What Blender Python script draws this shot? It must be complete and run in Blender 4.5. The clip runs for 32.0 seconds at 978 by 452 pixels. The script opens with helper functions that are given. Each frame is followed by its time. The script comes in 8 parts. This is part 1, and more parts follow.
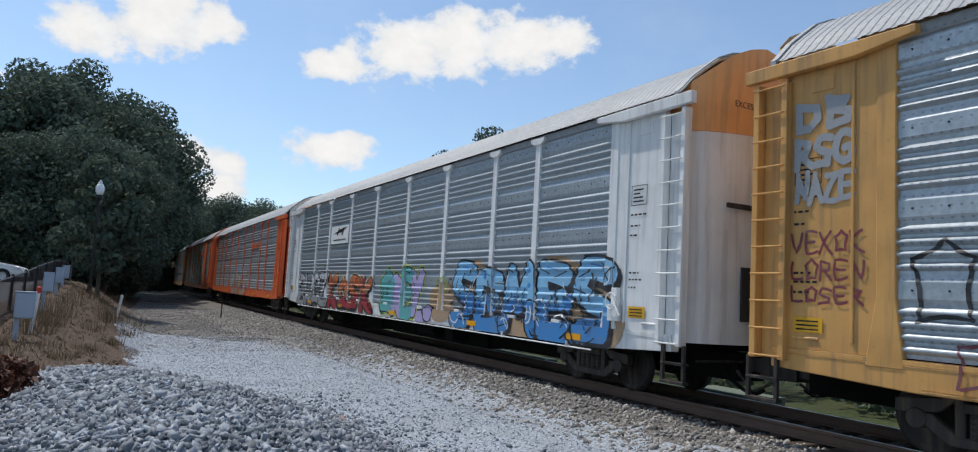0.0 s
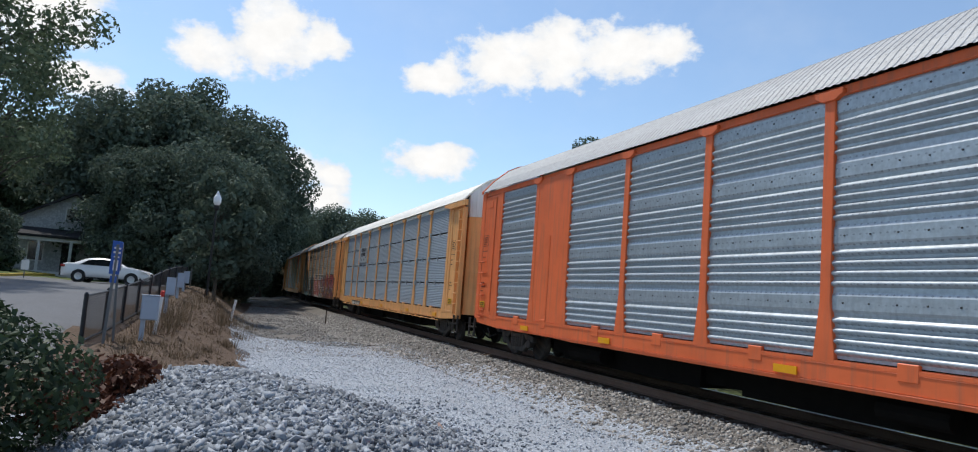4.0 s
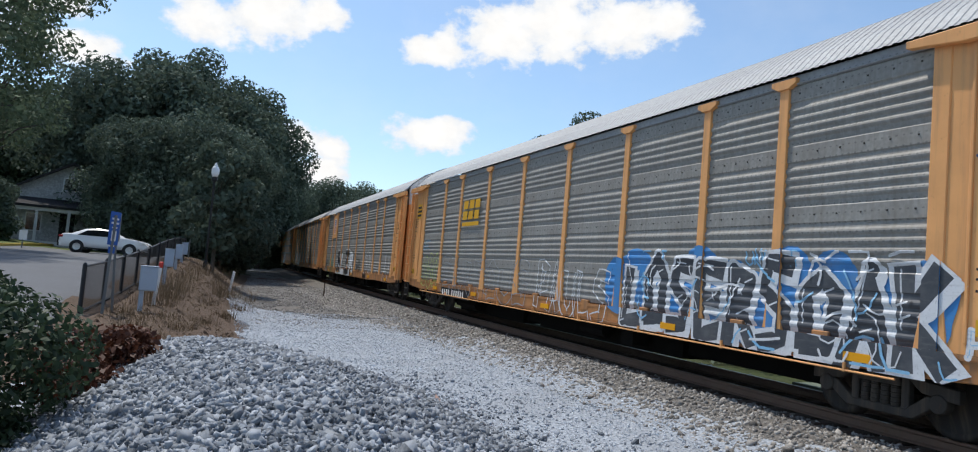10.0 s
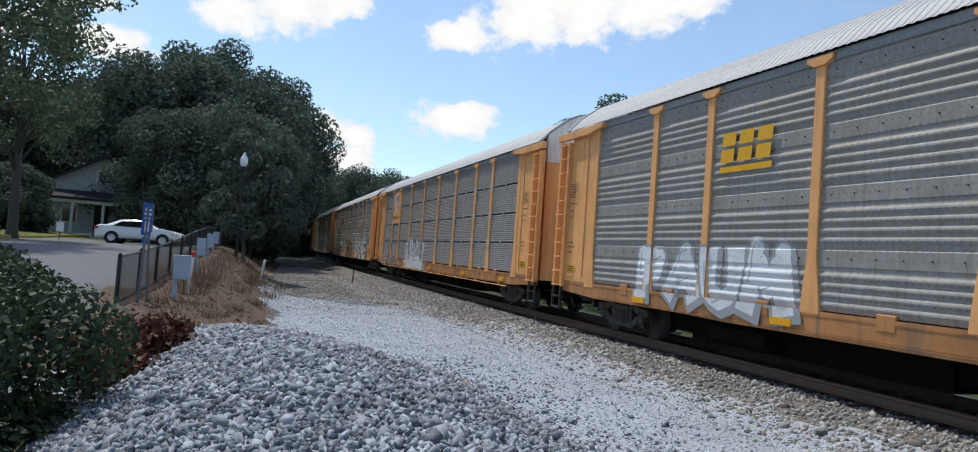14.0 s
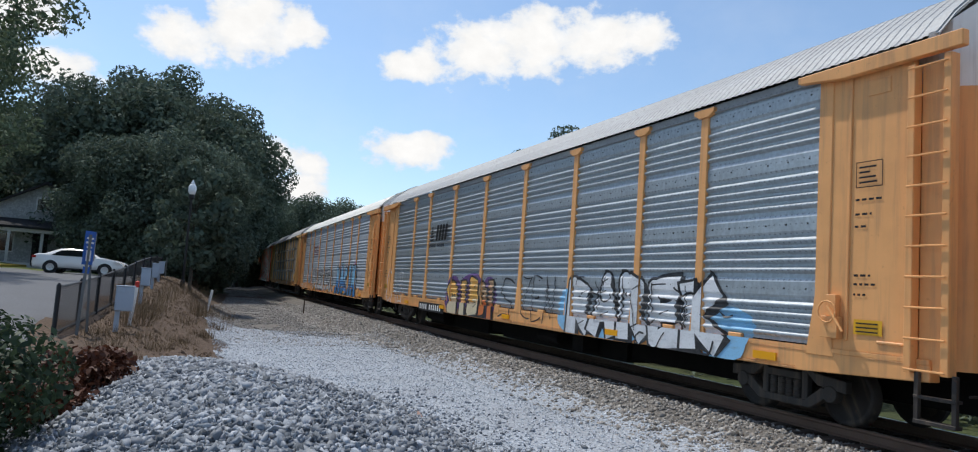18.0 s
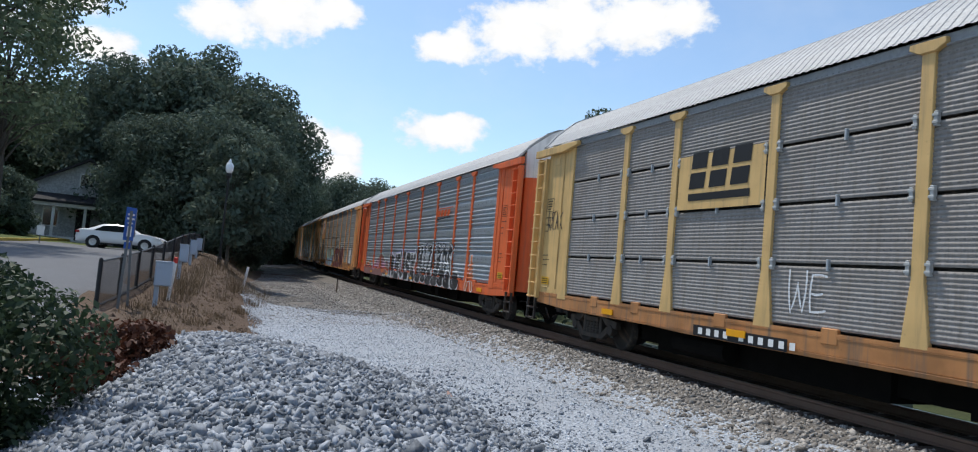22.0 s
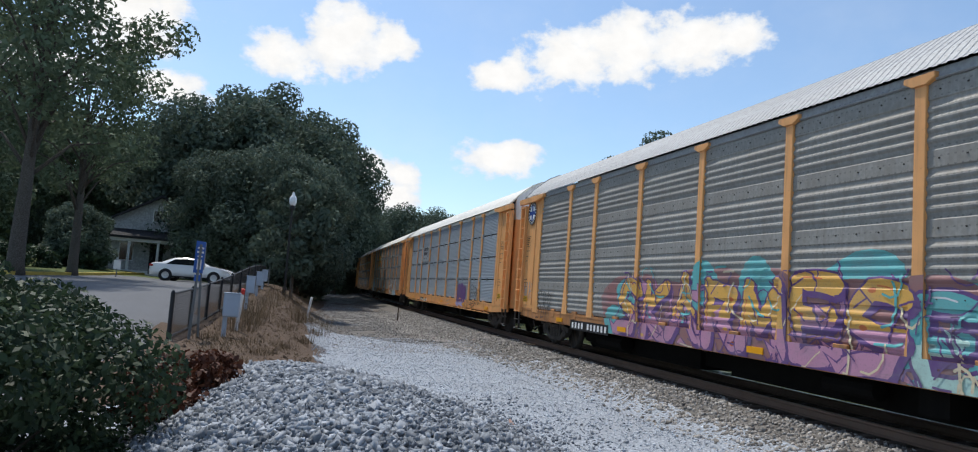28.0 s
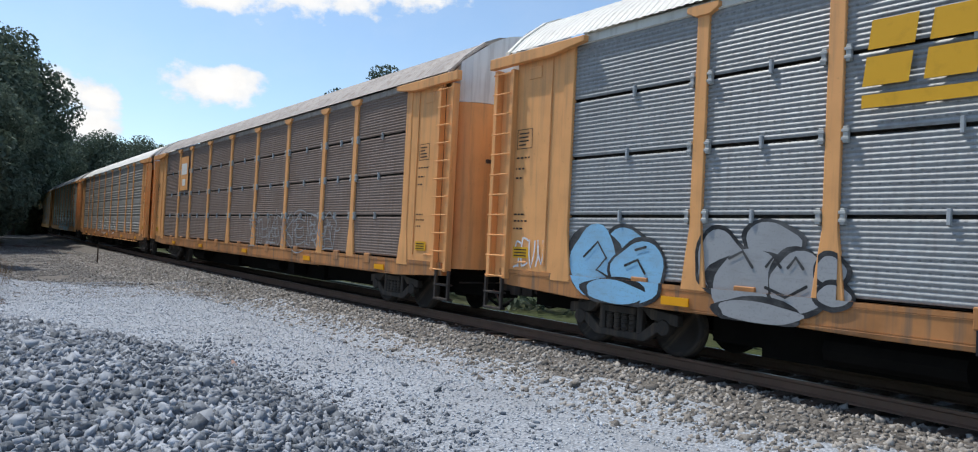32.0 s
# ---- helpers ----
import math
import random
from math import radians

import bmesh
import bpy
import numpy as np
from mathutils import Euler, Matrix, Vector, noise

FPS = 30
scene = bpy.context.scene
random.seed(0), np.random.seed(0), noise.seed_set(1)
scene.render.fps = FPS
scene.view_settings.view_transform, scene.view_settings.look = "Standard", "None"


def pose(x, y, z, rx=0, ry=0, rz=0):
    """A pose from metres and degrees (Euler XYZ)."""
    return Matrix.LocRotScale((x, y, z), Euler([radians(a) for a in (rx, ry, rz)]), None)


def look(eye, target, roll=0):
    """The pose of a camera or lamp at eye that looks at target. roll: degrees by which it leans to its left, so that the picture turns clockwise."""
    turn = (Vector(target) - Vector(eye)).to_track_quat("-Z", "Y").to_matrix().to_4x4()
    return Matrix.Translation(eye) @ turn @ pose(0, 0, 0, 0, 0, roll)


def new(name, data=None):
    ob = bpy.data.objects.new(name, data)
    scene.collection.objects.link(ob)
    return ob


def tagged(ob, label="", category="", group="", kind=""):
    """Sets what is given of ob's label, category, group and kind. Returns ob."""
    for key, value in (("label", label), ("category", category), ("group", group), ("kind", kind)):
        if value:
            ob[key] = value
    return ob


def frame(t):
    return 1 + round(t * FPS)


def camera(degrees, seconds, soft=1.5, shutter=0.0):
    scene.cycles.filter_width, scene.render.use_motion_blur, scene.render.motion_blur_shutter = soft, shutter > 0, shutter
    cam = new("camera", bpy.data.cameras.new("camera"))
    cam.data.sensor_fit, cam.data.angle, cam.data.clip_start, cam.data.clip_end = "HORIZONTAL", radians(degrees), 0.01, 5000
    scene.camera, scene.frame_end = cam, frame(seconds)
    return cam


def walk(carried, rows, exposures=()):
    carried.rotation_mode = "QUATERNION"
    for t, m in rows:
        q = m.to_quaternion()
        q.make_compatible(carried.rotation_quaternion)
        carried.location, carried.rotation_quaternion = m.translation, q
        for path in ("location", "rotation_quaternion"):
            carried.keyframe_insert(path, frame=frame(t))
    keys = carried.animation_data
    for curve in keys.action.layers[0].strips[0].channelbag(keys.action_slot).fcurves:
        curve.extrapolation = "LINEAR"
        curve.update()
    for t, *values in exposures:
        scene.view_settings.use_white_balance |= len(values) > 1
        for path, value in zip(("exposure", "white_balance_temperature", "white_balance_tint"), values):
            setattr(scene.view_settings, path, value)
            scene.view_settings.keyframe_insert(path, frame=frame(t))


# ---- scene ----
cam = camera(67.9, 32.0, 1.1)
PATH = [
    (0.0, (0.0, 0.0, 1.76), (-0.0684, 9.9550, 2.7048), 3.20),
    (0.5, (0.0, 0.0, 1.76), (-0.0957, 9.9760, 2.4456), 2.75),
    (1.0, (0.0, 0.0, 1.76), (-0.3584, 9.9450, 2.7439), 2.70),
    (1.5, (0.0, 0.0, 1.76), (-0.7296, 9.9325, 2.6613), 3.81),
    (2.0, (0.0, 0.0, 1.76), (-1.0902, 9.8978, 2.6795), 4.60),
    (2.5, (0.0, 0.0, 1.76), (-1.0408, 9.9259, 2.3877), 3.85),
    (3.0, (0.0, 0.0, 1.76), (-1.3062, 9.8742, 2.6514), 4.25),
    (3.5, (0.0, 0.0, 1.76), (-1.4188, 9.8458, 2.7831), 4.23),
    (5.5, (0.0, 0.0, 1.76), (-1.3535, 9.8856, 2.4251), 4.94),
    (6.0, (0.0, 0.0, 1.76), (-1.5126, 9.8721, 2.2640), 5.38),
    (6.5, (0.0, 0.0, 1.76), (-1.4313, 9.8822, 2.3026), 4.98),
    (7.0, (0.0, 0.0, 1.76), (-1.3504, 9.8925, 2.3218), 4.82),
    (7.5, (0.0, 0.0, 1.76), (-1.4493, 9.8740, 2.3959), 5.21),
    (8.0, (0.0, 0.0, 1.76), (-1.4958, 9.8753, 2.2507), 6.38),
    (8.5, (0.0, 0.0, 1.76), (-1.4626, 9.8767, 2.3190), 6.02),
    (9.0, (0.0, 0.0, 1.76), (-1.4693, 9.8723, 2.3761), 5.55),
    (9.5, (0.0, 0.0, 1.76), (-1.3587, 9.8884, 2.3708), 4.96),
    (10.0, (0.0, 0.0, 1.76), (-1.3579, 9.8858, 2.4140), 4.81),
    (10.5, (0.0, 0.0, 1.76), (-1.3109, 9.8897, 2.4499), 4.16),
    (11.0, (0.0, 0.0, 1.76), (-1.1510, 9.9102, 2.4406), 3.96),
    (11.5, (0.0, 0.0, 1.76), (-1.3691, 9.8824, 2.4414), 3.88),
    (12.0, (0.0, 0.0, 1.76), (-1.5255, 9.8631, 2.3859), 4.69),
    (12.5, (0.0, 0.0, 1.76), (-1.5637, 9.8576, 2.3783), 4.80),
    (13.0, (0.0, 0.0, 1.76), (-1.8286, 9.8165, 2.3015), 4.36),
    (13.5, (0.0, 0.0, 1.76), (-1.7361, 9.8393, 2.1776), 3.89),
    (15.5, (0.0, 0.0, 1.76), (-1.5867, 9.8607, 2.2594), 4.66),
    (16.0, (0.0, 0.0, 1.76), (-1.2709, 9.8985, 2.3961), 4.20),
    (16.5, (0.0, 0.0, 1.76), (-0.7269, 9.9370, 2.6132), 4.27),
    (17.0, (0.0, 0.0, 1.76), (-0.9095, 9.9220, 2.6125), 4.03),
    (17.5, (0.0, 0.0, 1.76), (-1.1129, 9.9024, 2.5990), 4.32),
    (18.0, (0.0, 0.0, 1.76), (-1.1021, 9.9009, 2.6305), 3.94),
    (18.5, (0.0, 0.0, 1.76), (-1.1680, 9.9010, 2.5388), 4.03),
    (19.0, (0.0, 0.0, 1.76), (-1.2706, 9.8930, 2.4763), 4.72),
    (19.5, (0.0, 0.0, 1.76), (-1.3088, 9.8892, 2.4609), 4.61),
    (20.0, (0.0, 0.0, 1.76), (-1.4257, 9.8667, 2.5441), 5.08),
    (20.5, (0.0, 0.0, 1.76), (-1.4972, 9.8651, 2.4223), 4.97),
    (21.0, (0.0, 0.0, 1.76), (-1.5292, 9.8586, 2.4453), 4.97),
    (21.5, (0.0, 0.0, 1.76), (-1.5432, 9.8559, 2.4527), 4.74),
    (22.0, (0.0, 0.0, 1.76), (-1.5232, 9.8653, 2.3561), 5.07),
    (22.5, (0.0, 0.0, 1.76), (-1.4241, 9.8724, 2.4727), 4.97),
    (23.0, (0.0, 0.0, 1.76), (-1.4698, 9.8649, 2.4834), 4.19),
    (23.5, (0.0, 0.0, 1.76), (-1.3945, 9.8734, 2.5160), 4.14),
    (24.0, (0.0, 0.0, 1.76), (-1.3028, 9.8877, 2.4927), 4.87),
    (24.5, (0.0, 0.0, 1.76), (-1.0622, 9.9136, 2.5296), 4.09),
    (25.0, (0.0, 0.0, 1.76), (-1.2782, 9.8505, 2.9147), 3.67),
    (25.5, (0.0, 0.0, 1.76), (-1.7086, 9.8197, 2.5690), 2.83),
    (27.5, (0.0, 0.0, 1.76), (-2.6678, 9.5991, 2.6207), 4.95),
    (28.0, (0.0, 0.0, 1.76), (-2.3296, 9.6835, 2.6556), 4.17),
    (28.5, (0.0, 0.0, 1.76), (-0.2387, 9.9451, 2.7787), 3.78),
    (29.0, (0.0, 0.0, 1.76), (1.0428, 9.9417, 2.0330), 3.75),
    (29.5, (0.0, 0.0, 1.76), (1.1021, 9.9333, 2.0978), 1.30),
    (30.0, (0.0, 0.0, 1.76), (1.4871, 9.8831, 2.0949), 1.22),
    (30.5, (0.0, 0.0, 1.76), (1.6513, 9.8572, 2.0888), 1.92),
    (31.0, (0.0, 0.0, 1.76), (1.4800, 9.8872, 1.9894), 2.50),
    (31.5, (0.0, 0.0, 1.76), (1.4395, 9.8934, 1.9822), 3.10),
    (32.0, (0.0, 0.0, 1.76), (1.4028, 9.8987, 1.9805), 2.82),
]
walk(cam, [(t, look(eye, target, roll)) for t, eye, target, roll in PATH],
     [(0.0, -0.10), (1.0, -0.05), (2.0, 0.02), (6.0, 0.03), (7.0, 0.12), (8.5, 0.06), (13.0, 0.06), (18.0, 0.0), (20.0, 0.04), (23.0, 0.12), (25.0, -0.03), (28.0, 0.03), (30.0, 0.0), (32.0, 0.06)])

# ---- world, sun ----
SUN_AZ, SUN_EL = -50.0, 60.0
sun_way = Vector((math.sin(radians(SUN_AZ)) * math.cos(radians(SUN_EL)),
                  math.cos(radians(SUN_AZ)) * math.cos(radians(SUN_EL)), math.sin(radians(SUN_EL))))
sun_data = bpy.data.lights.new("sun", "SUN")
sun_data.energy, sun_data.angle, sun_data.color = 3.7, radians(1.0), (1.0, 0.95, 0.88)
sun = new("sun", sun_data)
sun.matrix_world = look(sun_way * 200, (0, 0, 0))
scene.view_settings.exposure = 0.0

world = bpy.data.worlds.new("sky")
scene.world = world
world.use_nodes = True
wt = world.node_tree
wt.nodes.clear()


def wmath(op, a, b=None, clamp=False):
    n = wt.nodes.new("ShaderNodeMath")
    n.operation, n.use_clamp = op, clamp
    for i, v in enumerate((a, b)):
        if v is None:
            continue
        if isinstance(v, (int, float)):
            n.inputs[i].default_value = v
        else:
            wt.links.new(v, n.inputs[i])
    return n.outputs[0]


sky = wt.nodes.new("ShaderNodeTexSky")
sky.sky_type, sky.sun_disc = "NISHITA", False
sky.sun_elevation, sky.sun_rotation = radians(SUN_EL), radians(SUN_AZ)
sky.air_density, sky.dust_density, sky.ozone_density = 1.0, 0.6, 1.3
coord = wt.nodes.new("ShaderNodeTexCoord")
split = wt.nodes.new("ShaderNodeSeparateXYZ")
wt.links.new(coord.outputs["Generated"], split.inputs[0])
az = wmath("MULTIPLY", wmath("ARCTAN2", split.outputs[0], split.outputs[1]), 57.2958)
el = wmath("MULTIPLY", wmath("ARCSINE", split.outputs[2]), 57.2958)
place2 = wt.nodes.new("ShaderNodeCombineXYZ")
wt.links.new(az, place2.inputs[0])
wt.links.new(el, place2.inputs[1])
# clouds: azimuth, elevation, half width, half height, in degrees
CLOUDS = [
    (-13.0, 16.9, 3.6, 1.5), (-8.0, 18.4, 4.5, 2.6), (-3.5, 19.5, 4.5, 2.9), (1.5, 19.7, 4.5, 2.5), (5.0, 20.0, 2.6, 1.7),
    (-13.3, 10.3, 4.1, 1.5), (-11.6, 10.9, 1.9, 1.3),
    (-23.0, 8.8, 2.3, 1.7), (-20.9, 8.6, 1.8, 1.0), (-21.4, 6.6, 2.6, 1.5),
    (-30.5, 16.6, 3.4, 1.9), (-26.0, 18.3, 3.8, 3.2), (-22.5, 18.4, 2.4, 1.7),
    (-41.5, 18.0, 4.8, 4.4), (-38.5, 12.8, 3.4, 1.5), (-45.5, 13.0, 4.0, 2.0),
    (-70, 20, 9, 4), (-95, 30, 12, 5), (-130, 18, 10, 4), (160, 25, 12, 5), (120, 15, 9, 3), (85, 28, 12, 5), (40, 24, 8, 3), (-30, 45, 12, 5),
]
cover = None
for a0, e0, w0, h0 in CLOUDS:
    sub = wt.nodes.new("ShaderNodeVectorMath")
    sub.operation = "SUBTRACT"
    wt.links.new(place2.outputs[0], sub.inputs[0])
    sub.inputs[1].default_value = (a0, e0, 0)
    mul = wt.nodes.new("ShaderNodeVectorMath")
    mul.operation = "MULTIPLY"
    wt.links.new(sub.outputs[0], mul.inputs[0])
    mul.inputs[1].default_value = (1 / w0, 1 / h0, 0)
    ln = wt.nodes.new("ShaderNodeVectorMath")
    ln.operation = "LENGTH"
    wt.links.new(mul.outputs[0], ln.inputs[0])
    blob = wmath("SUBTRACT", 1.0, ln.outputs["Value"])
    if cover is None:
        cover = blob
    else:
        n = wt.nodes.new("ShaderNodeMath")
        n.operation = "SMOOTH_MAX"
        wt.links.new(cover, n.inputs[0])
        wt.links.new(blob, n.inputs[1])
        n.inputs[2].default_value = 0.18
        cover = n.outputs[0]


def wnoise(scale, detail, rough):
    mp = wt.nodes.new("ShaderNodeVectorMath")
    mp.operation = "MULTIPLY"
    wt.links.new(place2.outputs[0], mp.inputs[0])
    mp.inputs[1].default_value = (1.0, 1.35, 1.0)
    n = wt.nodes.new("ShaderNodeTexNoise")
    wt.links.new(mp.outputs[0], n.inputs["Vector"])
    n.inputs["Scale"].default_value, n.inputs["Detail"].default_value, n.inputs["Roughness"].default_value = scale, detail, rough
    return n.outputs["Fac"]


rag = wmath("MULTIPLY", wmath("SUBTRACT", wnoise(0.42, 6.0, 0.58), 0.5), 1.75)
edge = wmath("ADD", cover, rag)
mask = wt.nodes.new("ShaderNodeMapRange")
mask.interpolation_type = "SMOOTHSTEP"
wt.links.new(edge, mask.inputs[0])
mask.inputs[1].default_value, mask.inputs[2].default_value = -0.10, 0.36
# thin veil beside the clouds
veil = wmath("MULTIPLY", wmath("SUBTRACT", wnoise(0.11, 5.0, 0.6), 0.45, True), 0.7, True)
body = wmath("ADD", wmath("MULTIPLY", wnoise(0.5, 5.0, 0.6), 0.22), 0.88)
white = wt.nodes.new("ShaderNodeMix")
white.data_type = "RGBA"
white.inputs[6].default_value, white.inputs[7].default_value = (0.78, 0.84, 0.92, 1), (1.0, 0.99, 0.975, 1)
wt.links.new(wmath("MULTIPLY", edge, 1.6, True), white.inputs[0])
SKY_GAIN, CLOUD_GAIN = 0.15, 0.98
skyb = wt.nodes.new("ShaderNodeBackground")
tint = wt.nodes.new("ShaderNodeMix")
tint.data_type, tint.blend_type = "RGBA", "MULTIPLY"
tint.inputs[0].default_value, tint.inputs[7].default_value = 1.0, (0.87, 0.985, 1.05, 1)
wt.links.new(sky.outputs[0], tint.inputs[6])
wt.links.new(tint.outputs[2], skyb.inputs[0])
skyb.inputs[1].default_value = SKY_GAIN
cloudb = wt.nodes.new("ShaderNodeBackground")
wt.links.new(white.outputs[2], cloudb.inputs[0])
wt.links.new(wmath("MULTIPLY", body, CLOUD_GAIN), cloudb.inputs[1])
mixb = wt.nodes.new("ShaderNodeMixShader")
wt.links.new(wmath("MAXIMUM", mask.outputs[0], wmath("ADD", wmath("MULTIPLY", veil, 0.5), 0.08)), mixb.inputs[0])
wt.links.new(skyb.outputs[0], mixb.inputs[1])
wt.links.new(cloudb.outputs[0], mixb.inputs[2])
wout = wt.nodes.new("ShaderNodeOutputWorld")
wt.links.new(mixb.outputs[0], wout.inputs[0])

# ---- materials ----
class Nodes:
    """Short hand for building one material's node tree."""

    def __init__(self, name):
        self.m = bpy.data.materials.new(name)
        self.m.use_nodes = True
        self.t = self.m.node_tree
        self.b = self.t.nodes["Principled BSDF"]
        self.co = self.t.nodes.new("ShaderNodeTexCoord").outputs["Object"]

    def link(self, a, b):
        self.t.links.new(a, b)

    def scaled(self, vec, s):
        n = self.t.nodes.new("ShaderNodeVectorMath")
        n.operation = "MULTIPLY"
        self.link(vec, n.inputs[0])
        n.inputs[1].default_value = s
        return n.outputs[0]

    def noise(self, scale, detail=4.0, rough=0.55, vec=None, stretch=None):
        v = vec or self.co
        if stretch:
            v = self.scaled(v, stretch)
        n = self.t.nodes.new("ShaderNodeTexNoise")
        self.link(v, n.inputs["Vector"])
        n.inputs["Scale"].default_value, n.inputs["Detail"].default_value, n.inputs["Roughness"].default_value = scale, detail, rough
        return n.outputs["Fac"]

    def ramp(self, fac, lo, hi):
        n = self.t.nodes.new("ShaderNodeMapRange")
        n.interpolation_type = "SMOOTHSTEP"
        self.link(fac, n.inputs[0])
        n.inputs[1].default_value, n.inputs[2].default_value = lo, hi
        return n.outputs[0]

    def math(self, op, a, b, clamp=False):
        n = self.t.nodes.new("ShaderNodeMath")
        n.operation, n.use_clamp = op, clamp
        for i, v in enumerate((a, b)):
            if isinstance(v, (int, float)):
                n.inputs[i].default_value = v
            else:
                self.link(v, n.inputs[i])
        return n.outputs[0]

    def mix(self, fac, a, b):
        n = self.t.nodes.new("ShaderNodeMix")
        n.data_type = "RGBA"
        for i, v in ((0, fac), (6, a), (7, b)):
            if isinstance(v, (int, float)):
                n.inputs[i].default_value = v
            elif isinstance(v, tuple):
                n.inputs[i].default_value = (*v, 1)
            else:
                self.link(v, n.inputs[i])
        return n.outputs[2]

    def random(self):
        return self.t.nodes.new("ShaderNodeObjectInfo").outputs["Random"]

    def island(self):
        return self.t.nodes.new("ShaderNodeNewGeometry").outputs["Random Per Island"]

    def bump(self, fac, strength, dist=0.01):
        n = self.t.nodes.new("ShaderNodeBump")
        self.link(fac, n.inputs["Height"])
        n.inputs["Strength"].default_value, n.inputs["Distance"].default_value = strength, dist
        self.link(n.outputs[0], self.b.inputs["Normal"])

    def done(self, colour, rough=0.6, metal=0.0, spec=0.5):
        if isinstance(colour, tuple):
            self.b.inputs["Base Color"].default_value = (*colour, 1)
        else:
            self.link(colour, self.b.inputs["Base Color"])
        if isinstance(rough, (int, float)):
            self.b.inputs["Roughness"].default_value = rough
        else:
            self.link(rough, self.b.inputs["Roughness"])
        self.b.inputs["Metallic"].default_value = metal
        self.b.inputs["Specular IOR Level"].default_value = spec
        return self.m


def dim(c, k):
    return tuple(min(1.0, v * k) for v in c)


def rail_paint(name, col, dirt=0.35, rust=0.25, rough=0.5):
    """Weathered railcar paint: run-down streaks, blotches, rust specks."""
    n = Nodes(name)
    blot = n.ramp(n.noise(1.3, 5), 0.35, 0.72)
    streak = n.ramp(n.noise(2.2, 4, 0.6, stretch=(3.2, 3.2, 0.22)), 0.46, 0.72)
    c = n.mix(n.math("MULTIPLY", blot, dirt), col, dim(col, 0.55))
    c = n.mix(n.math("MULTIPLY", streak, dirt), c, (0.16, 0.12, 0.085))
    speck = n.ramp(n.noise(9, 6, 0.7), 0.60, 0.74)
    c = n.mix(n.math("MULTIPLY", speck, rust), c, (0.16, 0.07, 0.03))
    c = n.mix(n.math("MULTIPLY", n.random(), 0.14), c, dim(col, 0.7))
    n.bump(n.noise(26, 4), 0.12, 0.004)
    return n.done(c, rough, 0.0, 0.35)


def galvanised(name, col, dirt, dirtcol, rough=0.42, metal=0.55):
    """Zinc side sheets: spangle, punched dots, grime running down."""
    n = Nodes(name)
    sp = n.noise(14, 3, 0.5)
    c = n.mix(n.ramp(sp, 0.3, 0.7), dim(col, 0.86), dim(col, 1.12))
    band = n.ramp(n.noise(1.0, 3, 0.5, stretch=(0.35, 1, 2.6)), 0.3, 0.72)
    c = n.mix(n.math("MULTIPLY", band, 0.35), c, dim(col, 0.7))
    streak = n.ramp(n.noise(3.2, 5, 0.65, stretch=(3.5, 1, 0.25)), 0.42, 0.74)
    c = n.mix(n.math("MULTIPLY", streak, dirt), c, dirtcol)
    blot = n.ramp(n.noise(0.8, 5), 0.4, 0.7)
    c = n.mix(n.math("MULTIPLY", blot, dirt * 0.8), c, dirtcol)
    # small punched vents in rows
    fr = n.t.nodes.new("ShaderNodeVectorMath")
    fr.operation = "FRACTION"
    n.link(n.scaled(n.co, (9.0, 0.0, 7.0)), fr.inputs[0])
    sub = n.t.nodes.new("ShaderNodeVectorMath")
    sub.operation = "SUBTRACT"
    n.link(fr.outputs[0], sub.inputs[0])
    sub.inputs[1].default_value = (0.5, 0.0, 0.5)
    ln = n.t.nodes.new("ShaderNodeVectorMath")
    ln.operation = "LENGTH"
    n.link(n.scaled(sub.outputs[0], (1.0, 1.0, 2.0)), ln.inputs[0])
    dot = n.math("LESS_THAN", ln.outputs["Value"], 0.18)
    keep = n.ramp(n.noise(0.9, 2, 0.5, stretch=(0.2, 0.2, 2.4)), 0.42, 0.48)
    c = n.mix(n.math("MULTIPLY", n.math("MULTIPLY", dot, keep), 0.40), c, (0.05, 0.05, 0.052))
    c = n.mix(n.math("MULTIPLY", n.random(), 0.22), c, dim(col, 0.72))
    n.bump(sp, 0.10, 0.004)
    return n.done(c, n.ramp(n.noise(3, 3), -0.6, 1.9) if rough is None else rough, metal, 0.4)


YELLOW = rail_paint("railcar yellow", (0.85, 0.41, 0.15), 0.30, 0.26)
YELLOW_OLD = rail_paint("old railcar yellow", (0.68, 0.36, 0.11), 0.50, 0.40)
ORANGE = rail_paint("railcar orange", (0.80, 0.155, 0.045), 0.30, 0.15)
PALE = rail_paint("pale cream yellow", (0.74, 0.48, 0.19), 0.40, 0.35)
WHITE = rail_paint("chalky white paint", (0.82, 0.82, 0.80), 0.30, 0.12)
ROOF_WHITE = rail_paint("white roof paint", (0.74, 0.73, 0.67), 0.20, 0.05, 0.55)
ROOF_GREY = galvanised("zinc roof", (0.36, 0.375, 0.385), 0.22, (0.25, 0.24, 0.23), 0.62, 0.12)
ROOF_RUST = rail_paint("rusty roof", (0.42, 0.38, 0.35), 0.55, 0.7, 0.7)
GALV = galvanised("bright zinc sheet", (0.43, 0.475, 0.505), 0.28, (0.22, 0.23, 0.24), 0.37, 0.42)
GALV_BLUE = galvanised("bluish zinc sheet", (0.33, 0.385, 0.435), 0.24, (0.33, 0.33, 0.34), 0.58, 0.15)
GALV_CHALK = galvanised("chalky blue-grey sheet", (0.40, 0.455, 0.51), 0.3, (0.40, 0.38, 0.39), 0.65, 0.10)
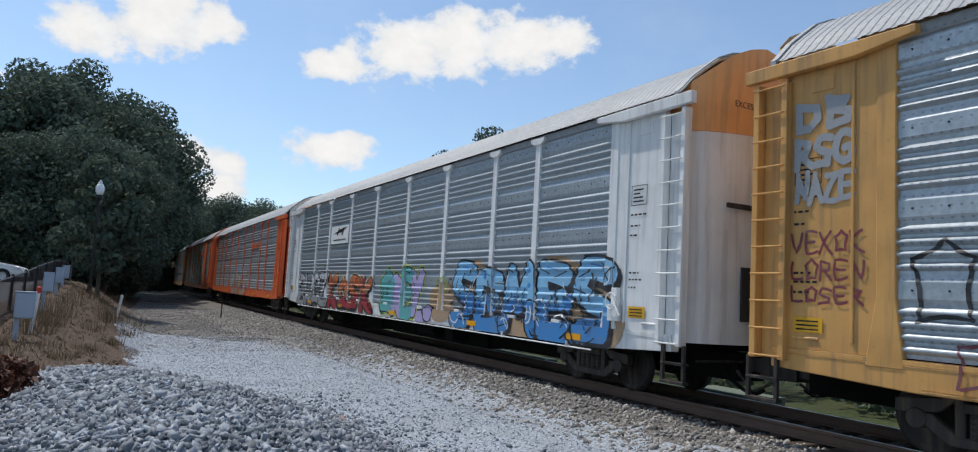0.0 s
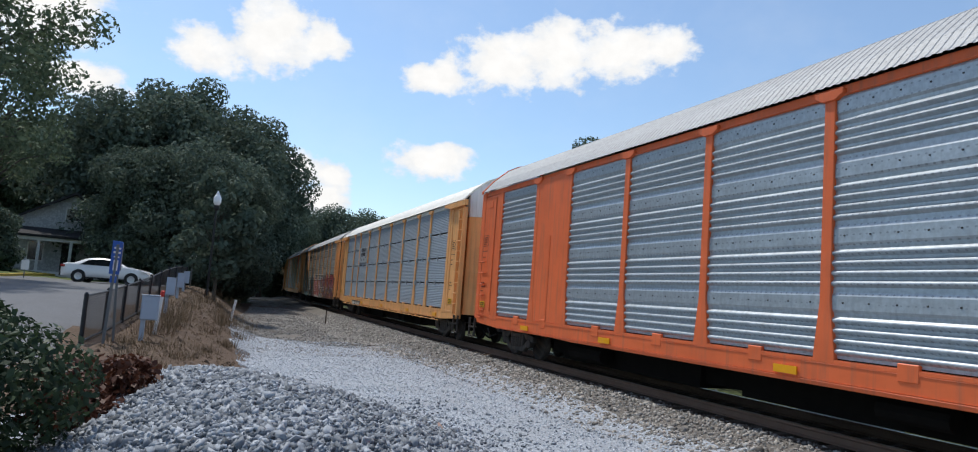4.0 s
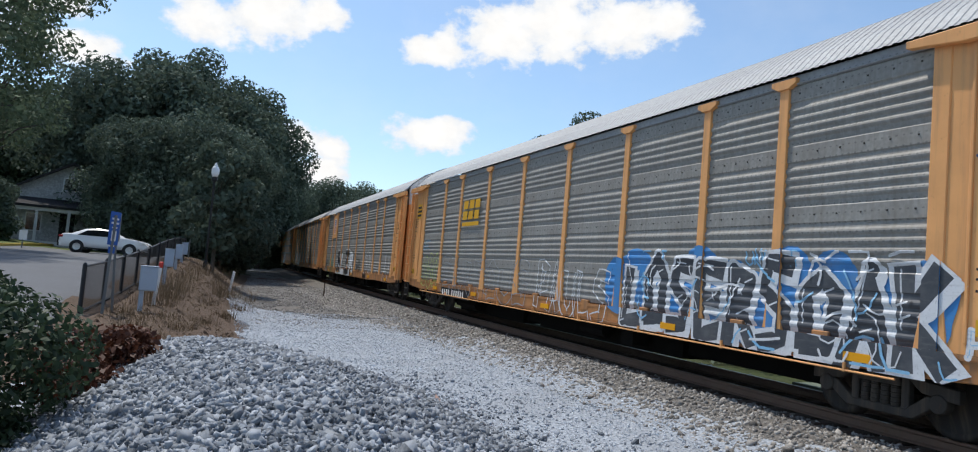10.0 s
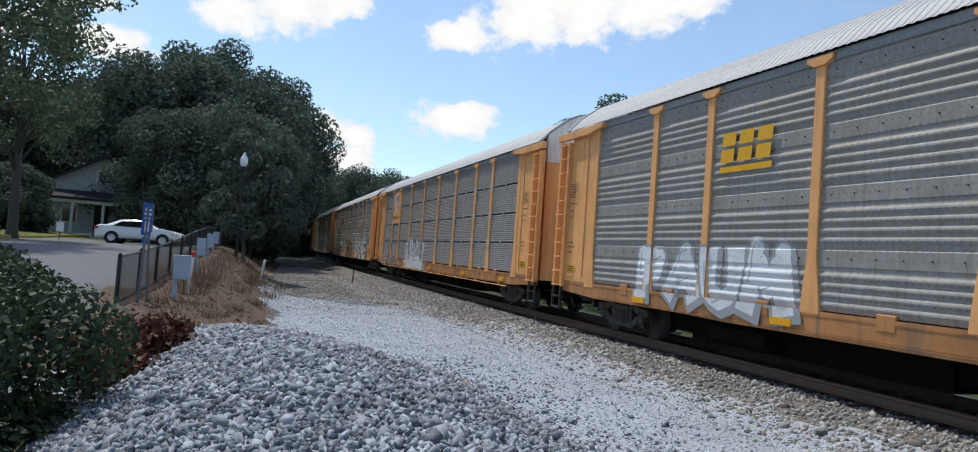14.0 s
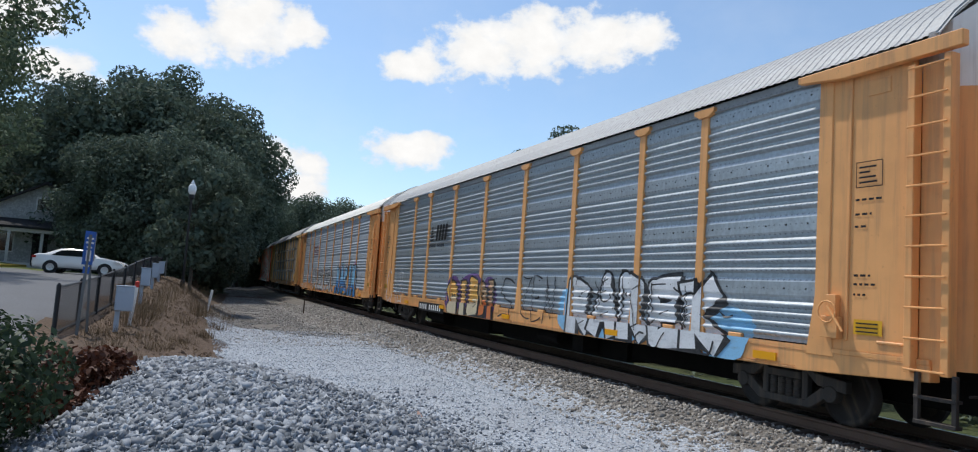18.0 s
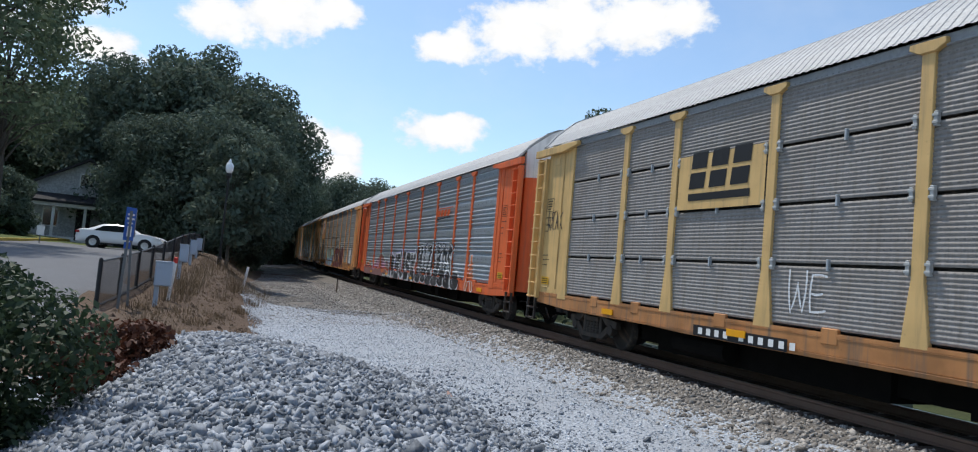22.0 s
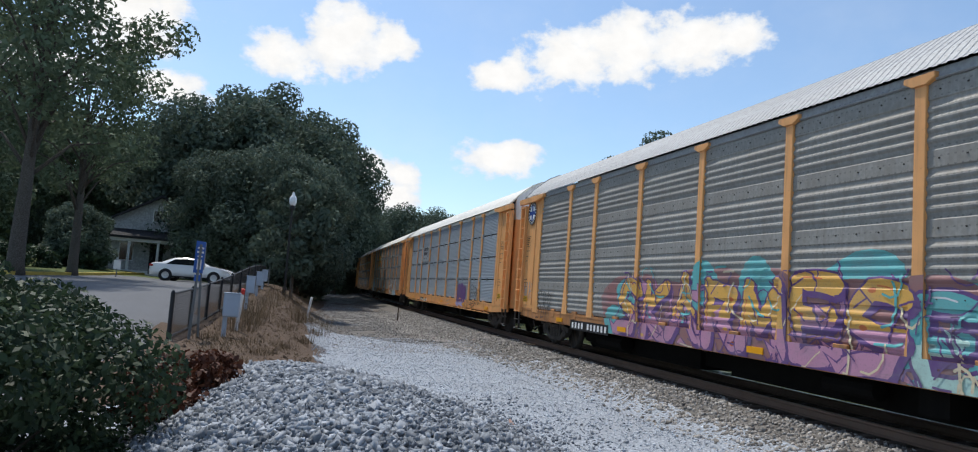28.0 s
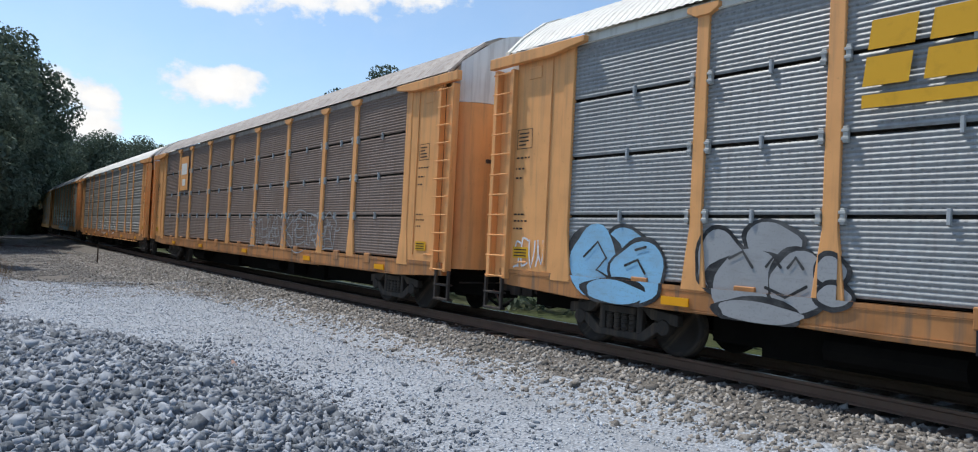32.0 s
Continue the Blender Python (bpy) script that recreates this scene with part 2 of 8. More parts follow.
GALV_MID = galvanised("plain grey zinc sheet", (0.33, 0.345, 0.35), 0.35, (0.18, 0.17, 0.16), 0.5, 0.25)
GALV_DULL = galvanised("dull brown-grey sheet", (0.325, 0.314, 0.286), 0.5, (0.185, 0.162, 0.135), 0.66, 0.10)
GALV_DARK = galvanised("dark weathered sheet", (0.315, 0.295, 0.275), 0.6, (0.185, 0.155, 0.125), 0.7, 0.08)
GALV_RUST = galvanised("rust-brown sheet", (0.25, 0.19, 0.155), 0.7, (0.17, 0.105, 0.07), 0.6, 0.15)
SILL_DIRTY = rail_paint("rust-stained yellow sill", (0.52, 0.23, 0.08), 0.85, 0.75, 0.65)
IRON = rail_paint("grimy iron", (0.034, 0.029, 0.026), 0.5, 0.5, 0.7)
BOGIE_IRON = rail_paint("dusty cast iron", (0.045, 0.040, 0.036), 0.5, 0.4, 0.7)
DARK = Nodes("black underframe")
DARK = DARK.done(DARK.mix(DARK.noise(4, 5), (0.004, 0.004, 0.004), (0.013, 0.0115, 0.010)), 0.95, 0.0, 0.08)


def flat_paint(name, col, rough=0.55, wear=0.15):
    n = Nodes(name)
    c = n.mix(n.math("MULTIPLY", n.ramp(n.noise(5, 5, 0.6), 0.5, 0.75), wear * 2), col, dim(col, 0.5))
    return n.done(c, rough, 0.0, 0.3)


def spray(name, col):
    """Sprayed paint on the ribbed sheets, thin enough to show the metal's grime."""
    n = Nodes(name)
    fade = n.ramp(n.noise(1.6, 5, 0.6), 0.42, 0.85)
    c = n.mix(n.math("MULTIPLY", fade, 0.45), col, (0.24, 0.24, 0.24))
    thin = n.ramp(n.noise(5.5, 5, 0.7, stretch=(0.5, 1, 3.0)), 0.50, 0.78)
    c = n.mix(n.math("MULTIPLY", thin, 0.40), c, (0.20, 0.195, 0.185))
    c = n.mix(n.math("MULTIPLY", n.ramp(n.noise(30, 3, 0.6), 0.55, 0.7), 0.25), c, (0.12, 0.115, 0.11))
    n.bump(n.noise(40, 3), 0.10, 0.004)
    return n.done(c, 0.45, 0.0, 0.4)


SPRAYS = {k: spray("spray " + k, v) for k, v in dict(
    black=(0.012, 0.012, 0.014), white=(0.72, 0.73, 0.74), blue=(0.05, 0.24, 0.55), sky=(0.25, 0.52, 0.75), navy=(0.03, 0.06, 0.16),
    red=(0.42, 0.03, 0.04), maroon=(0.20, 0.03, 0.045), orange=(0.65, 0.18, 0.05), yellow=(0.76, 0.42, 0.09), teal=(0.12, 0.42, 0.42),
    mint=(0.45, 0.66, 0.58), purple=(0.13, 0.06, 0.20), pink=(0.52, 0.25, 0.36), salmon=(0.62, 0.21, 0.21), slate=(0.055, 0.06, 0.07), lilac=(0.45, 0.38, 0.62), green=(0.06, 0.33, 0.16),
    grey=(0.33, 0.34, 0.35), cream=(0.70, 0.58, 0.38), tan=(0.46, 0.30, 0.17), mauve=(0.30, 0.14, 0.13), brown=(0.13, 0.085, 0.065), lime=(0.45, 0.55, 0.12)).items()}
INK = flat_paint("stencil black", (0.015, 0.015, 0.016))
LETTER_WHITE = flat_paint("stencil white", (0.78, 0.78, 0.75))
LOGO_RED = flat_paint("logo red", (0.50, 0.02, 0.03))
LOGO_BLUE = flat_paint("logo blue", (0.04, 0.09, 0.34))
LOGO_YELLOW = flat_paint("logo yellow", (0.72, 0.38, 0.02))
LOGO_ORANGE = flat_paint("logo orange", (0.62, 0.10, 0.02))
CLIP_GREY = flat_paint("pale zinc clip", (0.40, 0.41, 0.40))
PLATE_GREY = flat_paint("grey plate", (0.37, 0.40, 0.42))
REFLECT = flat_paint("yellow reflective tape", (0.80, 0.36, 0.01), 0.35)
STEEL = Nodes("polished rail head")
STEEL = STEEL.done(STEEL.mix(STEEL.noise(6, 3, 0.5, stretch=(1, 1, 1)), (0.30, 0.29, 0.28), (0.48, 0.47, 0.45)), 0.28, 0.9)


def stone_mat(name, lo, hi, tint):
    n = Nodes(name)
    c = n.mix(n.island(), lo, hi)
    c = n.mix(n.math("MULTIPLY", n.ramp(n.noise(60, 3), 0.4, 0.7), 0.35), c, tint)
    c = n.mix(n.math("MULTIPLY", n.ramp(n.noise(1.1, 4), 0.4, 0.65), 0.25), c, dim(lo, 0.8))
    n.bump(n.noise(140, 3), 0.3, 0.004)
    return n.done(c, 0.85, 0.0, 0.25)


PILE_STONE = stone_mat("blue-grey crushed stone", (0.075, 0.088, 0.103), (0.42, 0.455, 0.50), (0.33, 0.355, 0.385))
BALLAST_STONE = stone_mat("tan-grey ballast stone", (0.085, 0.078, 0.07), (0.44, 0.415, 0.38), (0.31, 0.29, 0.26))
DUSTY_STONE = stone_mat("dusty grey-brown stone", (0.10, 0.095, 0.09), (0.36, 0.345, 0.325), (0.24, 0.23, 0.215))
LANE_STONE = stone_mat("pale screenings", (0.22, 0.245, 0.275), (0.62, 0.665, 0.72), (0.52, 0.555, 0.59))


def ground_mat(name, c1, c2, c3, s=1.0, bump=0.4, grain=26.0):
    n = Nodes(name)
    g = n.noise(grain * s, 6, 0.7)
    c = n.mix(n.ramp(g, 0.32, 0.68), c1, c2)
    c = n.mix(n.math("MULTIPLY", n.ramp(n.noise(0.55 * s, 5, 0.6), 0.40, 0.68), 0.7), c, c3)
    v = n.t.nodes.new("ShaderNodeTexVoronoi")
    n.link(n.co, v.inputs["Vector"])
    v.inputs["Scale"].default_value = grain * 0.9 * s
    c = n.mix(n.math("MULTIPLY", n.ramp(v.outputs["Distance"], 0.25, 0.75), 0.45), c, dim(c1, 0.55))
    n.bump(v.outputs["Distance"], bump, 0.02)
    return n.done(c, 0.92, 0.0, 0.2)


LANE = ground_mat("pale gravel lane", (0.22, 0.245, 0.275), (0.50, 0.54, 0.59), (0.33, 0.352, 0.378))
BED = ground_mat("ballast bed", (0.09, 0.082, 0.073), (0.22, 0.205, 0.187), (0.15, 0.14, 0.125))
FAR_LANE = ground_mat("dusty gravel lane", (0.115, 0.107, 0.098), (0.28, 0.268, 0.25), (0.15, 0.132, 0.112), 0.8, 0.6, 16.0)
# ground under the stone heap, darkened so shade between stones is in the colour
GAP_GRIT = ground_mat("gap-shaded stone grit", (0.05, 0.055, 0.062), (0.13, 0.14, 0.155), (0.09, 0.095, 0.105), 1.0, 0.6)
DIRT = ground_mat("dry dirt and dead grass", (0.075, 0.050, 0.036), (0.165, 0.115, 0.080), (0.11, 0.076, 0.05), 0.6, 0.9)
GRASS = ground_mat("mown grass", (0.055, 0.085, 0.02), (0.13, 0.16, 0.05), (0.10, 0.11, 0.035), 0.8, 0.5)
FAR_GREEN = ground_mat("wood floor green", (0.03, 0.045, 0.015), (0.08, 0.10, 0.035), (0.06, 0.06, 0.03), 0.4, 0.5)
ASPHALT = ground_mat("old asphalt", (0.12, 0.125, 0.134), (0.20, 0.206, 0.216), (0.145, 0.148, 0.155), 1.6, 0.15)
PATCH = ground_mat("dark wet patch", (0.06, 0.055, 0.05), (0.12, 0.11, 0.10), (0.09, 0.085, 0.075), 1.0, 0.3)
KERB_YELLOW = flat_paint("worn kerb yellow", (0.50, 0.36, 0.07), 0.8, 0.3)


def leaf_mat(name, lo, hi, rough=0.6):
    n = Nodes(name)
    c = n.mix(n.island(), lo, hi)
    c = n.mix(n.math("MULTIPLY", n.ramp(n.noise(0.35, 4), 0.35, 0.7), 0.5), c, dim(lo, 0.75))
    m = n.done(c, rough, 0.0, 0.25)
    tr = n.t.nodes.new("ShaderNodeBsdfTranslucent")
    n.link(c, tr.inputs[0])
    ms = n.t.nodes.new("ShaderNodeMixShader")
    ms.inputs[0].default_value = 0.22
    n.link(n.b.outputs[0], ms.inputs[1])
    n.link(tr.outputs[0], ms.inputs[2])
    n.link(ms.outputs[0], n.t.nodes["Material Output"].inputs[0])
    return m


# oak leaves pushed towards blue, distance haze put into their colour
LEAF_HAZED = leaf_mat("haze-tinted oak leaves", (0.080, 0.112, 0.084), (0.145, 0.188, 0.138), 0.9)
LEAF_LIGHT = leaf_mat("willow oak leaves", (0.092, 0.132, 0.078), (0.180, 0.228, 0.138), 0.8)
LEAF_SHRUB = leaf_mat("glossy shrub leaves", (0.024, 0.046, 0.026), (0.072, 0.112, 0.056), 0.6)
LEAF_RED = leaf_mat("dry red-brown twigs", (0.06, 0.02, 0.012), (0.14, 0.06, 0.035))
LEAF_DRY = leaf_mat("dry brown weeds", (0.085, 0.062, 0.038), (0.20, 0.148, 0.092), 0.9)
LEAF_STRAW = leaf_mat("straw grass blades", (0.30, 0.26, 0.12), (0.52, 0.47, 0.25), 0.8)
BARK = ground_mat("grey bark", (0.07, 0.06, 0.05), (0.15, 0.135, 0.115), (0.10, 0.09, 0.075), 0.9, 0.8, 18.0)

# ---- plan: the track is an arc, o counts metres from the cars' near side towards the eye, a counts metres ahead ----
X0, Y0, H0, KURV = 3.0, 12.156, 2.63421, -0.00048
RAIL = 0.12
CX, CY = X0 - math.cos(H0) / -KURV, Y0 + math.sin(H0) / -KURV


def track(s, off=1.52):
    """Point of the arc at s, off metres behind the cars' near side, and the way of travel."""
    h = H0 + KURV * s
    x = X0 + (math.cos(H0) - math.cos(h)) / KURV
    y = Y0 + (math.sin(h) - math.sin(H0)) / KURV
    return x - math.cos(h) * off, y + math.sin(h) * off, math.sin(h), math.cos(h)


def offset(x, y):
    return math.hypot(x - CX, y - CY) + 1 / KURV


def along(x, y):
    return -0.486 * x + 0.874 * y


def spot(o, a):
    """World place of plan coordinates."""
    s = 9.17 - a
    for _ in range(3):
        x, y, _, _ = track(s, -o)
        s += along(x, y) - a
    return track(s, -o)[:2]


def smooth(v, lo, hi):
    t = min(1.0, max(0.0, (v - lo) / (hi - lo)))
    return t * t * (3 - 2 * t)


def wob(x, y, f, k=0.0):
    return noise.noise(Vector((x * f, y * f, k)))


PILE_O, PILE_A = 7.9, 6.3


def pile_height(o, a):
    r2 = ((o - PILE_O) / (3.1 if o < PILE_O else 2.5)) ** 2 + ((a - PILE_A) / (7.9 if a > PILE_A else 8.0)) ** 2
    return 1.10 * max(0.0, 1 - r2) ** 0.95


def bed_edge(a):
    return 1.25 + 1.5 * smooth(a, 18, 30)


def ground_z(x, y):
    o, a = offset(x, y), along(x, y)
    z = -0.38
    # track bed
    u = abs(o + 1.52)
    bed = -0.145 + 0.045 * smooth(u, 0.8, 1.3) - 0.31 * smooth(u, 1.75, 3.4)
    if abs(o + 1.52) < 3.5:
        z = bed
    # bank up to the car park
    near = smooth(a, 6, 17)
    lot = 1.35 * (0.55 + 0.45 * smooth(a, 14, 30))
    berm = 0.65 + 0.95 * smooth(a, 16, 36) - 0.3 * smooth(a, 46, 70)
    z += near * (berm * smooth(o, 6.6 - 0.6 * smooth(a, 18, 30), 9.6) + (lot - berm) * smooth(o, 10.2, 12.5))
    # rise towards the house and woods
    if o > 12:
        z += 0.075 * max(0.0, a - 48) * smooth(o, 14, 40)
        z += 0.02 * max(0.0, o - 30)
    # shrubbery corner beside the eye
    z += 0.35 * smooth(o, 11.0, 14.5) * (1 - smooth(a, 6, 16)) * smooth(a, -12, 2)
    z += pile_height(o, a) * 0.97
    if o < -6:
        z += 0.012 * (-6 - o)
    rough = 0.05 * wob(x, y, 0.45) + 0.02 * wob(x, y, 1.7, 3)
    if 11.6 < o and 16 < a < 48:
        rough *= 0.2
    if abs(o + 1.52) < 2.4:
        rough *= 0.3
    return z + rough


def steps(parts_):
    out = []
    for lo, hi, n in parts_:
        out += [lo + (hi - lo) * i / n for i in range(n)]
    return out + [parts_[-1][1]]


def mesh_of(name, verts, faces, smooth_shade=False):
    me = bpy.data.meshes.new(name)
    me.from_pydata(verts, [], faces)
    if smooth_shade:
        me.shade_smooth()
    me.update()
    return me


def solid(name, me, material, parent=None, m=None, label=""):
    """An object on a mesh with a material of its own, so that alike meshes can be shared."""
    ob = new(name, me)
    if not me.materials:
        me.materials.append(material)
    if me.materials[0] != material:
        ob.material_slots[0].link = "OBJECT"
        ob.material_slots[0].material = material
    if parent:
        ob.parent = parent
    if m is not None:
        ob.matrix_local = m
    if label:
        ob["label"] = label
    return ob


def sheet(name, material, qs, as_, lift, edge=None, label=""):
    """A ground sheet over the plan; edge(o, a) > 0 inside, its rim sinks into the ground."""
    verts, faces, n = [], [], len(qs)
    for a in as_:
        for q in qs:
            x, y = spot(q, a)
            z = ground_z(x, y) + lift
            if edge:
                e = edge(q, a) + 0.55 * wob(x, y, 0.5, 9) + 0.30 * wob(x, y, 1.6, 4)
                z += min(0.0, e) * 0.5 - (0.02 if e < 0 else 0)
                z = max(z, ground_z(x, y) - 0.25)
            verts.append((x, y, z))
    for j in range(len(as_) - 1):
        for i in range(n - 1):
            faces.append((j * n + i, j * n + i + 1, (j + 1) * n + i + 1, (j + 1) * n + i))
    me = mesh_of(name, verts, faces, True)
    return tagged(solid(name, me, material), label, "ground", kind="structure")


# the ground, one sheet to the horizon
gq = steps([(-1400, -200, 12), (-200, -30, 17), (-30, -8, 11), (-8, 20, 80), (20, 60, 30), (60, 200, 20), (200, 1400, 12)])
ga = steps([(-1000, -100, 9), (-100, -20, 12), (-20, 0, 24), (0, 50, 110), (50, 120, 50), (120, 260, 25), (260, 1500, 14)])


def base_spot(q, a):
    return 0.874 * (8.55 - q) - 0.486 * a, 0.486 * (8.55 - q) + 0.874 * a


gv, gf = [], []
for a in ga:
    for q in gq:
        x, y = base_spot(q, a)
        gv.append((x, y, ground_z(x, y)))
for j in range(len(ga) - 1):
    for i in range(len(gq) - 1):
        k = j * len(gq) + i
        gf.append((k, k + 1, k + 1 + len(gq), k + len(gq)))
gm = mesh_of("ground", gv, gf, True)
for m in (DIRT, GRASS, FAR_GREEN, GAP_GRIT):
    gm.materials.append(m)
for poly in gm.polygons:
    c = poly.center
    o, a = offset(c.x, c.y), along(c.x, c.y)
    if o > 40 or a > 75 or o < -5 or a < -40:
        poly.material_index = 2
    elif o > 13 and a > 12:
        poly.material_index = 1
    elif a > 58 and o > 6.5:
        poly.material_index = 2
    elif pile_height(o, a) > 0.04:
        poly.material_index = 3
tagged(new("ground", gm), "dry dirt and dead grass bank beside the railway", "ground", kind="structure")

sheet("gravel_lane", LANE, steps([(0.2, 14, 56)]), steps([(-16, 0, 32), (0, 32, 90)]), 0.028,
      lambda o, a: min(o - bed_edge(a) + 0.5, 12 - o - 4.6 * smooth(a, 8, 16), 28.0 + 1.0 * math.sin(o * 1.3) - a), "pale crushed gravel lane beside the track")
sheet("dusty_lane", FAR_LANE, steps([(0.2, 9, 34)]), steps([(20, 60, 66), (60, 170, 50)]), 0.006,
      lambda o, a: min(o - 1.2, 7.3 - o - 2.0 * smooth(a, 30, 70), a - 21), "dusty gravel lane running into the woods")
sheet("ballast_bed", BED, steps([(-5.0, 2.2, 36)]), steps([(-80, -16, 24), (-16, 50, 100), (50, 170, 40), (170, 700, 40)]), 0.02,
      lambda o, a: min(bed_edge(a) - o, o + 4.9), "stone ballast bed under the rails")
sheet("dark_patch", PATCH, steps([(3.0, 7.6, 22)]), steps([(32, 38, 24)]), 0.02,
      lambda o, a: 0.9 - abs(o - 5.3) / 1.9 - abs(a - 34.9) / 1.7, "dark patch of old asphalt in the lane")
sheet("parking_lot", ASPHALT, steps([(9.6, 22, 36), (22, 62, 20)]), steps([(8.5, 60, 56), (60, 75, 8)]), 0.015,
      lambda o, a: min(o - 10.95 + 0.04 * (a - 17), a - 9.0, 52 + 0.35 * (o - 12) - a, 60 - o), "worn grey asphalt parking lot")

# low concrete slabs beyond the far rail
SLAB = ground_mat("weathered pale concrete", (0.13, 0.16, 0.12), (0.21, 0.245, 0.19), (0.17, 0.195, 0.15), 1.2, 0.2)
for a0_, a1_, o0_, o1_ in ((10.9, 12.9, -4.15, -5.0), (18.8, 27.5, -4.05, -4.4)):
    (xa, ya), (xb, yb), (xc, yc), (xd, yd) = spot(o0_, a0_), spot(o0_, a1_), spot(o1_, a1_), spot(o1_, a0_)
    zs_ = (-0.45, -0.10)
    me = mesh_of("concrete_slab", [(x, y, z) for z in zs_ for x, y in ((xa, ya), (xb, yb), (xc, yc), (xd, yd))],
                 [(0, 1, 2, 3), (7, 6, 5, 4), (0, 4, 5, 1), (1, 5, 6, 2), (2, 6, 7, 3), (3, 7, 4, 0)])
    tagged(solid("concrete_slab", me, SLAB), "low weathered concrete slab beyond the far rail", "concrete slab", "slabs beyond the rails")

# ---- rails and sleepers ----
RAIL_PROFILE = [(-0.075, 0.0), (-0.075, 0.015), (-0.012, 0.035), (-0.010, 0.12), (-0.037, 0.135), (-0.037, 0.17), (-0.028, 0.178),
                (0.028, 0.178), (0.037, 0.17), (0.037, 0.135), (0.010, 0.12), (0.012, 0.035), (0.075, 0.015), (0.075, 0.0)]
RUST = rail_paint("rusty rail web", (0.18, 0.11, 0.078), 0.4, 0.4, 0.85)
for gauge in (-0.755, 0.755):
    verts, faces = [], []
    ss = steps([(-760, -160, 40), (-160, 60, 74), (60, 660, 40)])
    n = len(RAIL_PROFILE)
    for s in ss:
        for dy, dz in RAIL_PROFILE:
            x, y, _, _ = track(s, 1.52 + gauge + dy)
            verts.append((x, y, RAIL - 0.178 + dz))
    for j in range(len(ss) - 1):
        for i in range(n):
            faces.append((j * n + i, j * n + (i + 1) % n, (j + 1) * n + (i + 1) % n, (j + 1) * n + i))
    me = mesh_of("rail", verts, faces)
    me.materials.append(RUST)
    me.materials.append(STEEL)
    for p_ in me.polygons:
        if p_.index % n in (6,):
            p_.material_index = 1
    tagged(new("rail", me), "rusty steel rail with a polished head", "rail", "rails of the track", kind="structure")
WOOD = ground_mat("creosoted sleeper wood", (0.06, 0.042, 0.032), (0.13, 0.095, 0.072), (0.09, 0.07, 0.055), 1.0, 0.5)
bm = bmesh.new()
bmesh.ops.create_cube(bm, size=1.0)
bmesh.ops.scale(bm, vec=(0.23, 2.6, 0.18), verts=bm.verts)
bmesh.ops.bevel(bm, geom=bm.edges[:], offset=0.012, segments=1, affect="EDGES")
tie_mesh = bpy.data.meshes.new("sleeper")
bm.to_mesh(tie_mesh)
bm.free()
for i in range(150):
    s = -55 + i * 0.53
    x, y, dx, dy = track(s, 1.52)
    t_ob = solid("sleeper", tie_mesh, WOOD, None, pose(x, y, RAIL - 0.178 - 0.085, 0, 0, math.degrees(math.atan2(dy, dx)) + random.uniform(-1, 1)))
    tagged(t_ob, "dark creosoted wooden railway sleeper in ballast", "sleeper", "sleepers under the rails")

# ---- the train: enclosed car-carrying wagons ----
HALF = 11.62
POSTS = (-8.92, -6.98, -4.22, -1.42, 1.42, 4.22, 6.98, 8.92)
Z_DECK, Z_TOP = 1.29, 5.20


class Shape:
    """Collects boxes and prisms into one mesh."""

    def __init__(self):
        self.v, self.f = [], []

    def hexa(self, pts):
        k = len(self.v)
        self.v += pts
        self.f += [(k + a, k + b, k + c, k + d) for a, b, c, d in
                   ((0, 3, 2, 1), (4, 5, 6, 7), (0, 1, 5, 4), (1, 2, 6, 5), (2, 3, 7, 6), (3, 0, 4, 7))]
        return self

    def box(self, x0, x1, y0, y1, z0, z1):
        return self.hexa([(x0, y0, z0), (x1, y0, z0), (x1, y1, z0), (x0, y1, z0), (x0, y0, z1), (x1, y0, z1), (x1, y1, z1), (x0, y1, z1)])

    def prism(self, outline, y0, y1):
        """An outline in x, z pushed from y0 to y1."""
        k, n = len(self.v), len(outline)
        self.v += [(x, y0, z) for x, z in outline] + [(x, y1, z) for x, z in outline]
        self.f += [tuple(range(k, k + n)), tuple(range(k + 2 * n - 1, k + n - 1, -1))]
        self.f += [(k + (i + 1) % n, k + i, k + n + i, k + n + (i + 1) % n) for i in range(n)]
        return self

    def rod(self, a, b, r, n=6):
        a, b = Vector(a), Vector(b)
        q = (b - a).to_track_quat("Z", "Y")
        k = len(self.v)
        for end in (a, b):
            for i in range(n):
                t = 2 * math.pi * i / n
                self.v.append(tuple(end + q @ Vector((r * math.cos(t), r * math.sin(t), 0))))
        self.f += [(k + i, k + (i + 1) % n, k + n + (i + 1) % n, k + n + i) for i in range(n)]
        self.f += [tuple(range(k + n - 1, k - 1, -1)), tuple(range(k + n, k + 2 * n))]
        return self

    def mesh(self, name, bevel=0.0):
        me = mesh_of(name, self.v, self.f)
        bm = bmesh.new()
        bm.from_mesh(me)
        bmesh.ops.recalc_face_normals(bm, faces=bm.faces)
        if bevel:
            bmesh.ops.bevel(bm, geom=[e for e in bm.edges if len(e.link_faces) == 2 and e.calc_face_angle(0) > 0.5], offset=bevel, segments=1, affect="EDGES")
        bm.to_mesh(me)
        bm.free()
        return me


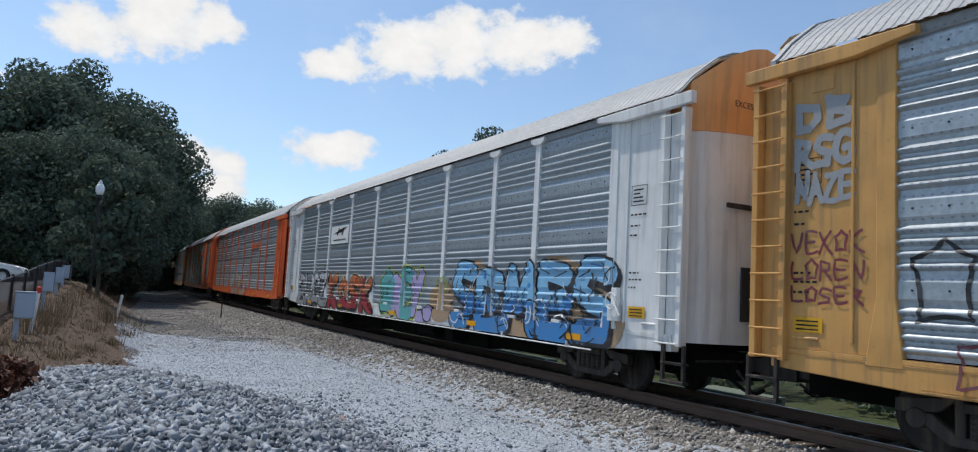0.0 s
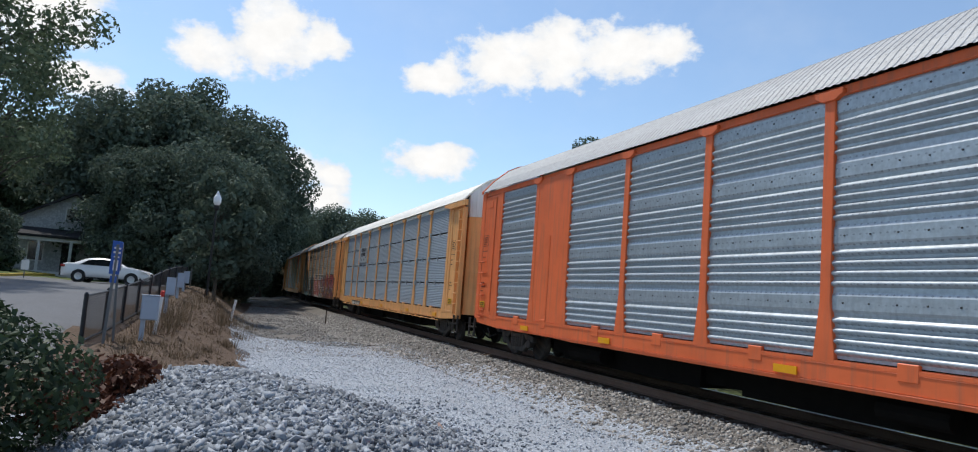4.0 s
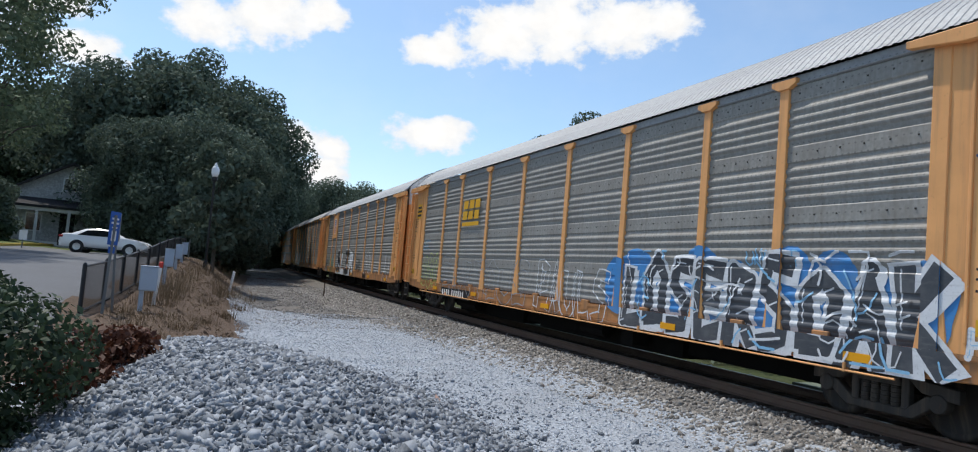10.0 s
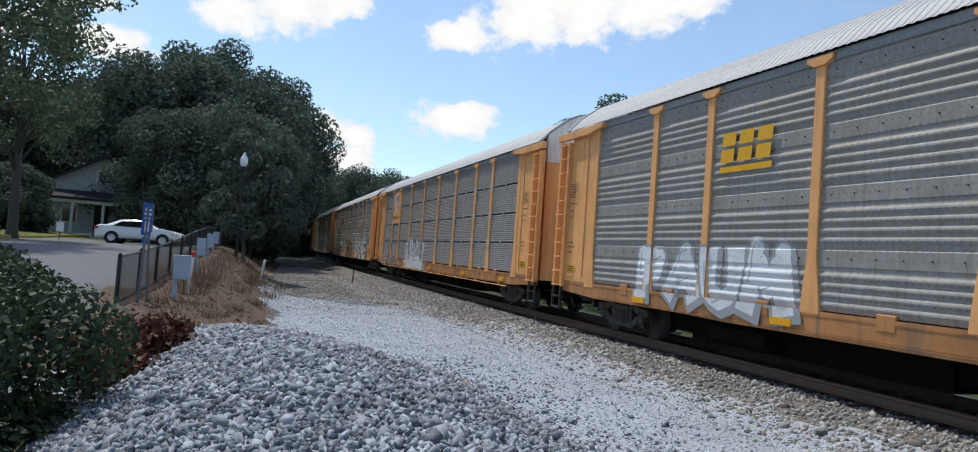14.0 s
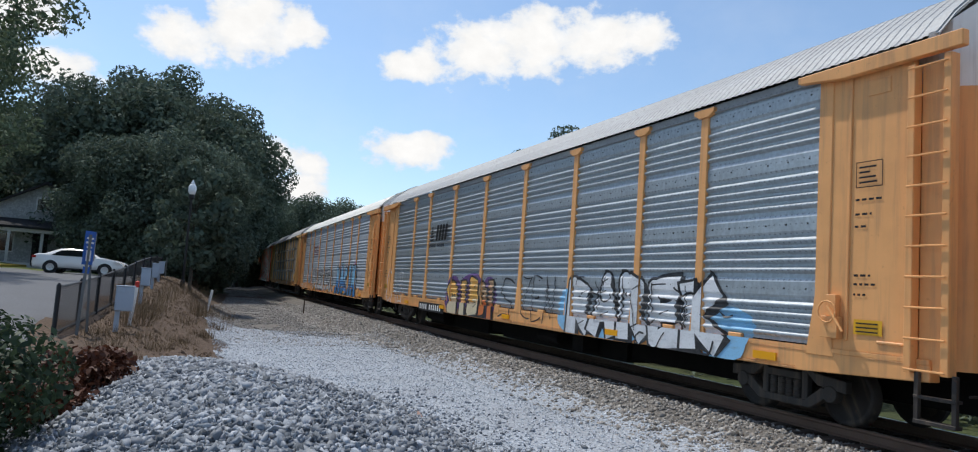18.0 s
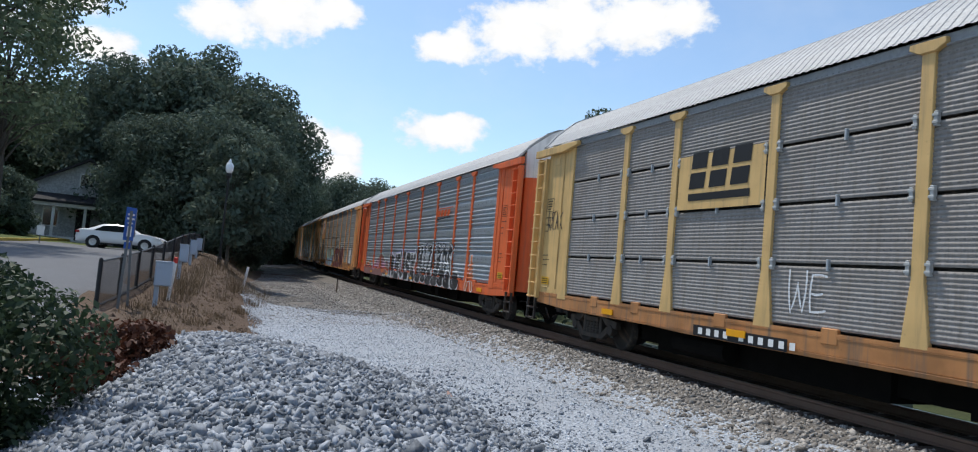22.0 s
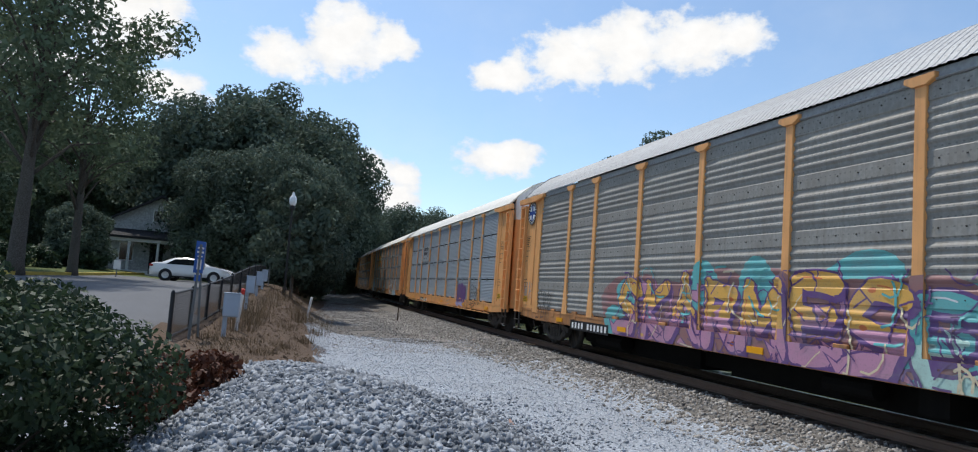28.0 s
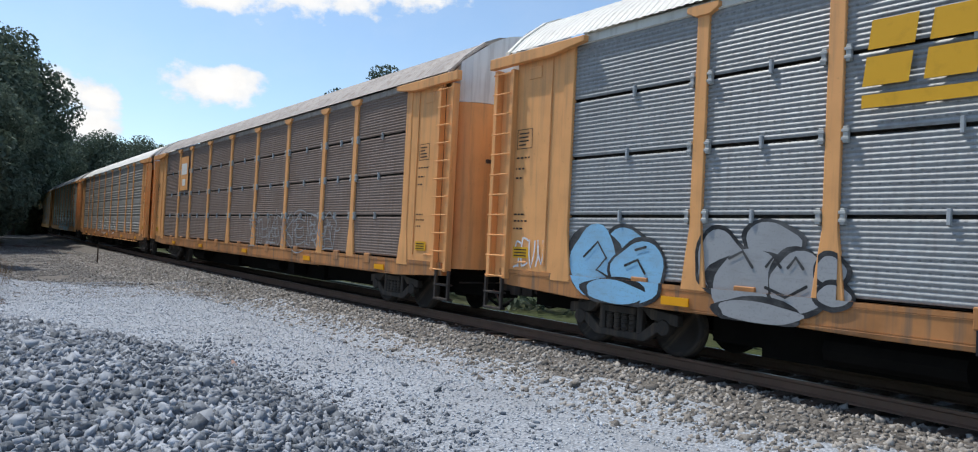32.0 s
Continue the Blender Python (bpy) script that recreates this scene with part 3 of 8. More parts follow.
def ribs(kind):
    """Outline of a side sheet from bottom to top: (depth, height)."""
    out, z = [], 0.0
    tall = Z_TOP - Z_DECK
    if kind == "grouped":
        for b in range(4):
            z0 = b * tall / 4
            for i in range(4):
                zi = z0 + 0.05 + i * 0.148
                out += [(0.0, zi), (0.044, zi + 0.036), (0.050, zi + 0.056), (0.044, zi + 0.072), (0.0, zi + 0.110)]
            out += [(0.004, z0 + 0.66), (0.026, z0 + 0.70), (0.026, z0 + 0.90), (0.004, z0 + 0.955)]
    elif kind == "sheets":
        for b in range(4):
            z0, z1 = b * tall / 4 + 0.026, (b + 1) * tall / 4 - 0.026
            n = 14
            out.append((-0.07, z0 - 0.012))
            for i in range(n):
                zi = z0 + (z1 - z0) * i / n
                d = (z1 - z0) / n
                out += [(0.006, zi), (0.017, zi + d * 0.34), (0.020, zi + d * 0.52), (0.017, zi + d * 0.68)]
            out += [(0.006, z1), (-0.07, z1 + 0.012)]
    else:
        for b in range(4):
            z0 = b * tall / 4
            for i in range(4):
                zi = z0 + 0.04 + i * 0.145
                out += [(0.010, zi), (0.030, zi + 0.030), (0.036, zi + 0.055), (0.030, zi + 0.082), (0.010, zi + 0.115)]
            out += [(0.002, z0 + 0.635), (0.002, z0 + 0.66), (0.020, z0 + 0.68), (0.020, z0 + 0.92), (0.002, z0 + 0.94), (0.002, z0 + 0.965)]
    return [(0.0, 0.0)] + [p_ for p_ in out if 0 < p_[1] < tall] + [(0.0, tall)]


def panel_mesh(kind, width):
    prof = ribs(kind)
    n = len(prof)
    v, f = [], []
    for x in (-width / 2, width / 2):
        v += [(x, -d, z) for d, z in prof]
        v += [(x, 0.08, z) for d, z in (prof[-1], prof[0])]
    m = n + 2
    f += [(i, (i + 1) % m, m + (i + 1) % m, m + i) for i in range(m)]
    f += [tuple(range(m - 1, -1, -1)), tuple(range(m, 2 * m))]
    plain = len(f)
    if kind != "sheets":
        tall = Z_TOP - Z_DECK
        deep = 0.026 if kind == "grouped" else 0.020
        for b in range(4):
            zc = b * tall / 4 + 0.80
            for i in range(6):
                xc = -width / 2 + width * (i + 0.5) / 6
                k = len(v)
                r = 0.012
                v += [(xc - r, -deep, zc - r), (xc + r, -deep, zc - r), (xc + r, -deep, zc + r), (xc - r, -deep, zc + r)]
                v += [(xc - r * 0.7, -deep - 0.014, zc - r * 0.7), (xc + r * 0.7, -deep - 0.014, zc - r * 0.7), (xc + r * 0.7, -deep - 0.014, zc + r * 0.7), (xc - r * 0.7, -deep - 0.014, zc + r * 0.7)]
                f += [(k + 4, k + 5, k + 6, k + 7)] + [(k + j, k + (j + 1) % 4, k + 4 + (j + 1) % 4, k + 4 + j) for j in range(4)]
    me = mesh_of("side_sheet", v, f)
    me.materials.append(GALV)
    me.materials.append(IRON)
    for p_ in me.polygons[plain:]:
        p_.material_index = 1
    # seam recesses take the dark material: shade of an open gap put into colour
    for i in range(n - 1):
        if min(prof[i][0], prof[i + 1][0]) < -0.05:
            me.polygons[i].material_index = 1
    return me


EDGES = (-HALF, *POSTS, HALF)
PANELS = {}


def panel_of(kind, i):
    w = EDGES[i + 1] - EDGES[i]
    key = (kind, round(w, 2))
    if key not in PANELS:
        PANELS[key] = panel_mesh(kind, w - 0.16)
    return PANELS[key]


# post: T head, stem, flared foot
POST = Shape().prism([(-0.10, 5.14), (-0.10, 2.1), (-0.15, 1.72), (-0.21, 1.22), (0.21, 1.22), (0.15, 1.72), (0.10, 2.1), (0.10, 5.14)], -1.563, -1.48)
POST.prism([(-0.27, 5.28), (-0.27, 5.20), (-0.12, 5.12), (0.12, 5.12), (0.27, 5.20), (0.27, 5.28)], -1.60, -1.48)
POST = POST.mesh("post", 0.01)
END_POST = Shape().prism([(-0.12, 5.18), (-0.12, 2.0), (-0.26, 1.15), (0.24, 1.15), (0.13, 2.0), (0.13, 5.18)], -1.564, -1.48).mesh("end_post", 0.012)
SOLID = Shape().box(-1.08, 1.08, -1.553, -1.48, 1.27, 5.22)
SOLID.box(-0.03, 0.03, -1.561, -1.55, 1.27, 3.6)
SOLID = SOLID.mesh("solid_panel", 0.012)
SILL = Shape().prism([(-13.3, 1.27), (-13.3, 1.00), (-11.3, 0.90), (-7.5, 0.90), (-6.4, 0.87), (6.4, 0.87), (7.5, 0.90), (11.3, 0.90), (13.3, 1.00), (13.3, 1.27)], -1.553, -1.36)
SILL.box(-13.3, 13.3, -1.562, -1.55, 1.20, 1.275)
SILL.box(-11.2, 11.2, -1.560, -1.55, 0.93, 0.955)
for q_ in (-9.9, -8.1, -5.28, -2.8, 0.0, 2.8, 5.28, 8.1, 9.9):
    SILL.box(q_ - 0.16, q_ + 0.16, -1.566, -1.50, 1.10, 1.34)
SILL = SILL.mesh("side_sill", 0.012)
CHORD = Shape().box(-13.3, 13.3, -1.525, -1.45, 5.17, 5.335).box(-13.3, 13.3, -1.55, -1.50, 5.175, 5.20)
CHORD = CHORD.mesh("top_chord", 0.01)
BRACKET = Shape().prism([(11.2, 5.28), (11.2, 5.18), (12.0, 5.08), (13.75, 5.08), (13.75, 5.28)], -1.68, -1.56)
BRACKET = BRACKET.mesh("end_bracket", 0.01)
# flat plate beside the last sheet, leading end
PLATE = Shape().box(11.70, 13.04, -1.545, -1.47, 1.22, 5.16)
PLATE.box(12.05, 12.10, -1.57, -1.54, 1.4, 5.08).box(12.55, 12.95, -1.565, -1.54, 1.40, 1.44).box(12.35, 12.70, -1.56, -1.54, 4.76, 4.98)
PLATE = PLATE.mesh("end_plate", 0.01)
LADDER = Shape().box(13.02, 13.12, -1.66, -1.52, 1.10, 5.00).box(13.50, 13.60, -1.66, -1.50, 1.10, 5.04)
LADDER.box(13.12, 13.50, -1.52, -1.49, 1.12, 5.00)
for i in range(11):
    z_ = 1.14 + i * 0.38
    LADDER.rod((13.04, -1.69, z_), (13.58, -1.69, z_), 0.016)
LADDER = LADDER.mesh("ladder", 0.008)


GRAB = Shape().box(13.05, 13.36, -1.553, -1.46, 1.18, 5.30)
for i in range(6):
    z_ = 1.18 + i * 0.36
    GRAB.rod((12.62, -1.63, z_), (13.12, -1.63, z_), 0.016).rod((12.62, -1.63, z_), (12.62, -1.53, z_), 0.016).rod((13.12, -1.63, z_), (13.12, -1.53, z_), 0.016)
GRAB = GRAB.mesh("grab_irons")
EDGE_PANEL = Shape().hexa([(13.37, -1.42, 1.20), (13.37, -1.50, 1.20), (13.78, -1.18, 1.20), (13.72, -1.10, 1.20), (13.37, -1.42, 5.42), (13.37, -1.50, 5.42), (13.78, -1.18, 5.62), (13.72, -1.10, 5.62)])
EDGE_PANEL = EDGE_PANEL.mesh("door_edge", 0.02)
# half of the roof's cross section from the eave to the crown
ROOF_HALF = [(-1.61, 5.33), (-1.54, 5.39), (-1.28, 5.66), (-1.00, 5.88), (-0.72, 6.09), (-0.36, 6.25), (0.0, 6.32)]
ROOF_FULL = ROOF_HALF + [(-y, z) for y, z in ROOF_HALF[-2::-1]]


def roof_mesh():
    """Roof sheets with cross corrugation: overhanging eaves with a toothed edge, sloped shoulders and a low crown."""
    v, f = [], []
    n = len(ROOF_FULL)
    xs = []
    x = -13.3
    while x < 13.29:
        xs += [(x, 0.0), (x + 0.070, 0.0), (x + 0.088, 1.0), (x + 0.142, 1.0)]
        x += 0.16
    xs.append((13.3, 0.0))
    for x, up in xs:
        for i, (y, z) in enumerate(ROOF_FULL):
            k = up * 0.010
            v.append((x, y * (1 + k * 0.3), z + k))
    for j in range(len(xs) - 1):
        for i in range(n - 1):
            f.append((j * n + i, (j + 1) * n + i, (j + 1) * n + i + 1, j * n + i + 1))
    k = len(v)
    v += [(-13.3, 1.5, 5.22), (13.3, 1.5, 5.22), (13.3, -1.5, 5.22), (-13.3, -1.5, 5.22)]
    f.append((k, k + 1, k + 2, k + 3))
    return mesh_of("roof", v, f)


ROOF = roof_mesh()
TRIM = Shape()
for i in range(len(ROOF_FULL) - 1):
    (y0, z0), (y1, z1) = ROOF_FULL[i], ROOF_FULL[i + 1]
    TRIM.hexa([(13.26, y0, z0 - 0.05), (13.36, y0, z0 - 0.05), (13.36, y1, z1 - 0.05), (13.26, y1, z1 - 0.05),
               (13.26, y0, z0 + 0.04), (13.36, y0, z0 + 0.04), (13.36, y1, z1 + 0.04), (13.26, y1, z1 + 0.04)])
TRIM = TRIM.mesh("roof_end_trim")


def door_mesh(z0, z1, bulge=0.42):
    """Radial end door: bowed in plan, closed solid."""
    v, f, n = [], [], 15
    for z in (z0, z1):
        for i in range(n):
            y = -1.36 + 2.72 * i / (n - 1)
            top = float(np.interp(-abs(y), [p_[0] for p_ in ROOF_HALF], [p_[1] for p_ in ROOF_HALF])) - 0.02
            v.append((13.40 + bulge * math.cos(y / 1.36 * math.pi / 2) ** 0.6 if abs(y) < 1.359 else 13.40, y, min(z, top) if z > 5.28 else z))
        v += [(12.9, 1.36, min(z, 5.23)), (12.9, -1.36, min(z, 5.23))]
    m = n + 2
    f = [(i, (i + 1) % m, m + (i + 1) % m, m + i) for i in range(m)] + [tuple(range(m - 1, -1, -1)), tuple(range(m, 2 * m))]
    return mesh_of("end_door", v, f)


DOOR_LOW, DOOR_HIGH = door_mesh(1.16, 4.70), door_mesh(4.71, 6.33, 0.40)
HATCH = Shape().box(13.815, 13.85, -0.55, -0.15, 1.55, 2.45).mesh("door_hatch", 0.008)
DOOR_BAR = Shape().box(13.80, 13.86, -0.90, 0.9, 3.42, 3.50).mesh("door_bar", 0.008)
DECK = Shape().box(-13.2, 13.2, -1.36, 1.36, 1.02, 1.20).box(-13.6, 13.6, -0.32, 0.32, 0.55, 1.0)
DECK.box(-9.2, 9.2, -0.62, 0.62, 0.44, 1.0).box(-8.3, -2.4, -0.75, 0.6, 0.34, 1.0).box(-1.2, 5.6, -0.75, 0.6, 0.36, 1.0)
DECK.rod((-7.2, -1.0, 0.62), (-5.6, -1.0, 0.62), 0.20, 10).rod((2.0, -1.05, 0.66), (3.1, -1.05, 0.66), 0.16, 10).box(4.0, 4.5, -1.25, -0.85, 0.48, 0.95)
for q_ in range(-5, 6):
    DECK.box(q_ * 1.3 - 0.06, q_ * 1.3 + 0.06, -1.36, 1.36, 0.82, 1.02)
DECK = DECK.mesh("underframe")
COUPLER = Shape().box(13.5, 14.3, -0.10, 0.10, 0.72, 0.95).box(13.95, 14.31, -0.20, 0.16, 0.66, 1.0)
COUPLER.rod((13.7, -0.45, 0.75), (14.0, -0.42, 0.42), 0.03).rod((14.0, -0.42, 0.42), (14.29, -0.35, 0.60), 0.03)
COUPLER.rod((13.62, -1.30, 0.88), (13.62, -0.2, 0.88), 0.022)
COUPLER = COUPLER.mesh("coupler", 0.015)
STEP = Shape().box(13.14, 13.20, -1.62, -1.56, 0.52, 1.12).box(13.62, 13.68, -1.62, -1.56, 0.52, 1.12).box(13.14, 13.68, -1.63, -1.50, 0.50, 0.55).box(13.14, 13.68, -1.63, -1.50, 0.80, 0.84).mesh("sill_step", 0.006)
# bogie: side frames with bolster and springs
WR = 0.46
FRAME = Shape()
for sd in (-1, 1):
    y0, y1 = (-1.17, -1.03) if sd < 0 else (1.03, 1.17)
    yo = y0 if sd < 0 else y1
    FRAME.prism([(-1.16, 0.50), (-1.16, 0.68), (-0.60, 0.74), (-0.42, 0.92), (0.42, 0.92), (0.60, 0.74), (1.16, 0.68), (1.16, 0.50), (0.64, 0.56), (0.40, 0.76), (-0.40, 0.76), (-0.64, 0.56)], y0, y1)
    FRAME.prism([(-1.00, 0.52), (-0.52, 0.20), (0.52, 0.20), (1.00, 0.52), (0.72, 0.54), (0.42, 0.32), (-0.42, 0.32), (-0.72, 0.54)], y0, y1)
    for sx in (-0.40, 0.40):
        FRAME.box(sx - 0.06, sx + 0.06, y0 + 0.01, y1 - 0.01, 0.30, 0.80)
    for sx in (-0.89, 0.89):
        FRAME.rod((sx, yo + 0.02 * sd, 0.46), (sx, yo - 0.14 * sd, 0.46), 0.13, 12)
    for sx in (-0.24, -0.08, 0.08, 0.24):
        FRAME.rod((sx, yo - 0.05 * sd, 0.32), (sx, yo - 0.05 * sd, 0.60), 0.066, 9)
        for k_ in range(4):
            FRAME.rod((sx, yo - 0.05 * sd, 0.35 + 0.065 * k_), (sx, yo - 0.05 * sd, 0.378 + 0.065 * k_), 0.078, 9)
    FRAME.box(-0.34, 0.34, y0 - 0.02 * (sd < 0), y1 + 0.02 * (sd > 0), 0.60, 0.72)
FRAME.box(-0.22, 0.22, -1.05, 1.05, 0.62, 0.90)
FRAME = FRAME.mesh("bogie_frame", 0.015)


def lathe(prof, n=24):
    v, f = [], []
    for i in range(n):
        t = 2 * math.pi * i / n
        v += [(r * math.cos(t), y, r * math.sin(t)) for y, r in prof]
    k = len(prof)
    for i in range(n):
        j = (i + 1) % n
        f += [(i * k + a, i * k + a + 1, j * k + a + 1, j * k + a) for a in range(k - 1)]
    return v, f


wv_, wf_ = lathe([(-0.84, 0.01), (-0.84, 0.12), (-0.80, 0.36), (-0.83, 0.38), (-0.83, WR), (-0.71, WR), (-0.69, WR + 0.026), (-0.68, WR + 0.02), (-0.68, 0.38), (-0.72, 0.35), (-0.70, 0.10), (-0.5, 0.08),
                  (0.5, 0.08), (0.70, 0.10), (0.72, 0.35), (0.68, 0.38), (0.68, WR + 0.02), (0.69, WR + 0.026), (0.71, WR), (0.83, WR), (0.83, 0.38), (0.80, 0.36), (0.84, 0.12), (0.84, 0.01)])
WHEELSET = mesh_of("wheelset", wv_, wf_)
WHEELSET.shade_smooth()
TAPE = Shape().box(-0.24, 0.24, -1.590, -1.566, 0.98, 1.10).mesh("reflector")
CLIP = Shape().box(-0.030, 0.030, -1.572, -1.50, -0.10, 0.10).box(-0.045, 0.045, -1.582, -1.53, 0.03, 0.07).box(-0.045, 0.045, -1.582, -1.53, -0.07, -0.03).mesh("hinge_clip", 0.006)
LATCH = Shape().box(-0.02, 0.02, -1.56, -1.50, -0.09, 0.09).mesh("latch", 0.004)
BRAKE = Shape().box(11.74, 12.02, -1.67, -1.55, 1.42, 1.72).box(11.80, 11.96, -1.64, -1.55, 1.72, 2.02).rod((11.88, -1.70, 1.86), (12.16, -1.72, 1.52), 0.02)
for i in range(12):
    a0_, a1_ = i * math.pi / 6, (i + 1) * math.pi / 6
    BRAKE.rod((11.88 + 0.15 * math.cos(a0_), -1.71, 1.78 + 0.15 * math.sin(a0_)), (11.88 + 0.15 * math.cos(a1_), -1.71, 1.78 + 0.15 * math.sin(a1_)), 0.014, 5)
BRAKE = BRAKE.mesh("hand_brake", 0.004)
PIPE = Shape().rod((-11.2, -1.60, 0.84), (11.2, -1.60, 0.84), 0.016)
for q_ in range(-4, 5):
    PIPE.box(q_ * 2.6 - 0.02, q_ * 2.6 + 0.02, -1.615, -1.54, 0.82, 0.95)
PIPE = PIPE.mesh("uncoupling_pipe")
HOSE = Shape()
hp_ = [(13.45, -0.62, 0.80), (13.7, -0.62, 0.62), (13.95, -0.55, 0.46), (14.15, -0.50, 0.42), (14.28, -0.46, 0.50)]
for i in range(4):
    HOSE.rod(hp_[i], hp_[i + 1], 0.03, 7)
HOSE = HOSE.mesh("air_hose")
SIDE_TURN = pose(0, 0, 0, 0, 0, 180)


def flat_shape(name, loops, mats):
    """Flat pieces on a car's side: loops of (layer, material index, outline in x, z)."""
    v, f, mi = [], [], []
    for layer, mt, pts in loops:
        k = len(v)
        v += [(x, -layer, z) for x, z in pts]
        f.append(tuple(range(k, k + len(pts))))
        mi.append(mt)
    me = mesh_of(name, v, f)
    for m in mats:
        me.materials.append(m)
    for p_, i in zip(me.polygons, mi):
        p_.material_index = i
    bm = bmesh.new()
    bm.from_mesh(me)
    bmesh.ops.triangulate(bm, faces=[f_ for f_ in bm.faces if len(f_.verts) > 4])
    for f_ in bm.faces:
        if f_.normal.y > 0:
            f_.normal_flip()
    bm.to_mesh(me)
    bm.free()
    return me


def stroke(points, w, flare=0.0):
    """Outline pieces of a bent brush stroke of width w, wider towards its ends by flare."""
    lft, rgt, last = [], [], max(1, len(points) - 1)
    for i, (x, z) in enumerate(points):
        ax, az_ = points[max(0, i - 1)]
        bx, bz = points[min(len(points) - 1, i + 1)]
        d = math.hypot(bx - ax, bz - az_) or 1.0
        k = w / 2 * (1 + flare * (2 * i / last - 1) ** 2)
        nx, nz = -(bz - az_) / d * k, (bx - ax) / d * k
        lft.append((x + nx, z + nz))
        rgt.append((x - nx, z - nz))
    return [[lft[i], lft[i + 1], rgt[i + 1], rgt[i]] for i in range(len(points) - 1)]


# letter skeletons in a unit box
FORMS = {
    "A": [[(0.0, 0), (0.45, 1.05), (0.9, 0)], [(0.2, 0.38), (0.72, 0.40)]],
    "B": [[(0.1, 0), (0.1, 1), (0.72, 0.88), (0.62, 0.58), (0.15, 0.52)], [(0.3, 0.52), (0.85, 0.40), (0.78, 0.06), (0.1, 0)]],
    "C": [[(0.9, 0.85), (0.4, 1.0), (0.08, 0.6), (0.12, 0.2), (0.5, 0), (0.92, 0.15)]],
    "D": [[(0.1, 0), (0.1, 1), (0.75, 0.8), (0.85, 0.35), (0.5, 0.02), (0.1, 0)]],
    "E": [[(0.9, 0.95), (0.1, 1.0), (0.15, 0.0), (0.95, 0.08)], [(0.15, 0.5), (0.75, 0.52)]],
    "G": [[(0.9, 0.85), (0.4, 1.0), (0.08, 0.6), (0.12, 0.2), (0.5, 0), (0.92, 0.12), (0.9, 0.45), (0.55, 0.45)]],
    "H": [[(0.1, 0), (0.08, 1)], [(0.88, 0), (0.85, 1)], [(0.1, 0.48), (0.86, 0.52)]],
    "I": [[(0.5, 0), (0.45, 1)]],
    "J": [[(0.2, 1), (0.85, 1), (0.8, 0.25), (0.45, 0), (0.1, 0.25)]],
    "K": [[(0.1, 0), (0.05, 1)], [(0.85, 1.0), (0.15, 0.5), (0.95, 0.0)]],
    "L": [[(0.1, 1), (0.12, 0.05), (0.95, 0.08)]],
    "M": [[(0.0, 0), (0.12, 1), (0.48, 0.35), (0.85, 1), (0.98, 0)]],
    "N": [[(0.1, 0), (0.15, 1), (0.8, 0.1), (0.9, 1)]],
    "O": [[(0.15, 0.08), (0.05, 0.75), (0.5, 1.0), (0.92, 0.75), (0.82, 0.1), (0.15, 0.08)]],
    "P": [[(0.1, 0), (0.1, 1), (0.8, 0.88), (0.7, 0.48), (0.15, 0.42)]],
    "R": [[(0.1, 0), (0.1, 1), (0.75, 0.85), (0.65, 0.55), (0.15, 0.5)], [(0.4, 0.5), (0.95, 0.0)]],
    "S": [[(0.9, 0.9), (0.3, 1.0), (0.1, 0.65), (0.8, 0.42), (0.7, 0.05), (0.05, 0.0)]],
    "T": [[(0.0, 0.95), (1.0, 1.0)], [(0.5, 0.95), (0.45, 0.0), (0.62, -0.08)]],
    "U": [[(0.08, 1), (0.1, 0.2), (0.5, 0), (0.88, 0.2), (0.9, 1)]],
    "V": [[(0.05, 1), (0.45, 0), (0.9, 1)]],
    "F": [[(0.92, 0.96), (0.1, 1.0), (0.12, 0.0)], [(0.12, 0.5), (0.7, 0.54)]],
    "2": [[(0.08, 0.72), (0.35, 1.0), (0.82, 0.85), (0.75, 0.5), (0.08, 0.04), (0.95, 0.02)]],
    "X": [[(0.05, 1), (0.92, 0)], [(0.9, 1), (0.05, 0)]],
    "W": [[(0.0, 1), (0.2, 0), (0.5, 0.7), (0.8, 0), (1.0, 1)]],
    "Y": [[(0.05, 1), (0.5, 0.5), (0.95, 1)], [(0.5, 0.5), (0.4, 0)]],
    "Z": [[(0.05, 0.95), (0.92, 1.0), (0.08, 0.05), (0.95, 0.0)]],
}


def curvy(pts, bend=0.07, k=3):
    out = []
    for i in range(len(pts) - 1):
        (x0, z0), (x1, z1) = pts[i], pts[i + 1]
        for j in range(k):
            t = j / k
            q = bend * math.sin(t * math.pi)
            out.append((x0 + (x1 - x0) * t + q * (z1 - z0), z0 + (z1 - z0) * t - q * (x1 - x0)))
    return out + [pts[-1]]


def blob(cx, cz, rx, rz, rng, n=18):
    a0 = rng.uniform(0, 6)
    return [(cx + rx * (1 + 0.10 * math.sin(3 * t + a0) + 0.05 * math.sin(5 * t)) * math.cos(t), cz + rz * (1 + 0.10 * math.cos(2 * t + a0)) * math.sin(t))
            for t in (2 * math.pi * i / n for i in range(n))]


def dab(x, z, r, n=10):
    return [(x + r * math.cos(2 * math.pi * i / n), z + r * math.sin(2 * math.pi * i / n)) for i in range(n)]


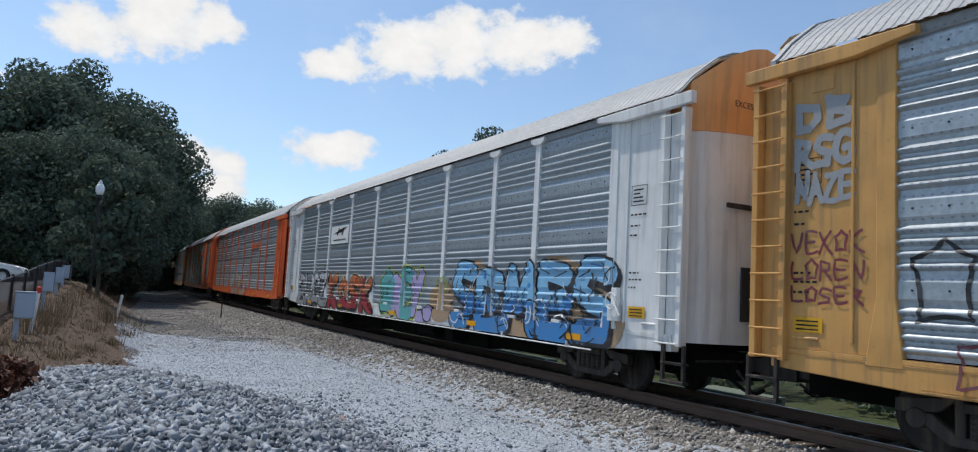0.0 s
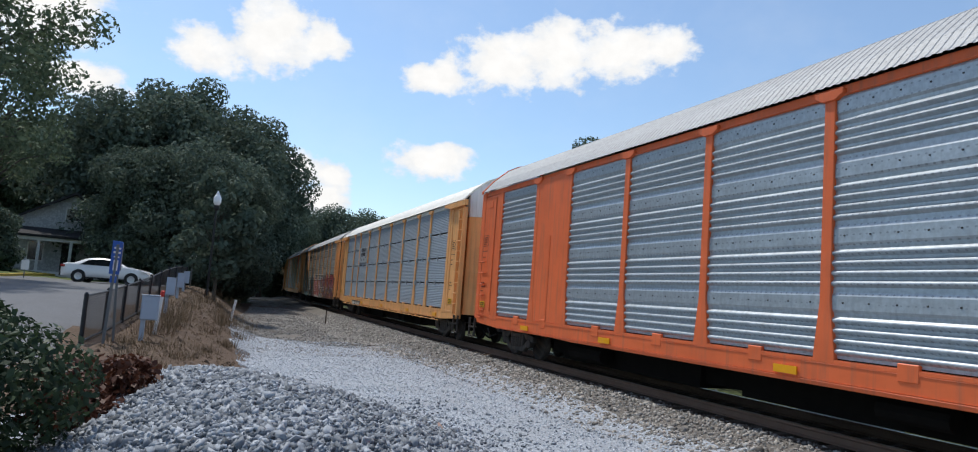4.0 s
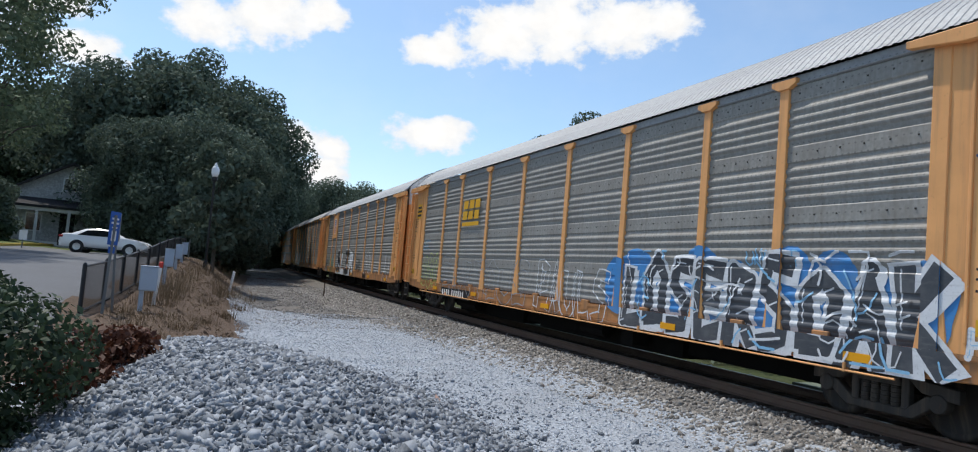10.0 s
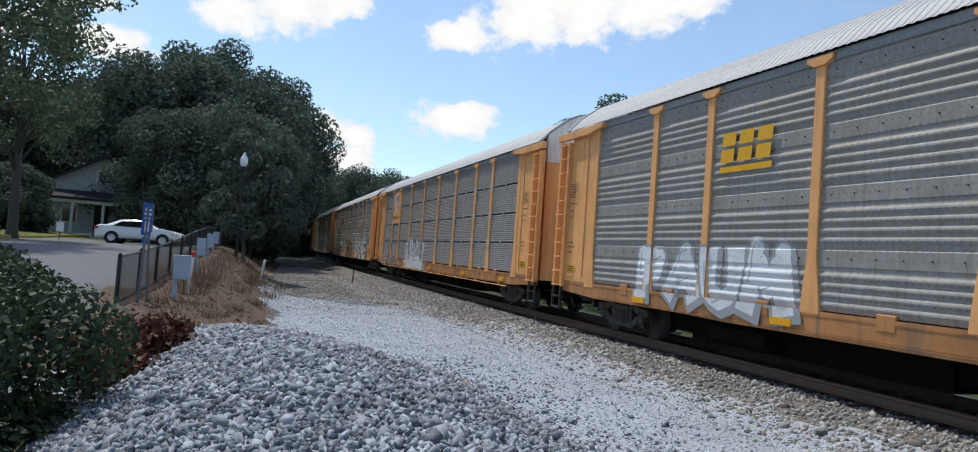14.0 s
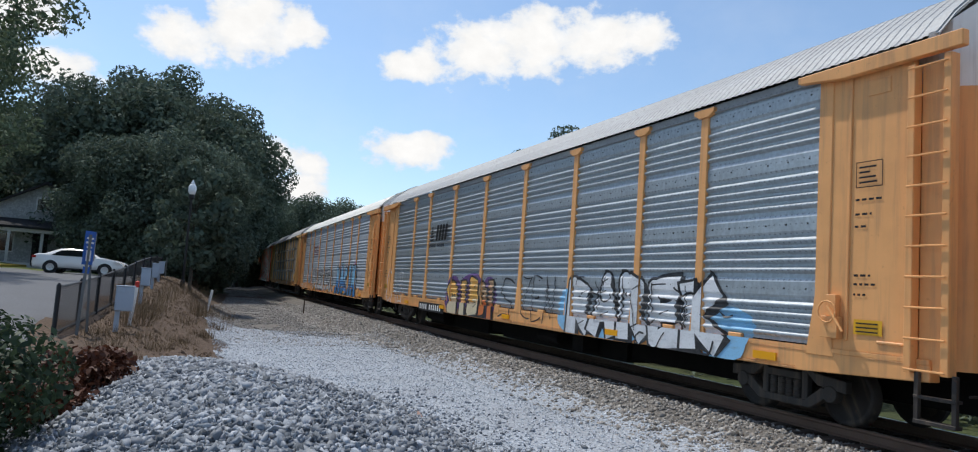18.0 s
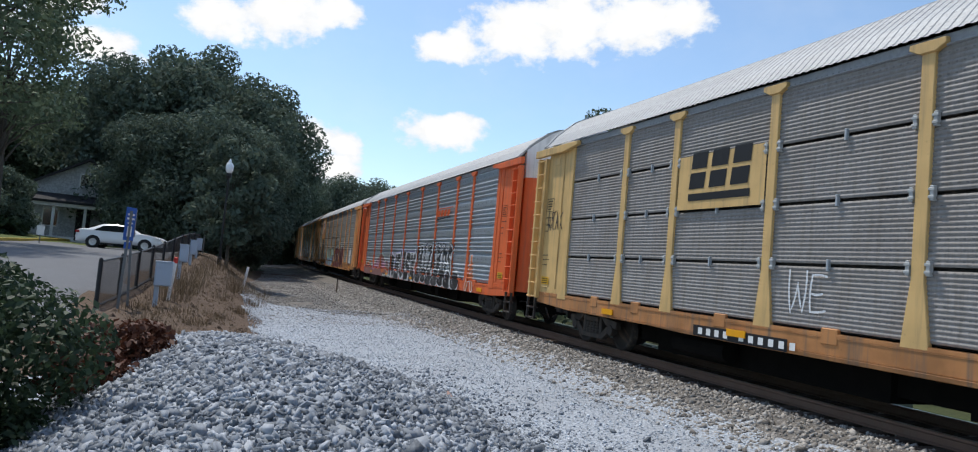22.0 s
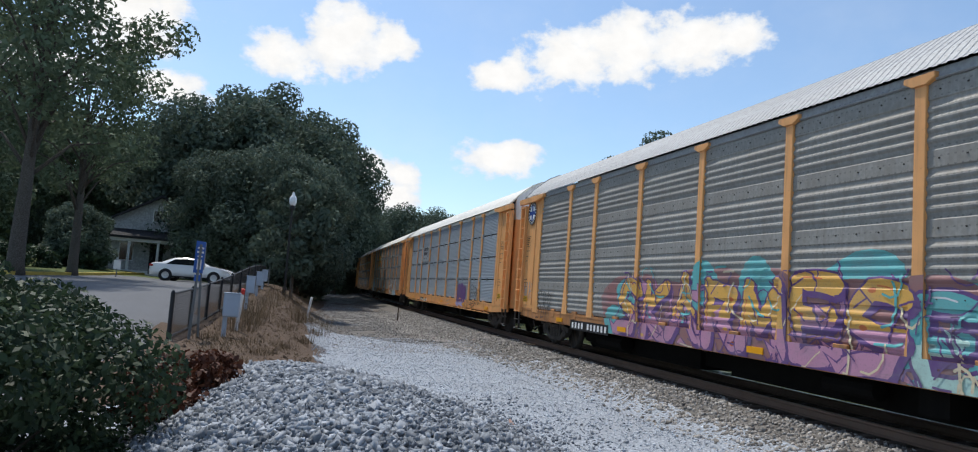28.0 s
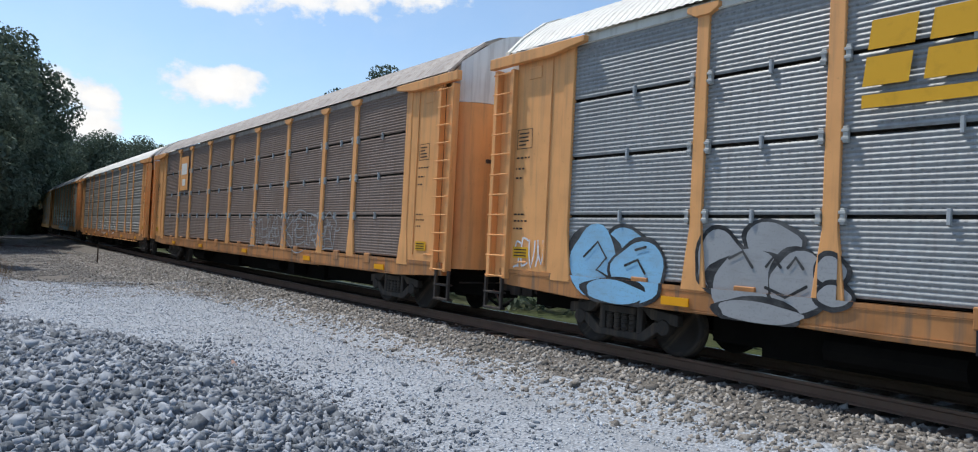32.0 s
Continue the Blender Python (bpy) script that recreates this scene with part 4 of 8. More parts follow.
def brush(points, w, lay, mi, square=False, flare=0.0):
    """Fat stroke as layered loops: round joints, and round or squared ends."""
    pts = list(points)
    if square and len(pts) > 1:
        for end, nxt in ((0, 1), (-1, -2)):
            dx, dz = pts[end][0] - pts[nxt][0], pts[end][1] - pts[nxt][1]
            d = math.hypot(dx, dz) or 1.0
            pts[end] = (pts[end][0] + dx / d * w * 0.4, pts[end][1] + dz / d * w * 0.4)
    out = [(lay + 0.00005 * i, mi, s_) for i, s_ in enumerate(stroke(pts, w, flare))]
    joints = pts[1:-1] if square else pts
    return out + [(lay + 0.0006 + 0.00005 * i, mi, dab(x, z, w / 2)) for i, (x, z) in enumerate(joints)]


def cut(poly, axis, at_, keep_low):
    """Part of a flat loop on one side of a line."""
    out = []
    for i, a in enumerate(poly):
        b = poly[(i + 1) % len(poly)]
        ia, ib = (a[axis] <= at_) == keep_low, (b[axis] <= at_) == keep_low
        if ia:
            out.append(a)
        if ia != ib:
            t = (at_ - a[axis]) / (b[axis] - a[axis])
            out.append((a[0] + (b[0] - a[0]) * t, a[1] + (b[1] - a[1]) * t))
    return out


def slices(poly, axis, lines):
    """A loop cut into strips by parallel lines."""
    out, rest = [], poly
    lo = min(p_[axis] for p_ in poly)
    hi = max(p_[axis] for p_ in poly)
    for ln in lines:
        if ln <= lo + 1e-6:
            continue
        if ln >= hi - 1e-6:
            break
        first = cut(rest, axis, ln, True)
        rest = cut(rest, axis, ln, False)
        if len(first) > 2:
            out.append(first)
        if len(rest) < 3:
            return out
    return out + [rest]


KIND = {}
POST_LINES = sorted(q + d for q in (-HALF, *POSTS, HALF) for d in (-0.12, 0.12))


def rib_depth(kind):
    """Heights and depths of a side sheet's relief, thinned for paint."""
    if kind == "sheets":
        return [Z_DECK, Z_TOP], [0.024, 0.024]
    prof = ribs(kind)
    keep = [p_ for i, p_ in enumerate(prof) if i == 0 or abs(p_[0] - prof[i - 1][0]) > 0.004]
    return [Z_DECK + z for _, z in prof], [d for d, _ in prof]


def drape(loops, kind):
    """Lay flat paint onto sheets, posts and sill: loops of (depth list, material, outline)."""
    zs, ds = rib_depth(kind)
    z_lines = sorted({1.20, 1.275} | {round(z, 4) for z in zs if 1.3 < z})
    v, f, mi = [], [], []
    for layer, mt, pts in loops:
        up = (layer - 1.569) * 0.45 + 0.0035
        for strip in slices(pts, 0, POST_LINES):
            cx = sum(p_[0] for p_ in strip) / len(strip)
            on_post = min(abs(cx - q) for q in (-HALF, *POSTS, HALF)) < 0.125
            for piece in slices(strip, 1, z_lines):
                cz = sum(p_[1] for p_ in piece) / len(piece)
                k = len(v)
                for x, z in piece:
                    if cz < 1.275:
                        d = 1.567
                    elif abs(cx) > HALF + 0.12:
                        d = 1.548
                    elif on_post:
                        d = 1.566
                    else:
                        d = 1.50 + float(np.interp(z, zs, ds))
                    v.append((x, -d - up, z))
                f.append(tuple(range(k, k + len(piece))))
                mi.append(mt)
    return v, f, mi


def painted(car, loops, mats, label, name="graffiti", parent=None):
    """A draped piece of paint as one part of a wagon."""
    loops = [(a, b, [(x, max(0.885, z)) for x, z in pts]) for a, b, pts in loops]
    v, f, mi = drape(loops, KIND.get(car.name, "even"))
    me = mesh_of(name, v, f)
    for m in mats:
        me.materials.append(m)
    me.polygons.foreach_set("material_index", mi)
    me.update()
    ob = new(name, me)
    ob.parent = parent or car
    ob["label"] = label
    return ob


def graffiti(car, x0, x1, z0, z1, word, style, colours, seed, halo=None, alt=False, fat_=None, splash=None, edge_=None, lift=0.0):
    """Spray-painted piece on a wagon's side. style: wild, block, bubble, hollow, ghost, line, field.
    colours: fill, outline, lower fill, ground, glint. halo: colour of a second outline round all the letters.
    alt: every other letter swaps fill and outline. splash: colour of a mist of dabs behind.
    edge_: width that the outline adds. lift: raises the piece over paint below it."""
    rng = random.Random(seed)
    names = list(colours)
    extra = {}
    for c in (halo, splash):
        if c:
            extra[c] = len(names)
            names.append(c)
    mats = [SPRAYS[c] for c in names]
    n_c, count = len(colours), len(word)
    loops, w, h = [], (x1 - x0) / max(1, count), z1 - z0
    base = 1.569 + lift
    label = "spray-painted graffiti in " + " and ".join(dict.fromkeys(list(colours)[:2]))
    top, low = (0, 2) if n_c > 2 else (0, 0)
    letters = []
    if splash:
        for i in range(int((x1 - x0) * 9)):
            r = rng.uniform(0.02, 0.16) * (1.0 if rng.random() < 0.5 else 0.4)
            loops.append((base - 0.002 + 0.00002 * i, extra[splash], blob(rng.uniform(x0 - 0.3, x1 + 0.3), z0 + h * rng.uniform(0.1, 1.05), r * 1.4, r, rng, 9)))
    if style == "field":
        n = max(6, int((x1 - x0) * 1.6))
        up = [(x0 + (x1 - x0) * i / n, z0 + h * (0.72 + 0.28 * math.sin(i * 0.8 + seed)) * min(1.0, 0.35 + i * 0.3, 0.35 + (n - i) * 0.3)) for i in range(n + 1)]
        for i in range(n):
            loops.append((base, top, [(up[i][0], z0), (up[i + 1][0], z0), up[i + 1], up[i]]))
        loops += brush(up, 0.07, base + 0.006, n_c - 1)
        for i in range(n):
            c = rng.uniform(x0 + 0.5, x1 - 0.5)
            loops.append((base + 0.003 + 0.0003 * i, rng.randrange(n_c - 1), blob(c, z0 + h * rng.uniform(0.2, 0.55), 0.5, h * 0.18, rng, 12)))
    if style in ("wild", "block") and n_c > 3:
        for i in range(count + 2):
            c = x0 + (i + 0.1) * (x1 - x0) / (count + 1)
            loops.append((base + 0.0002 * i, 3, blob(c, z0 + h * rng.uniform(0.42, 0.56), w * 0.78, h * rng.uniform(0.36, 0.56), rng, 22)))
        for i in range(count * 7):
            c, zc, a = rng.uniform(x0, x1), z0 + h * rng.uniform(0.05, 0.85), rng.uniform(0, 6.283)
            ln, wd = rng.uniform(0.20, 0.48) * h, rng.uniform(0.06, 0.13)
            tri = [(c + wd * math.cos(a + 1.57), zc + wd * math.sin(a + 1.57)), (c - wd * math.cos(a + 1.57), zc - wd * math.sin(a + 1.57)), (c + ln * math.cos(a), zc + ln * math.sin(a))]
            big = [(x + (x - c) * 0.22, z + (z - zc) * 0.22) for x, z in tri]
            loops += [(base + 0.006, 1, big), (base + 0.008, rng.choice((2, 3)), tri)]
    for i, ch in enumerate(word):
        if style == "field" or ch not in FORMS:
            continue
        form, mine = FORMS[ch], []
        ox, lean = x0 + i * w, rng.uniform(-0.10, 0.14)
        jz, jh = rng.uniform(-0.04, 0.06) * h, h * rng.uniform(0.86, 1.0)
        share = {"wild": 0.25, "block": 0.27, "bubble": 0.40, "hollow": 0.36, "ghost": 0.34, "line": 0.06}[style]
        fat = (fat_ or share) * min(w, h * 0.8)
        inset = fat * 0.42 / max(w, 0.1) if style in ("wild", "block", "bubble") else 0.06
        wide, left = 1.0 - 2 * inset + (0.10 if style == "wild" else 0.03), inset - (0.05 if style == "wild" else 0.015)
        zin = fat * 0.45 if style in ("wild", "block", "bubble") else 0.0
        lay = base + 0.012 + i * 0.0026
        jit = {"wild": 0.05, "block": 0.025, "bubble": 0.03}.get(style, 0.04)
        lines = []
        for line in form:
            pts = [(ox + w * (left + wide * x) + lean * z * h * 0.4 + rng.uniform(-jit, jit) * w, z0 + zin + jz + (jh - 2 * zin) * z + rng.uniform(-0.03, 0.03) * h) for x, z in line]
            lines.append(curvy(pts, rng.uniform(0.02, 0.10) if style != "block" else rng.uniform(0.0, 0.03), 4 if style != "block" else 3))
        if style == "line":
            for pts in lines:
                mine += brush(pts, max(0.035, min(0.065, fat)), lay, rng.randrange(n_c))
            letters.append(mine)
            continue
        if style == "ghost":
            # outline only: two sides and the ends of each stroke
            for pts in lines:
                q = stroke(pts, fat)
                rim = [p_[0] for p_ in q] + [q[-1][1], q[-1][2]] + [p_[3] for p_ in q[::-1]] + [q[0][0]]
                mine += brush(rim, 0.034, lay, 0)
            letters.append(mine)
            continue
        square, flare = style == "block", 0.30 if style == "block" else 0.12 if style == "wild" else 0.0
        edge = edge_ or {"wild": 0.11, "block": 0.13, "bubble": 0.09}.get(style, 0.075)
        fill_i, low_i, line_i = top, low, 1
        if alt and i % 2:
            fill_i, low_i, line_i = 1, 1, top
        if halo:
            for pts in lines:
                mine += brush(pts, fat + edge + 0.11, base + 0.009, extra[halo], square, flare)
        if style in ("wild", "block"):
            for pts in lines:
                mine += brush([(x + 0.08, z - 0.08) for x, z in pts], fat + edge, lay, line_i, square, flare)
        for pts in lines:
            mine += brush(pts, fat + edge if style != "hollow" else fat, lay + 0.0008, line_i, square, flare)
        for pts in lines:
            fill = brush(pts, fat - 0.085 if style == "hollow" else fat, lay + 0.0016, fill_i, square, flare)
            if low_i != fill_i and style in ("wild", "block"):
                mid = z0 + h * rng.uniform(0.36, 0.52)
                for a, _, poly in fill:
                    for piece in slices(poly, 1, [mid]):
                        zc = sum(p_[1] for p_ in piece) / len(piece)
                        mine.append((a, fill_i if zc > mid else low_i, piece))
            else:
                mine += fill
        if style == "wild":
            for q in lines:
                tip, sx = q[-1], rng.choice((-1, 1)) * fat
                mine += [(lay + 0.0024, line_i, [(tip[0] - sx * 0.1, tip[1] + fat * 0.1), (tip[0] + sx * 1.5, tip[1] + fat * 0.75), (tip[0] + sx * 0.5, tip[1] - fat * 1.0)]),
                         (lay + 0.0030, low_i, [tip, (tip[0] + sx * 1.2, tip[1] + fat * 0.6), (tip[0] + sx * 0.5, tip[1] - fat * 0.7)])]
            for _ in range(5):
                q = rng.choice(lines)
                c0 = q[rng.randrange(len(q))]
                mine.append((lay + 0.0030, rng.choice((fill_i, low_i, n_c - 1)), blob(c0[0], c0[1], fat * 0.26, fat * 0.14, rng, 8)))
            for _ in range(3):
                q = rng.choice(lines)
                c0, a = q[rng.randrange(len(q))], rng.uniform(0, 3.14)
                mine += brush([(c0[0] - fat * 0.5 * math.cos(a), c0[1] - fat * 0.5 * math.sin(a)), (c0[0] + fat * 0.5 * math.cos(a), c0[1] + fat * 0.5 * math.sin(a))], 0.03, lay + 0.0033, line_i)
        if style == "block":
            # split lines and a few chips in the fill
            for q in lines:
                c0 = q[len(q) // 2]
                mine += brush([(c0[0] - fat * 0.55, c0[1] - fat * 0.15), (c0[0] + fat * 0.1, c0[1] + fat * 0.1)], 0.028, lay + 0.0030, line_i)
        if style == "bubble":
            q = max(lines, key=len)
            c0 = q[len(q) // 2]
            mine += brush([(c0[0] - fat * 0.3, c0[1]), (c0[0], c0[1] - fat * 0.1), (c0[0] + fat * 0.25, c0[1] + fat * 0.1)], 0.035, lay + 0.0028, line_i)
        if style in ("wild", "bubble", "block"):
            for pts in lines[:1]:
                mine += brush([(x - fat * 0.24, z + fat * 0.2) for x, z in pts[1:4]], max(0.025, fat * 0.08), lay + 0.0036, n_c - 1 if not alt else fill_i)
        if style in ("wild", "block") and rng.random() < 0.6:
            q = rng.choice(lines)[-1]
            ln = rng.uniform(0.15, 0.40)
            mine += brush([(q[0], q[1]), (q[0] + 0.01, q[1] - ln)], 0.022, lay + 0.0004, line_i)
        letters.append(mine)
    if style in ("line", "ghost", "hollow"):
        whole = None
        for mine in letters:
            ob = painted(car, mine, mats, label, "graffiti" if whole is None else "letter", whole)
            whole = whole or ob
        return whole
    for mine in letters:
        loops += mine
    return painted(car, loops, mats, label)


def rect(x0, x1, z0, z1):
    return [(x0, z0), (x1, z0), (x1, z1), (x0, z1)]


def bars(car, x0, z0, heights, widths, gap, tall, material, layer=1.590, name="stencil"):
    loops, x = [], x0
    for w in widths:
        if w > 0:
            loops.append((layer, 0, rect(x, x + w, z0, z0 + tall)))
        x += abs(w) + gap
    ob = new(name, flat_shape(name, loops, [material]))
    ob.parent = car
    return ob


def number_plate(car, x, mat_plate, z=0.95, tall=0.30, long=2.75):
    """Black board with pale unreadable characters as bars."""
    ob = new("marking_board", flat_shape("marking_board", [(1.572, 0, rect(x, x + long, z - tall / 2, z + tall / 2))] +
             [(1.578, 1, rect(x + 0.16 + i * 0.235 + (0.18 if i > 3 else 0), x + 0.28 + i * 0.235 + (0.18 if i > 3 else 0), z - tall * 0.30, z + tall * 0.30)) for i in range(10)], [mat_plate, LETTER_WHITE]))
    ob.parent = car
    ob["label"] = "black marking board with white bars"
    return ob


def stencils(car, lead=True, mat_=None):
    """Small unreadable data lettering on the end plate."""
    mat_ = mat_ or INK
    sx = 1 if lead else -1
    loops = []
    rng = random.Random(5 if lead else 6)
    x0 = 12.18 if lead else -12.95
    for z, n in ((3.32, 4), (3.12, 3), (2.95, 2), (2.28, 3), (2.16, 4), (2.02, 3)):
        x = x0
        for _ in range(n):
            w = rng.uniform(0.03, 0.09)
            loops.append((1.555, 0, rect(x, x + w, z, z + 0.03)))
            x += w + 0.035
    for a, b, c, d in ((0, 0.42, 3.50, 3.512), (0, 0.42, 3.85, 3.862), (0, 0.012, 3.50, 3.86), (0.408, 0.42, 3.50, 3.86)):
        loops.append((1.555, 0, rect(x0 + a, x0 + b, c, d)))
    for i in range(4):
        loops.append((1.555, 0, rect(x0 + 0.05, x0 + 0.05 + rng.uniform(0.15, 0.30), 3.56 + i * 0.07, 3.585 + i * 0.07)))
    ob = new("stencil", flat_shape("stencil", loops, [mat_]))
    ob.parent = car
    ob["kind"] = "stuff"
    tag = new("warning_plate", flat_shape("warning_plate", [(1.56, 0, rect(x0 + 0.02, x0 + 0.46, 1.50, 1.70))] + [(1.566, 1, rect(x0 + 0.06, x0 + 0.40, 1.53 + i * 0.055, 1.55 + i * 0.055)) for i in range(3)], [LOGO_YELLOW, INK]))
    tag.parent = car
    tag["label"] = "yellow warning plate"


def lettering(car, body, x, y, z, size, material, m=None, name="lettering"):
    """Readable words in the built-in font, on a car's near side."""
    cu = bpy.data.curves.new(name, "FONT")
    cu.body, cu.size, cu.extrude = body, size, 0.002
    tmp = bpy.data.objects.new(name, cu)
    me = bpy.data.meshes.new_from_object(tmp)
    bpy.data.objects.remove(tmp)
    bpy.data.curves.remove(cu)
    me.materials.clear()
    ob = solid(name, me, material, car, m or (Matrix.Translation((x, y, z)) @ pose(0, 0, 0, 90, 0, 0)))
    ob["label"] = "painted words"
    return ob


# wagons whose roofs stand higher than the usual
ROOF_TALL = {2: 1.08, 3: 1.12, 6: 1.14, 7: 1.05, 8: 1.05, 12: 1.06, 13: 1.04, 14: 1.12, 15: 1.06, 18: 1.05, 19: 1.04}


def wagon(n, paint, kind, sheet_mat, roof_mat, solids=(), top_mat=None, plate_mat=None, label="", extra_blank=()):
    car = new("autorack_wagon")
    tagged(car, label, "rail wagon", "wagons of the train")
    car.empty_display_size = 0.3
    KIND[car.name] = kind
    top_mat = WHITE if top_mat in (None, ROOF_WHITE) else top_mat
    blunt = 1 in solids
    plate_mat = plate_mat or paint
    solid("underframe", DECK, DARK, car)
    k_roof = ROOF_TALL.get(n, 1.0)
    raised = Matrix.Translation((0, 0, 5.27 * (1 - k_roof))) @ Matrix.Diagonal((1, 1, k_roof, 1))
    solid("roof", ROOF, roof_mat, car, raised)
    for turn, near in ((Matrix.Identity(4), True), (SIDE_TURN, False)):
        solid("side_sill", SILL, SILL_DIRTY if paint in (YELLOW, PALE) and sheet_mat in (GALV_DULL, GALV_DARK, GALV_RUST, GALV_MID) else paint, car, turn)
        solid("top_chord", CHORD, paint if solids else roof_mat, car, turn)
        for i in range(9):
            c = (EDGES[i] + EDGES[i + 1]) / 2
            k = i if near else 8 - i
            if k in solids:
                solid("solid_panel", SOLID, plate_mat, car, turn @ Matrix.Translation((c, 0, 0)))
            else:
                solid("side_sheet", panel_of(kind, i), sheet_mat, car, turn @ Matrix.Translation((c, -1.50, Z_DECK)))
                if kind == "sheets" and near:
                    for k_ in (1, 2, 3):
                        solid("latch", LATCH, PLATE_GREY, car, Matrix.Translation((c + 0.1 * (k_ - 2), 0, Z_DECK + k_ * (Z_TOP - Z_DECK) / 4)))
        for x in POSTS:
            solid("post", POST, paint, car, turn @ Matrix.Translation((x, 0, 0)))
            if kind == "sheets" and near:
                for k_ in (1, 2, 3):
                    for dx in (-0.15, 0.15):
                        solid("hinge_clip", CLIP, CLIP_GREY, car, Matrix.Translation((x + dx, 0, Z_DECK + k_ * (Z_TOP - Z_DECK) / 4)), "pale steel hinge clip")
        for x in (-HALF - 0.02, HALF + 0.02):
            solid("end_post", END_POST, paint, car, turn @ Matrix.Translation((x, 0, 0)))
        for flip in (Matrix.Identity(4), Matrix.Scale(-1, 4, (1, 0, 0))):
            solid("end_plate", PLATE, paint, car, turn @ flip)
            if blunt:
                solid("grab_irons", GRAB, paint, car, turn @ flip)
                solid("door_edge", EDGE_PANEL, WHITE, car, turn @ flip, "pale white edge panel of the end door")
            else:
                solid("end_bracket", BRACKET, paint, car, turn @ flip)
                solid("ladder", LADDER, paint, car, turn @ flip)
            solid("sill_step", STEP, IRON, car, turn @ flip)
        for x in (-9.9, -5.5, 0.0, 5.5, 9.9):
            if near:
                solid("reflector", TAPE, REFLECT, car, turn @ Matrix.Translation((x + 0.7, 0, 0)))
    for turn in (Matrix.Identity(4), SIDE_TURN):
        solid("roof_end_trim", TRIM, paint if blunt else roof_mat, car, raised @ turn)
        solid("end_door", DOOR_LOW, paint, car, turn)
        solid("upper_end_door", DOOR_HIGH, top_mat, car, raised @ turn, "white upper end door")
        solid("door_hatch", HATCH, IRON if n % 3 else paint, car, turn)
        solid("door_bar", DOOR_BAR, IRON, car, turn, "dark locking bar")
        solid("coupler", COUPLER, IRON, car, turn)
        solid("air_hose", HOSE, DARK, car, turn, "black rubber air hose")
    if n in (1, 3, 6, 11, 12, 14):
        solid("hand_brake", BRAKE, paint, car, None, "painted hand brake wheel and housing")
    if n % 3 == 1:
        solid("uncoupling_pipe", PIPE, paint, car)
    for bx in (-10.6, 10.6):
        bog = solid("bogie", FRAME, BOGIE_IRON, car, Matrix.Translation((bx, 0, RAIL)), "dark iron bogie")
        for wx in (-0.89, 0.89):
            w = solid("wheelset", WHEELSET, IRON, bog, Matrix.Translation((wx, 0, WR)))
            WHEELS.append((n, w, wx))
    stencils(car, True)
    stencils(car, False)
    return car


WHEELS = []
CARS = {}

def plate_logo(car, x0, x1, z0, z1, back, shapes, mats, layer=1.568, name="logo_panel", label="painted emblem panel"):
    loops = [(layer, 0, rect(x0, x1, z0, z1))] if back else []
    loops += [(layer + 0.006 + 0.0004 * i, mi, pts) for i, (mi, pts) in enumerate(shapes)]
    ob = new(name, flat_shape(name, loops, mats))
    ob.parent = car
    ob["label"] = label
    return ob


def shield(car, x, z, s=1.0, back=True):
    """Blue and red striped shield on a yellow panel."""
    out = [(-0.42, 0.62), (-0.30, 0.68), (0, 0.60), (0.30, 0.68), (0.42, 0.62), (0.44, 0.0), (0.36, -0.42), (0, -0.68), (-0.36, -0.42), (-0.44, 0.0)]
    grow = lambda k, m: [(x + px * k * s, z + pz * k * s) for px, pz in m]
    shapes = [(1, grow(1.0, out)), (2, grow(0.92, [(-0.42, 0.60), (0, 0.58), (0.42, 0.60), (0.44, 0.12), (-0.44, 0.12)]))]
    for i in range(4):
        c = -0.30 + i * 0.20
        shapes.append((3, grow(1.0, [(c - 0.045, 0.08), (c + 0.045, 0.08), (c + 0.045, -0.62 + abs(c) * 0.9), (c - 0.045, -0.62 + abs(c) * 0.9)])))
    for zz in (0.42, 0.24):
        for i in range(5):
            shapes.append((1, grow(1.0, rect(-0.30 + i * 0.125, -0.21 + i * 0.125, zz - 0.05, zz + 0.05))))
    plate_logo(car, x - 0.95 * s, x + 0.95 * s, z - 0.95 * s, z + 0.95 * s, back, shapes, [YELLOW, LETTER_WHITE, LOGO_BLUE, LOGO_RED], label="blue and red striped shield emblem")


def octagon(car, x, z, r):
    o8 = lambda k: [(x + k * math.cos(math.pi / 8 + i * math.pi / 4) * 0.86, z + k * math.sin(math.pi / 8 + i * math.pi / 4)) for i in range(8)]
    shapes = [(0, o8(r)), (1, o8(r * 0.94)), ]
    for zz, n in ((0.46, 4), (0.16, 3), (-0.14, 5), (-0.44, 4)):
        shapes.append((0, rect(x - r * 0.55, x - r * 0.34, z + r * (zz - 0.12), z + r * (zz + 0.14))))
        for i in range(n):
            shapes.append((0, rect(x - r * 0.26 + i * r * 0.17, x - r * 0.15 + i * r * 0.17, z + r * (zz - 0.08), z + r * (zz + 0.08))))
    plate_logo(car, 0, 0, 0, 0, False, shapes, [LETTER_WHITE, LOGO_RED], label="red octagonal emblem with white bars")


